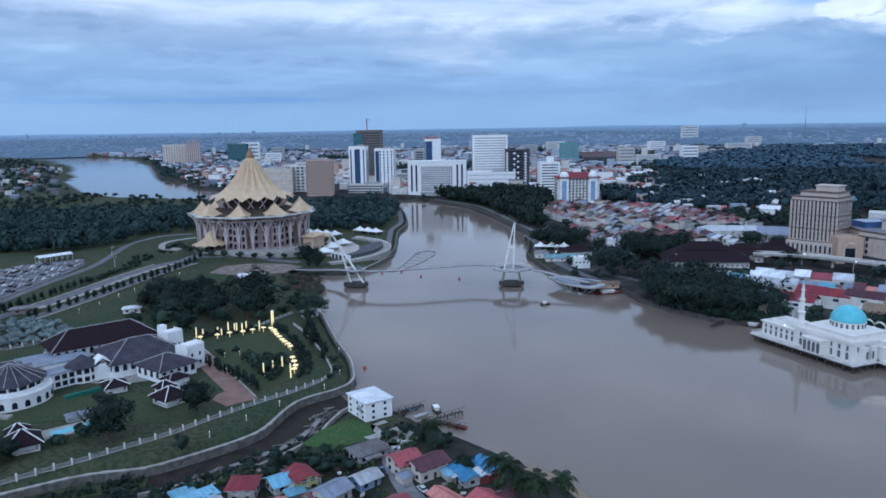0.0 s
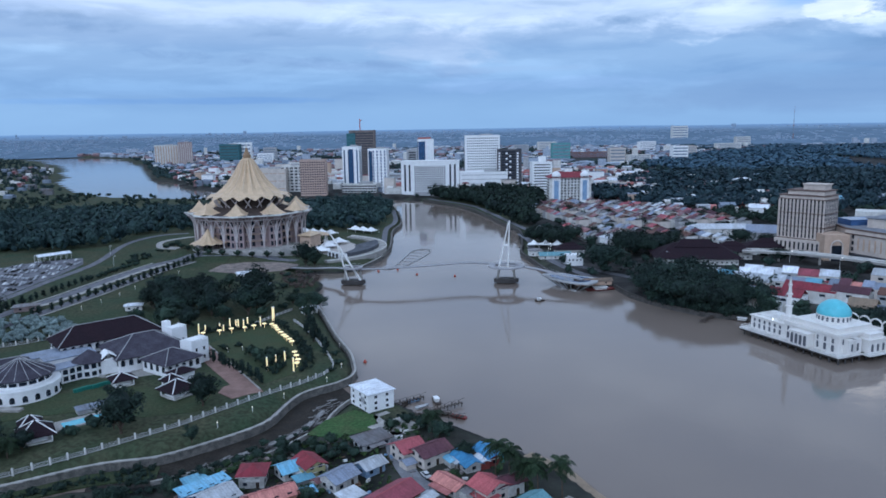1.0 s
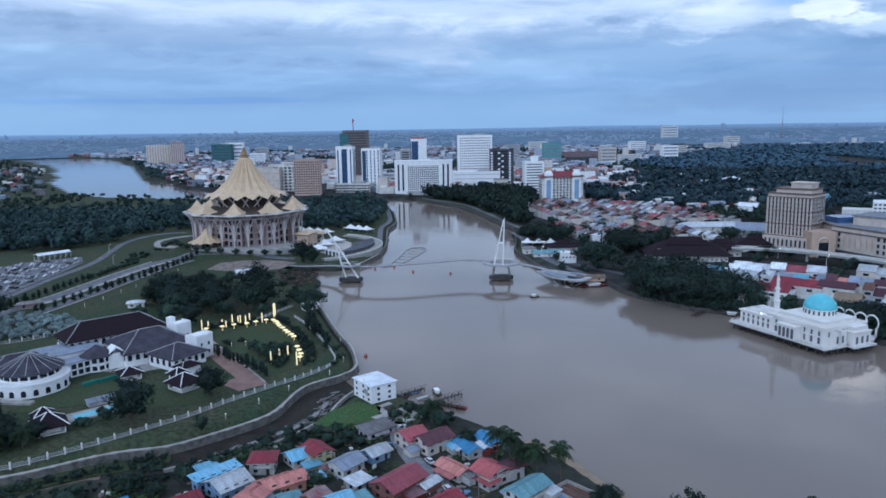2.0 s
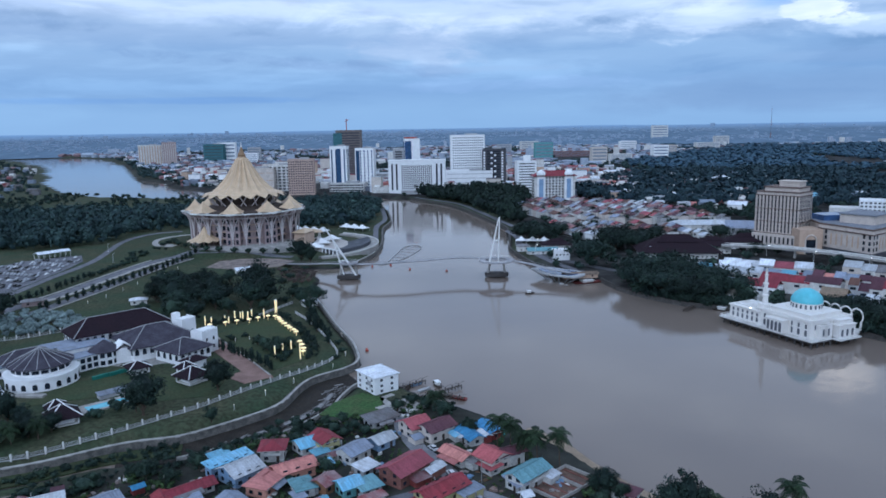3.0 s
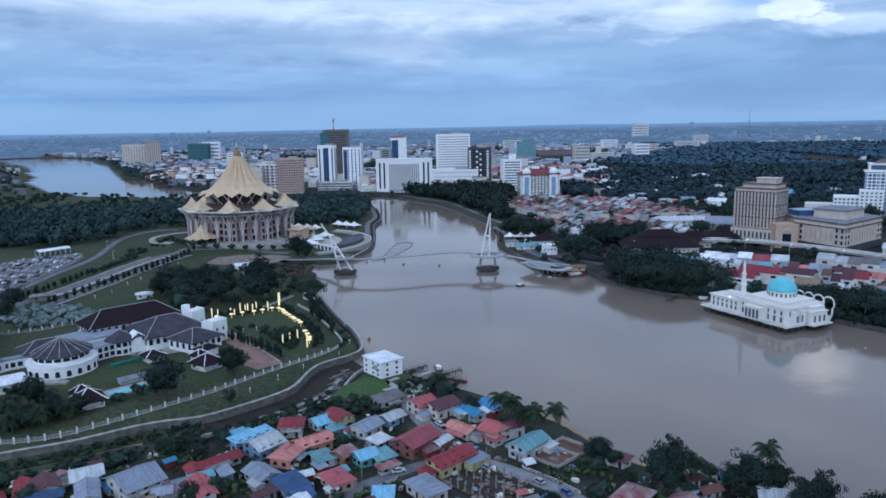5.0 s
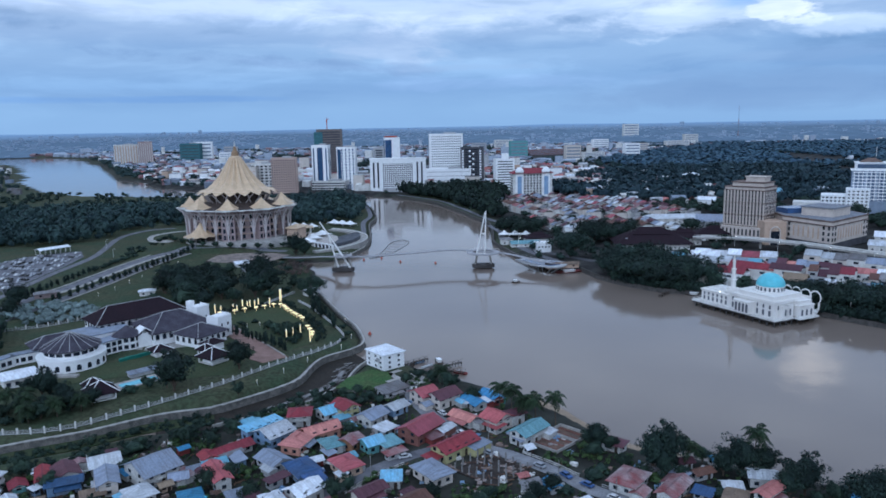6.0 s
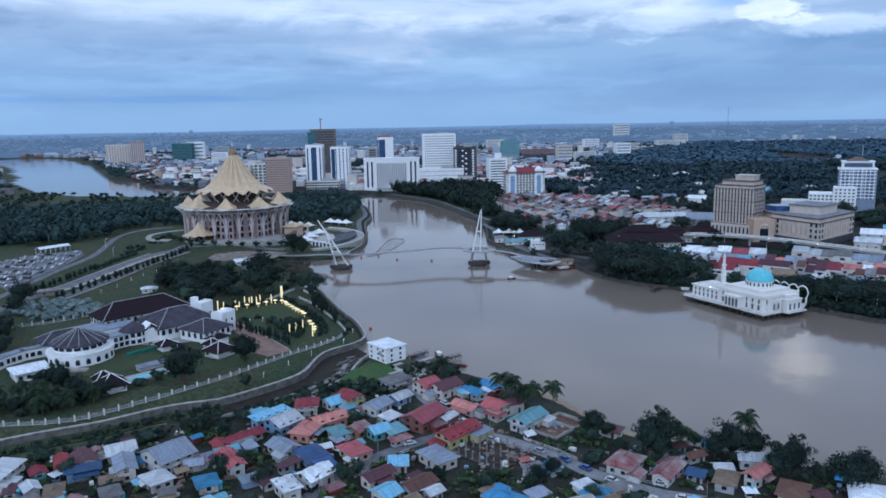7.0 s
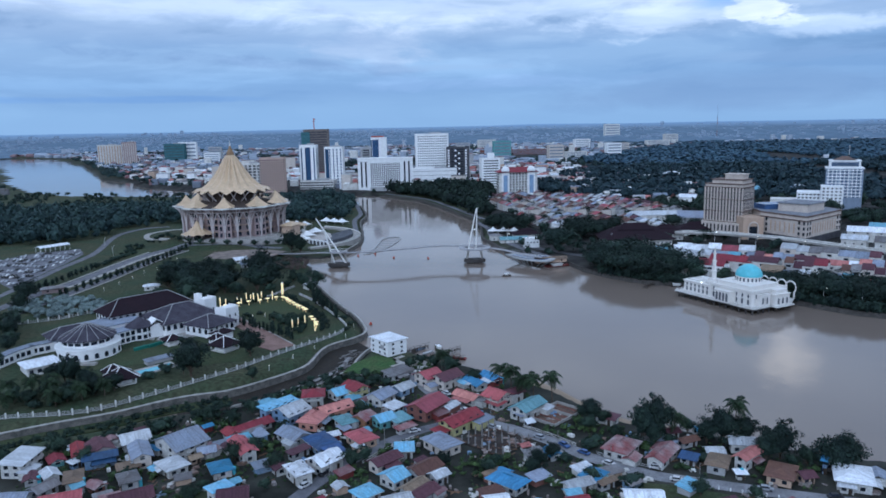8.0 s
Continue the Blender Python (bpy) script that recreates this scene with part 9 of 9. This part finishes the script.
shop_row(197, 376, -38, 1, 11, 14, 8.5, ["tan"], ("yellow_wall",))
shop_row(206, 369, -38, 13, 5.6, 12, 7.5, ["slate", "tin", "pale", "pink", "sky", "salmon"])
shop_row(186, 428, -40, 2, 14, 13, 8, ["salmon", "red"])
shop_row(206, 412, -40, 1, 22, 13, 8.5, ["maroon"])
shop_row(224, 397, -38, 13, 6.8, 13, 8, ["red", "pink", "grey", "slate", "maroon", "pale", "brown"])
shop_row(160, 470, -36, 7, 9, 13, 6, ["sky", "tin", "pale", "slate", "blue"])
shop_row(216, 436, -38, 14, 6.4, 12, 7, ["slate", "pale", "pink", "sky", "salmon", "tin", "maroon"])
shop_row(140, 498, -27, 6, 10, 12, 5, ["tin", "sky", "pale"])
shop_row(184, 488, -30, 5, 10, 13, 6, ["pale", "sky", "tin", "pink"])
shop_row(250, 452, -40, 9, 9, 14, 8, ["slate", "grey", "pale", "pink", "maroon"])
# older quarter up the river: rows that run with the bank
for k, (x, y, n) in enumerate(((58, 925, 22), (80, 930, 24), (103, 935, 25), (126, 930, 25), (150, 925, 24), (174, 915, 23), (198, 900, 21), (222, 880, 19), (92, 700, 9), (116, 694, 8), (140, 690, 10), (166, 684, 9), (190, 678, 9))):
    shop_row(x, y, -74, int(n * 1.2), 7.5, 11.5, 7.8, QUARTER_ROOFS, windows=k >= 8, gaps=0.12)


def dark_hall(x, y, w, d, h, turn, label):
    ob = thing("old_hall", x, y, ground_z(x, y), turn, label, "hall", "old halls")
    part("wall", Shape().box(0, 0, 0, w * 0.92, d * 0.88, h), M["white_old"], ob)
    part("roof", Shape().hip(0, 0, h, w, d, d * 0.28, 0.8, 0.3, ridge=w * 0.5), M["dark_shingle"], ob, "dark shingled hip roof")
    part("upper_roof", Shape().hip(0, 0, h + d * 0.2, w * 0.5, d * 0.35, d * 0.16, 0.4, 0.3), M["dark_shingle"], ob)
    me = window_unit()
    for i in range(int(w / 3.5)):
        put("window", me, ob, -w * 0.44 + 3.4 * i, -d * 0.44, 1.2)


dark_hall(168, 548, 62, 34, 5, -6, "wide old court hall with dark shingle roofs")
dark_hall(200, 562, 30, 20, 6, -6, "old hall with a dark shingle roof")
dark_hall(238, 580, 44, 18, 6, -3, "long old white hall with a dark roof")
dark_hall(78, 584, 24, 13, 5, 6, "old white waterfront hall with a dark roof")
small_building("clock_house", 150, 545, 10, 9, 9, 0, "tin", "white", "small white tower house by the court", "hip")


def castle_tower(x, y):
    ob = thing("square_fort", x, y, ground_z(x, y), 6, "small square white fort with round windows", "fort")
    part("wall", Shape().box(0, 0, 0, 12, 10, 8), M["white"], ob)
    for i in range(4):
        part("round_window", Shape().tube([(-4.2 + 2.8 * i, -5.1, 4.6), (-4.2 + 2.8 * i, -4.8, 4.6)], 0.7, 12), M["glass"], ob)
        part("merlon", Shape().box(-4.8 + 3.2 * i, -4.7, 8, 1.5, 0.5, 0.9), M["white"], ob)


castle_tower(75, 538)
small_building("green_market", 64, 566, 24, 8, 3.2, 4, "teal", "white_old", "low market hall with a green roof", "gable")
small_building("ferry_house", 50, 580, 10, 7, 4.5, 10, "grey", "white_old", "small grey-roofed ferry house on the quay", "hip")
small_building("curved_shop", 116, 596, 18, 14, 12, 20, "tin", "white", "white three-storey corner shop building", "hip")
small_building("long_office", 226, 664, 60, 16, 9, -4, "pale", "white_old", "long low white office block", "hip")
small_building("long_office", 262, 640, 40, 22, 9, -20, "slate", "grey_wall", "wide grey-roofed market building", "gable")
small_building("white_villa", 316, 808, 20, 13, 11, -30, "tin", "white", "large white gabled villa on the hill", "gable")
small_building("white_villa", 432, 1181, 24, 15, 13, 20, "tin", "white", "large white gabled villa on the hill", "hip")
small_building("long_roof_hall", 420, 900, 60, 18, 9, 4, "sky", "white_old", "long hall with a pale blue roof", "gable")
small_building("long_roof_hall", 520, 880, 40, 16, 8, 4, "rust", "white_old", "long hall with a red roof", "gable")
small_building("stall_roof", 78, 468, 24, 5, 3, 10, "tan", "tan", "low waterfront stalls under one roof", "gable")
for x, y, w, d, h, t, r in ((360, 520, 30, 14, 9, -35, "tin"), (390, 540, 26, 16, 8, -35, "sky"), (380, 500, 22, 14, 7, -40, "maroon"), (410, 505, 30, 18, 8, -38, "slate"), (350, 470, 26, 14, 8, -40, "grey"), (330, 490, 18, 12, 8, -40, "pale"),
                            (400, 460, 30, 14, 8, -40, "brown"), (370, 430, 30, 14, 8, -40, "slate"), (430, 470, 30, 16, 8, -40, "pink"), (500, 640, 40, 18, 10, -20, "pale"), (540, 690, 40, 20, 10, -20, "tin")):
    small_building("low_shop_block", x, y, w, d, h, t, r, "white_old", "low shop block with a pitched sheet roof", "gable")


def far_block(x, y, w, d, h, turn, roof, wall):
    ob = thing("town_building", x, y, ground_z(x, y) - 0.5, turn, f"{WALL_WORD[wall]} town building with {COLOR_WORD[roof]} roof", "building", "town buildings")
    part("wall", Shape().box(0, 0, 0, w, d, h), M[wall], ob)
    part("roof", Shape().gable(0, 0, h, w, d, d * 0.18, 0.3, 0.3) if h < 14 else Shape().box(0, 0, h, w + 0.6, d + 0.6, 0.8), ROOFS[roof], ob)
    if h >= 9 and y < 1080:
        band = shared("band%d" % int(w), lambda: Shape().box(0, 0, 0, int(w) * 0.9, 0.3, 1.3).mesh("window_band", M["glass"]))
        for k in range(min(2, int(h / 3.4))):
            put("window_band", band, ob, 0, -d / 2, 1.4 + h / 3.2 * k)


TOWN_MID = [(-420, 1225), (-130, 1110), (-40, 1150), (60, 1150), (130, 1010), (190, 900), (300, 830), (420, 930), (420, 1400), (300, 1700), (-700, 1700), (-590, 1420)]
px, py, g = scatter(TOWN_MID, 40, 31, 14)
for i in range(len(px)):
    if g.random() < 0.42:
        tall = g.random()
        hh = g.uniform(5, 9) if tall < 0.55 else g.uniform(9, 18) if tall < 0.93 else g.uniform(22, 34)
        hh = min(hh, 11.0) if px[i] > 250 else hh
        far_block(float(px[i]), float(py[i]), float(g.uniform(12, 30)), float(g.uniform(10, 16)), float(hh), float(g.choice([0, 6, -8, 90])), str(g.choice(TOWN_ROOFS)), str(g.choice(["white_old", "white", "cream", "grey_wall", "tan"])))


def far_town(name, px, py, g, mats, label, size=(10, 32), tall=0.05):
    """Roofs and walls too small to count, as one mass each colour."""
    for mat in mats:
        pick = g.integers(0, len(mats), len(px)) == 0
        sh = Shape()
        idx = np.where(pick)[0]
        for i in idx:
            w, d = g.uniform(*size), g.uniform(size[0], size[1] * 0.6)
            h = (g.uniform(8.5, 13) if name == "hill_villas" else g.uniform(5, 11)) if g.random() > tall or mat not in (M["far_pale"], M["white_old"]) else g.uniform(14, 34)
            z = ground_z(px[i], py[i]) - 1
            sh.box(px[i], py[i], z, w, d, h, g.uniform(-15, 15))
            if h < 12 and g.random() < 0.4:
                sh.gable(px[i], py[i], z + h, w, d, d * 0.2, 0.4, 0.4, g.uniform(-15, 15))
        px, py = np.delete(px, idx), np.delete(py, idx)
        if sh.v:
            solid(name, sh, mat, label, "town", kind="stuff")


# far roof red, dulled in its base colour for haze
M["far_red"] = material("hazed_red_roofs", (0.26, 0.17, 0.175), 0.8, vary=0.25)


def plain_town():
    """Pale blocks scattered over the hazy plain up to the horizon."""
    g = np.random.default_rng(77)
    sh = Shape()
    for i in range(3800):
        a, r = g.uniform(-0.66, 0.66), 3430 + 1350 * g.random() ** 0.8
        x, y = r * math.sin(a), r * math.cos(a)
        if a > 0.27 and r < 3640:
            continue
        if noise.noise(Vector((a * 9, r * 0.0035, 2.2))) < 0.0 and g.random() < 0.9:
            continue
        z = 3 + 49 * (r - 3420) / 880 if r < 4300 else 52 + 25 * (r - 4300) / 500
        tall = g.random() < 0.03
        sh.box(x, y, z - 4, g.uniform(7, 26), 12, 4 + (g.uniform(12, 24) if tall else g.uniform(2, 6)), math.degrees(-a))
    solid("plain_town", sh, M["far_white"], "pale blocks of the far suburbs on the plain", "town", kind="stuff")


px, py, g = scatter(TOWN_MID, 17, 38, 12)
keep = np.array([noise.noise(Vector((x * 0.011, y * 0.009, 5.2))) > -0.2 for x, y in zip(px, py)])
far_town("town_roofs", px[keep], py[keep], g, [M["white_old"], ROOFS["rust"], ROOFS["tin"], M["cream"], ROOFS["salmon"], ROOFS["slate"], M["white_old"], ROOFS["pale"]], "close-set low houses of the middle town", (7, 17), 0.01)
plain_town()
FAR_TOWN = [(-1500, 2950), (-900, 2060), (-690, 1700), (300, 1700), (420, 1850), (600, 2150), (850, 2520), (1150, 2850), (2100, 2860), (2000, 2960), (0, 3450), (-1450, 3150)]
px, py, g = scatter(FAR_TOWN, 21, 33, 20)
keep = np.array([noise.noise(Vector((x * 0.004, y * 0.003, 1.7))) > -0.22 for x, y in zip(px, py)])
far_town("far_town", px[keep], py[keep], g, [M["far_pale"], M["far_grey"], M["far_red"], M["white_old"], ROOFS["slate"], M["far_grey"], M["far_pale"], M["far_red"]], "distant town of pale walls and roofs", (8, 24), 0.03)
WEST_TOWN = [(-1750, 2980), (-1640, 2920), (-1300, 3050), (-1350, 3200), (-1800, 3060)]
px, py, g = scatter(WEST_TOWN, 38, 34, 20)
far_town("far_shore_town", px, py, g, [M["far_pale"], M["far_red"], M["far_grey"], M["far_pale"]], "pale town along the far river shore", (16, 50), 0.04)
px, py, g = scatter([(-1250, 1250), (-760, 1090), (-640, 1200), (-860, 1500), (-1300, 2250)], 46, 35, 8)
far_town("river_hamlet", px, py, g, [ROOFS["grey"], M["white_old"], ROOFS["rust"], ROOFS["slate"], M["far_grey"]], "hamlet roofs among trees by the river", (8, 16), 0.0)
px, py, g = scatter([(500, 900), (800, 950), (1300, 1450), (1900, 2200), (1200, 2000), (800, 1500)], 170, 36, 8)
hx, hy, hg = scatter([(200, 900), (300, 810), (420, 860), (620, 900), (700, 1200), (520, 1350), (300, 1250), (170, 1080)], 46, 37, 8)
some = hg.random(len(hx)) < 0.6
far_town("hill_villas", hx[some], hy[some], hg, [M["white_old"], ROOFS["tin"], M["far_grey"], ROOFS["rust"], M["white_old"]], "pale houses scattered among the hill trees", (10, 22), 0.0)
far_town("wood_villas", px, py, g, [M["white_old"], ROOFS["tin"], ROOFS["rust"]], "pale villas among the woods", (10, 24), 0.0)
for x, y, w, h, wall in ((366, 1857, 39, 43, "cream"), (551, 1966, 41, 42, "white"), (1050, 3750, 80, 66, "white_old"), (1130, 3110, 60, 40, "white_old"), (260, 2129, 52, 50, "teal_wall"), (330, 2330, 230, 16, "brick_wall"),
                         (-709, 2288, 54, 60, "white"), (-760, 2420, 40, 50, "white_old"), (-600, 2150, 44, 30, "white"), (-346, 1388, 48, 34, "cream"), (-640, 2350, 40, 42, "grey_wall"), (640, 2700, 60, 36, "white"), (300, 2900, 70, 36, "white_old"), (450, 1985, 60, 20, "white_old"), (690, 2350, 40, 30, "cream"), (180, 2600, 50, 34, "grey_wall"), (930, 2700, 90, 26, "white_old")):
    # window bands in the hazed far grey instead of dark glass
    block("city_block", x, y, 5, w, 24, h, 5, max(4, int(w / 7)), M[wall], M["far_grey"], f"distant {WALL_WORD[wall]} city block with window bands", "building", "f", (0.9, 0.4), True, None, "far city blocks", None, 1.0, False)


def radio_mast(x, y, h):
    ob = thing("radio_mast", x, y, ground_z(x, y), 0, "slender red and white radio mast far off", "mast")
    for k in range(5):
        # mast sections take the haze-tinted far colours
        part("section", Shape().tube([(0, 0, h * k / 5), (0, 0, h * (k + 1) / 5)], 2.3 * (1 - k * 0.18), 4, 2.3 * (1 - (k + 1) * 0.18)), M["far_red"] if k % 2 == 0 else M["far_grey"], ob)


radio_mast(1500, 3490, 155)


# ---- yards and lanes of the village ----
def clutter(name, mat, label, count, seed, long=False):
    """Odds and ends lying about the yards, too many to count."""
    px, py, g = scatter(YARD, 3.0, seed, 2)
    sh = Shape()
    order = g.permutation(len(px))[:count]
    for i in order:
        if min(math.hypot(px[i] - p.x, py[i] - p.y) for p in LANES) < 3.2:
            continue
        z, n = ground_z(px[i], py[i]), int(g.integers(1, 4))
        for k in range(n):
            w, d, h = (g.uniform(1.5, 4.0), g.uniform(0.2, 0.5), g.uniform(0.1, 0.4)) if long else (g.uniform(0.6, 2.4), g.uniform(0.5, 1.8), g.uniform(0.2, 1.1))
            sh.box(px[i] + g.uniform(-1.5, 1.5), py[i] + g.uniform(-1.5, 1.5), z - 0.05, w, d, h, g.uniform(0, 180), 0.9)
    solid(name, sh, mat, label, "clutter", kind="stuff")


clutter("yard_timber", M["raw_timber"], "brown planks and timber lying about village yards", 170, 51, True)
clutter("yard_crates", M["white_old"], "pale crates, tanks and tubs in village yards", 120, 52)
clutter("yard_sheets", M["skin"], "rusted sheets and boxes stacked in village yards", 190, 53)
clutter("yard_tarps", M["blue_wall"], "blue covers and barrels in village yards", 50, 54)


def yard_fence(points, label, mat):
    ob = thing("yard_fence", points[0][0], points[0][1], ground_z(*points[0]), 0, label, "fence", "yard fences")
    post = shared("yard_post", lambda: Shape().box(0, 0, 0, 0.14, 0.14, 1.3).mesh("post", M["wood_dark"]))
    line = smooth_line(points, 2.4)
    for p in line:
        put("post", post, ob, p.x - points[0][0], p.y - points[0][1], 0)
    for z in (0.35, 0.95):
        part("rail", Shape().tube([(p.x - points[0][0], p.y - points[0][1], z + 0.12) for p in line], 0.1, 4), M[mat], ob)


yard_fence([(8, 164.5), (16, 156.5), (23, 147.5)], "low pale yard fence along the village street", "white_old")
yard_fence([(28, 141), (36, 134.5), (44, 128.5)], "low grey yard fence along the village street", "grey_wall")
yard_fence([(-3, 161.5), (6, 153.5), (14, 146)], "dark timber yard fence round the burnt plot", "wood_dark")
yard_fence([(-30, 159), (-40, 150), (-47, 141)], "low white yard fence along the lane", "white_old")


def bollard(x, y):
    ob = thing("bollard", x, y, ground_z(x, y), 0, "short white roadside post", "bollard", "roadside posts")
    part("post", Shape().lathe(0, 0, [(0.16, 0), (0.16, 0.95), (0.08, 1.05)], 7), M["white"], ob)


for k in range(9):
    bollard(57 + 2.9 * k, 115.6 - 1.25 * k)


def utility_pole(x, y, h, turn):
    ob = thing("utility_pole", x, y, ground_z(x, y), turn, "grey timber utility pole beside the lane", "pole", "utility poles")
    part("post", Shape().tube([(0, 0, 0), (0, 0, h)], 0.13, 6, 0.09), M["stained_concrete"], ob)
    part("crossarm", Shape().box(0, 0, h - 0.6, 1.8, 0.12, 0.14), M["wood_dark"], ob)


for x, y, t in ((16, 144, 45), (30, 132, 60), (52, 117.5, 65), (-2, 176, 40), (-20, 188, 25), (-40, 152, 50), (-56, 131, 60)):
    utility_pole(x, y, 7.5, t)


def gap_to_houses(x, y):
    """How far a spot lies outside the nearest house wall."""
    best = 99.0
    for hx, hy, a, b, c, n in FOOTPRINTS:
        dx, dy = x - hx, y - hy
        best = min(best, max(abs(c * dx + n * dy) - a, abs(c * dy - n * dx) - b))
    return best


def yard_growth(name, spacing, seed, h0, h1, gap, share, mat, label):
    """Bushes and weeds that fill the plots between the houses."""
    px, py, g = scatter(YARD, spacing, seed, 2)
    keep = np.array([gap_to_houses(x, y) > gap and min(math.hypot(x - p.x, y - p.y) for p in LANES) > 3.6 and math.hypot(x + 3, y - 154) > 12 and math.hypot(x - 22, y - 176) > 10
                     and not (x > 29 and y < 125 - 0.45 * (x - 31)) and noise.noise(Vector((x * 0.07, y * 0.07, seed))) > share for x, y in zip(px, py)])
    woods(name, px[keep], py[keep], g, h0, h1, 7, 7, 0.30, mat, label, 0.7)


yard_growth("yard_bushes", 2.8, 71, 0.9, 2.4, 0.5, 0.08, "leaf_yard", "leafy bushes between the village houses")
yard_growth("yard_weeds", 2.4, 72, 0.4, 1.0, 0.0, -0.05, "leaf_yard", "rank weeds in the village yards")


# ---- small huts and lean-tos in the gaps ----
def hut(x, y, w, d, turn, roof, wall):
    ob = thing("yard_hut", x, y, ground_z(x, y) - 0.1, turn, f"small {WALL_WORD[wall]} yard hut with {COLOR_WORD[roof]} sheet roof", "hut", "yard huts")
    part("wall", Shape().box(0, 0, 0, w * 0.9, d * 0.86, 2.1), M[wall], ob)
    part("roof", Shape().shed(0, 0, 2.1, w, d, 0.6, 0.3, 0.1) if w > d * 1.3 else Shape().gable(0, 0, 2.1, w, d, d * 0.22, 0.3, 0.1), ROOFS[roof], ob)


px, py, g = scatter(YARD, 7.5, 61, 4)
for x, y in zip(px, py):
    x, y = float(x), float(y)
    near = min(math.hypot(x - hx, y - hy) for hx, hy in HOUSES)
    lane = min(math.hypot(x - p.x, y - p.y) for p in LANES)
    if near > 5.6 and lane > 5.0 and math.hypot(x + 3, y - 154) > 15 and math.hypot(x - 22, y - 170) > 11 and y < 0.97 * x + 278 and y < 208 and g.random() < 0.30:
        hut(x, y, float(g.uniform(3.5, 7.5)), float(g.uniform(3.0, 4.8)), float(g.choice([33, -57, 25, 40])) + float(g.uniform(-10, 10)),
            str(g.choice(["grey", "rust", "slate", "maroon", "brown", "blue", "sky", "red", "pale", "grey", "tan"])), str(g.choice(["grey_wall", "white_old", "blue_wall", "brick_wall", "tan", "rust_wall"])))


# driftwood and planks strewn over the creek mud
g = np.random.default_rng(88)
sh = Shape()
line = smooth_line([(-57, 268), (-61, 256), (-62, 245), (-68, 232), (-78, 220), (-90, 210)], 1.2)
for p in line:
    for k in range(2):
        sh.box(p.x + g.uniform(-3, 3), p.y + g.uniform(-3, 3), 0.2, g.uniform(1.0, 5.0), g.uniform(0.15, 0.5), g.uniform(0.1, 0.3), g.uniform(20, 80))
solid("creek_driftwood", sh, M["stained_concrete"], "grey driftwood and planks on the creek mud", "driftwood", kind="stuff")


# dark bushes and small trees crowding the plots by the street
px, py, g = scatter([(-20, 150), (10, 132), (30, 128), (60, 108), (110, 92), (130, 70), (0, 92), (-30, 110)], 5.4, 63, 4)
for x, y in zip(px, py):
    near = min(math.hypot(x - hx, y - hy) for hx, hy in HOUSES)
    lane = min(math.hypot(x - p.x, y - p.y) for p in LANES)
    if near > 5.0 and lane > 4.6 and math.hypot(x + 3, y - 154) > 13 and not (x > 29 and y < 125 - 0.45 * (x - 31)) and g.random() < 0.22:
        plant("dark_tree" if g.random() < 0.5 else "shrub", float(x), float(y), float(g.uniform(0.26, 0.42)) if near > 6.5 else float(g.uniform(0.22, 0.3)))
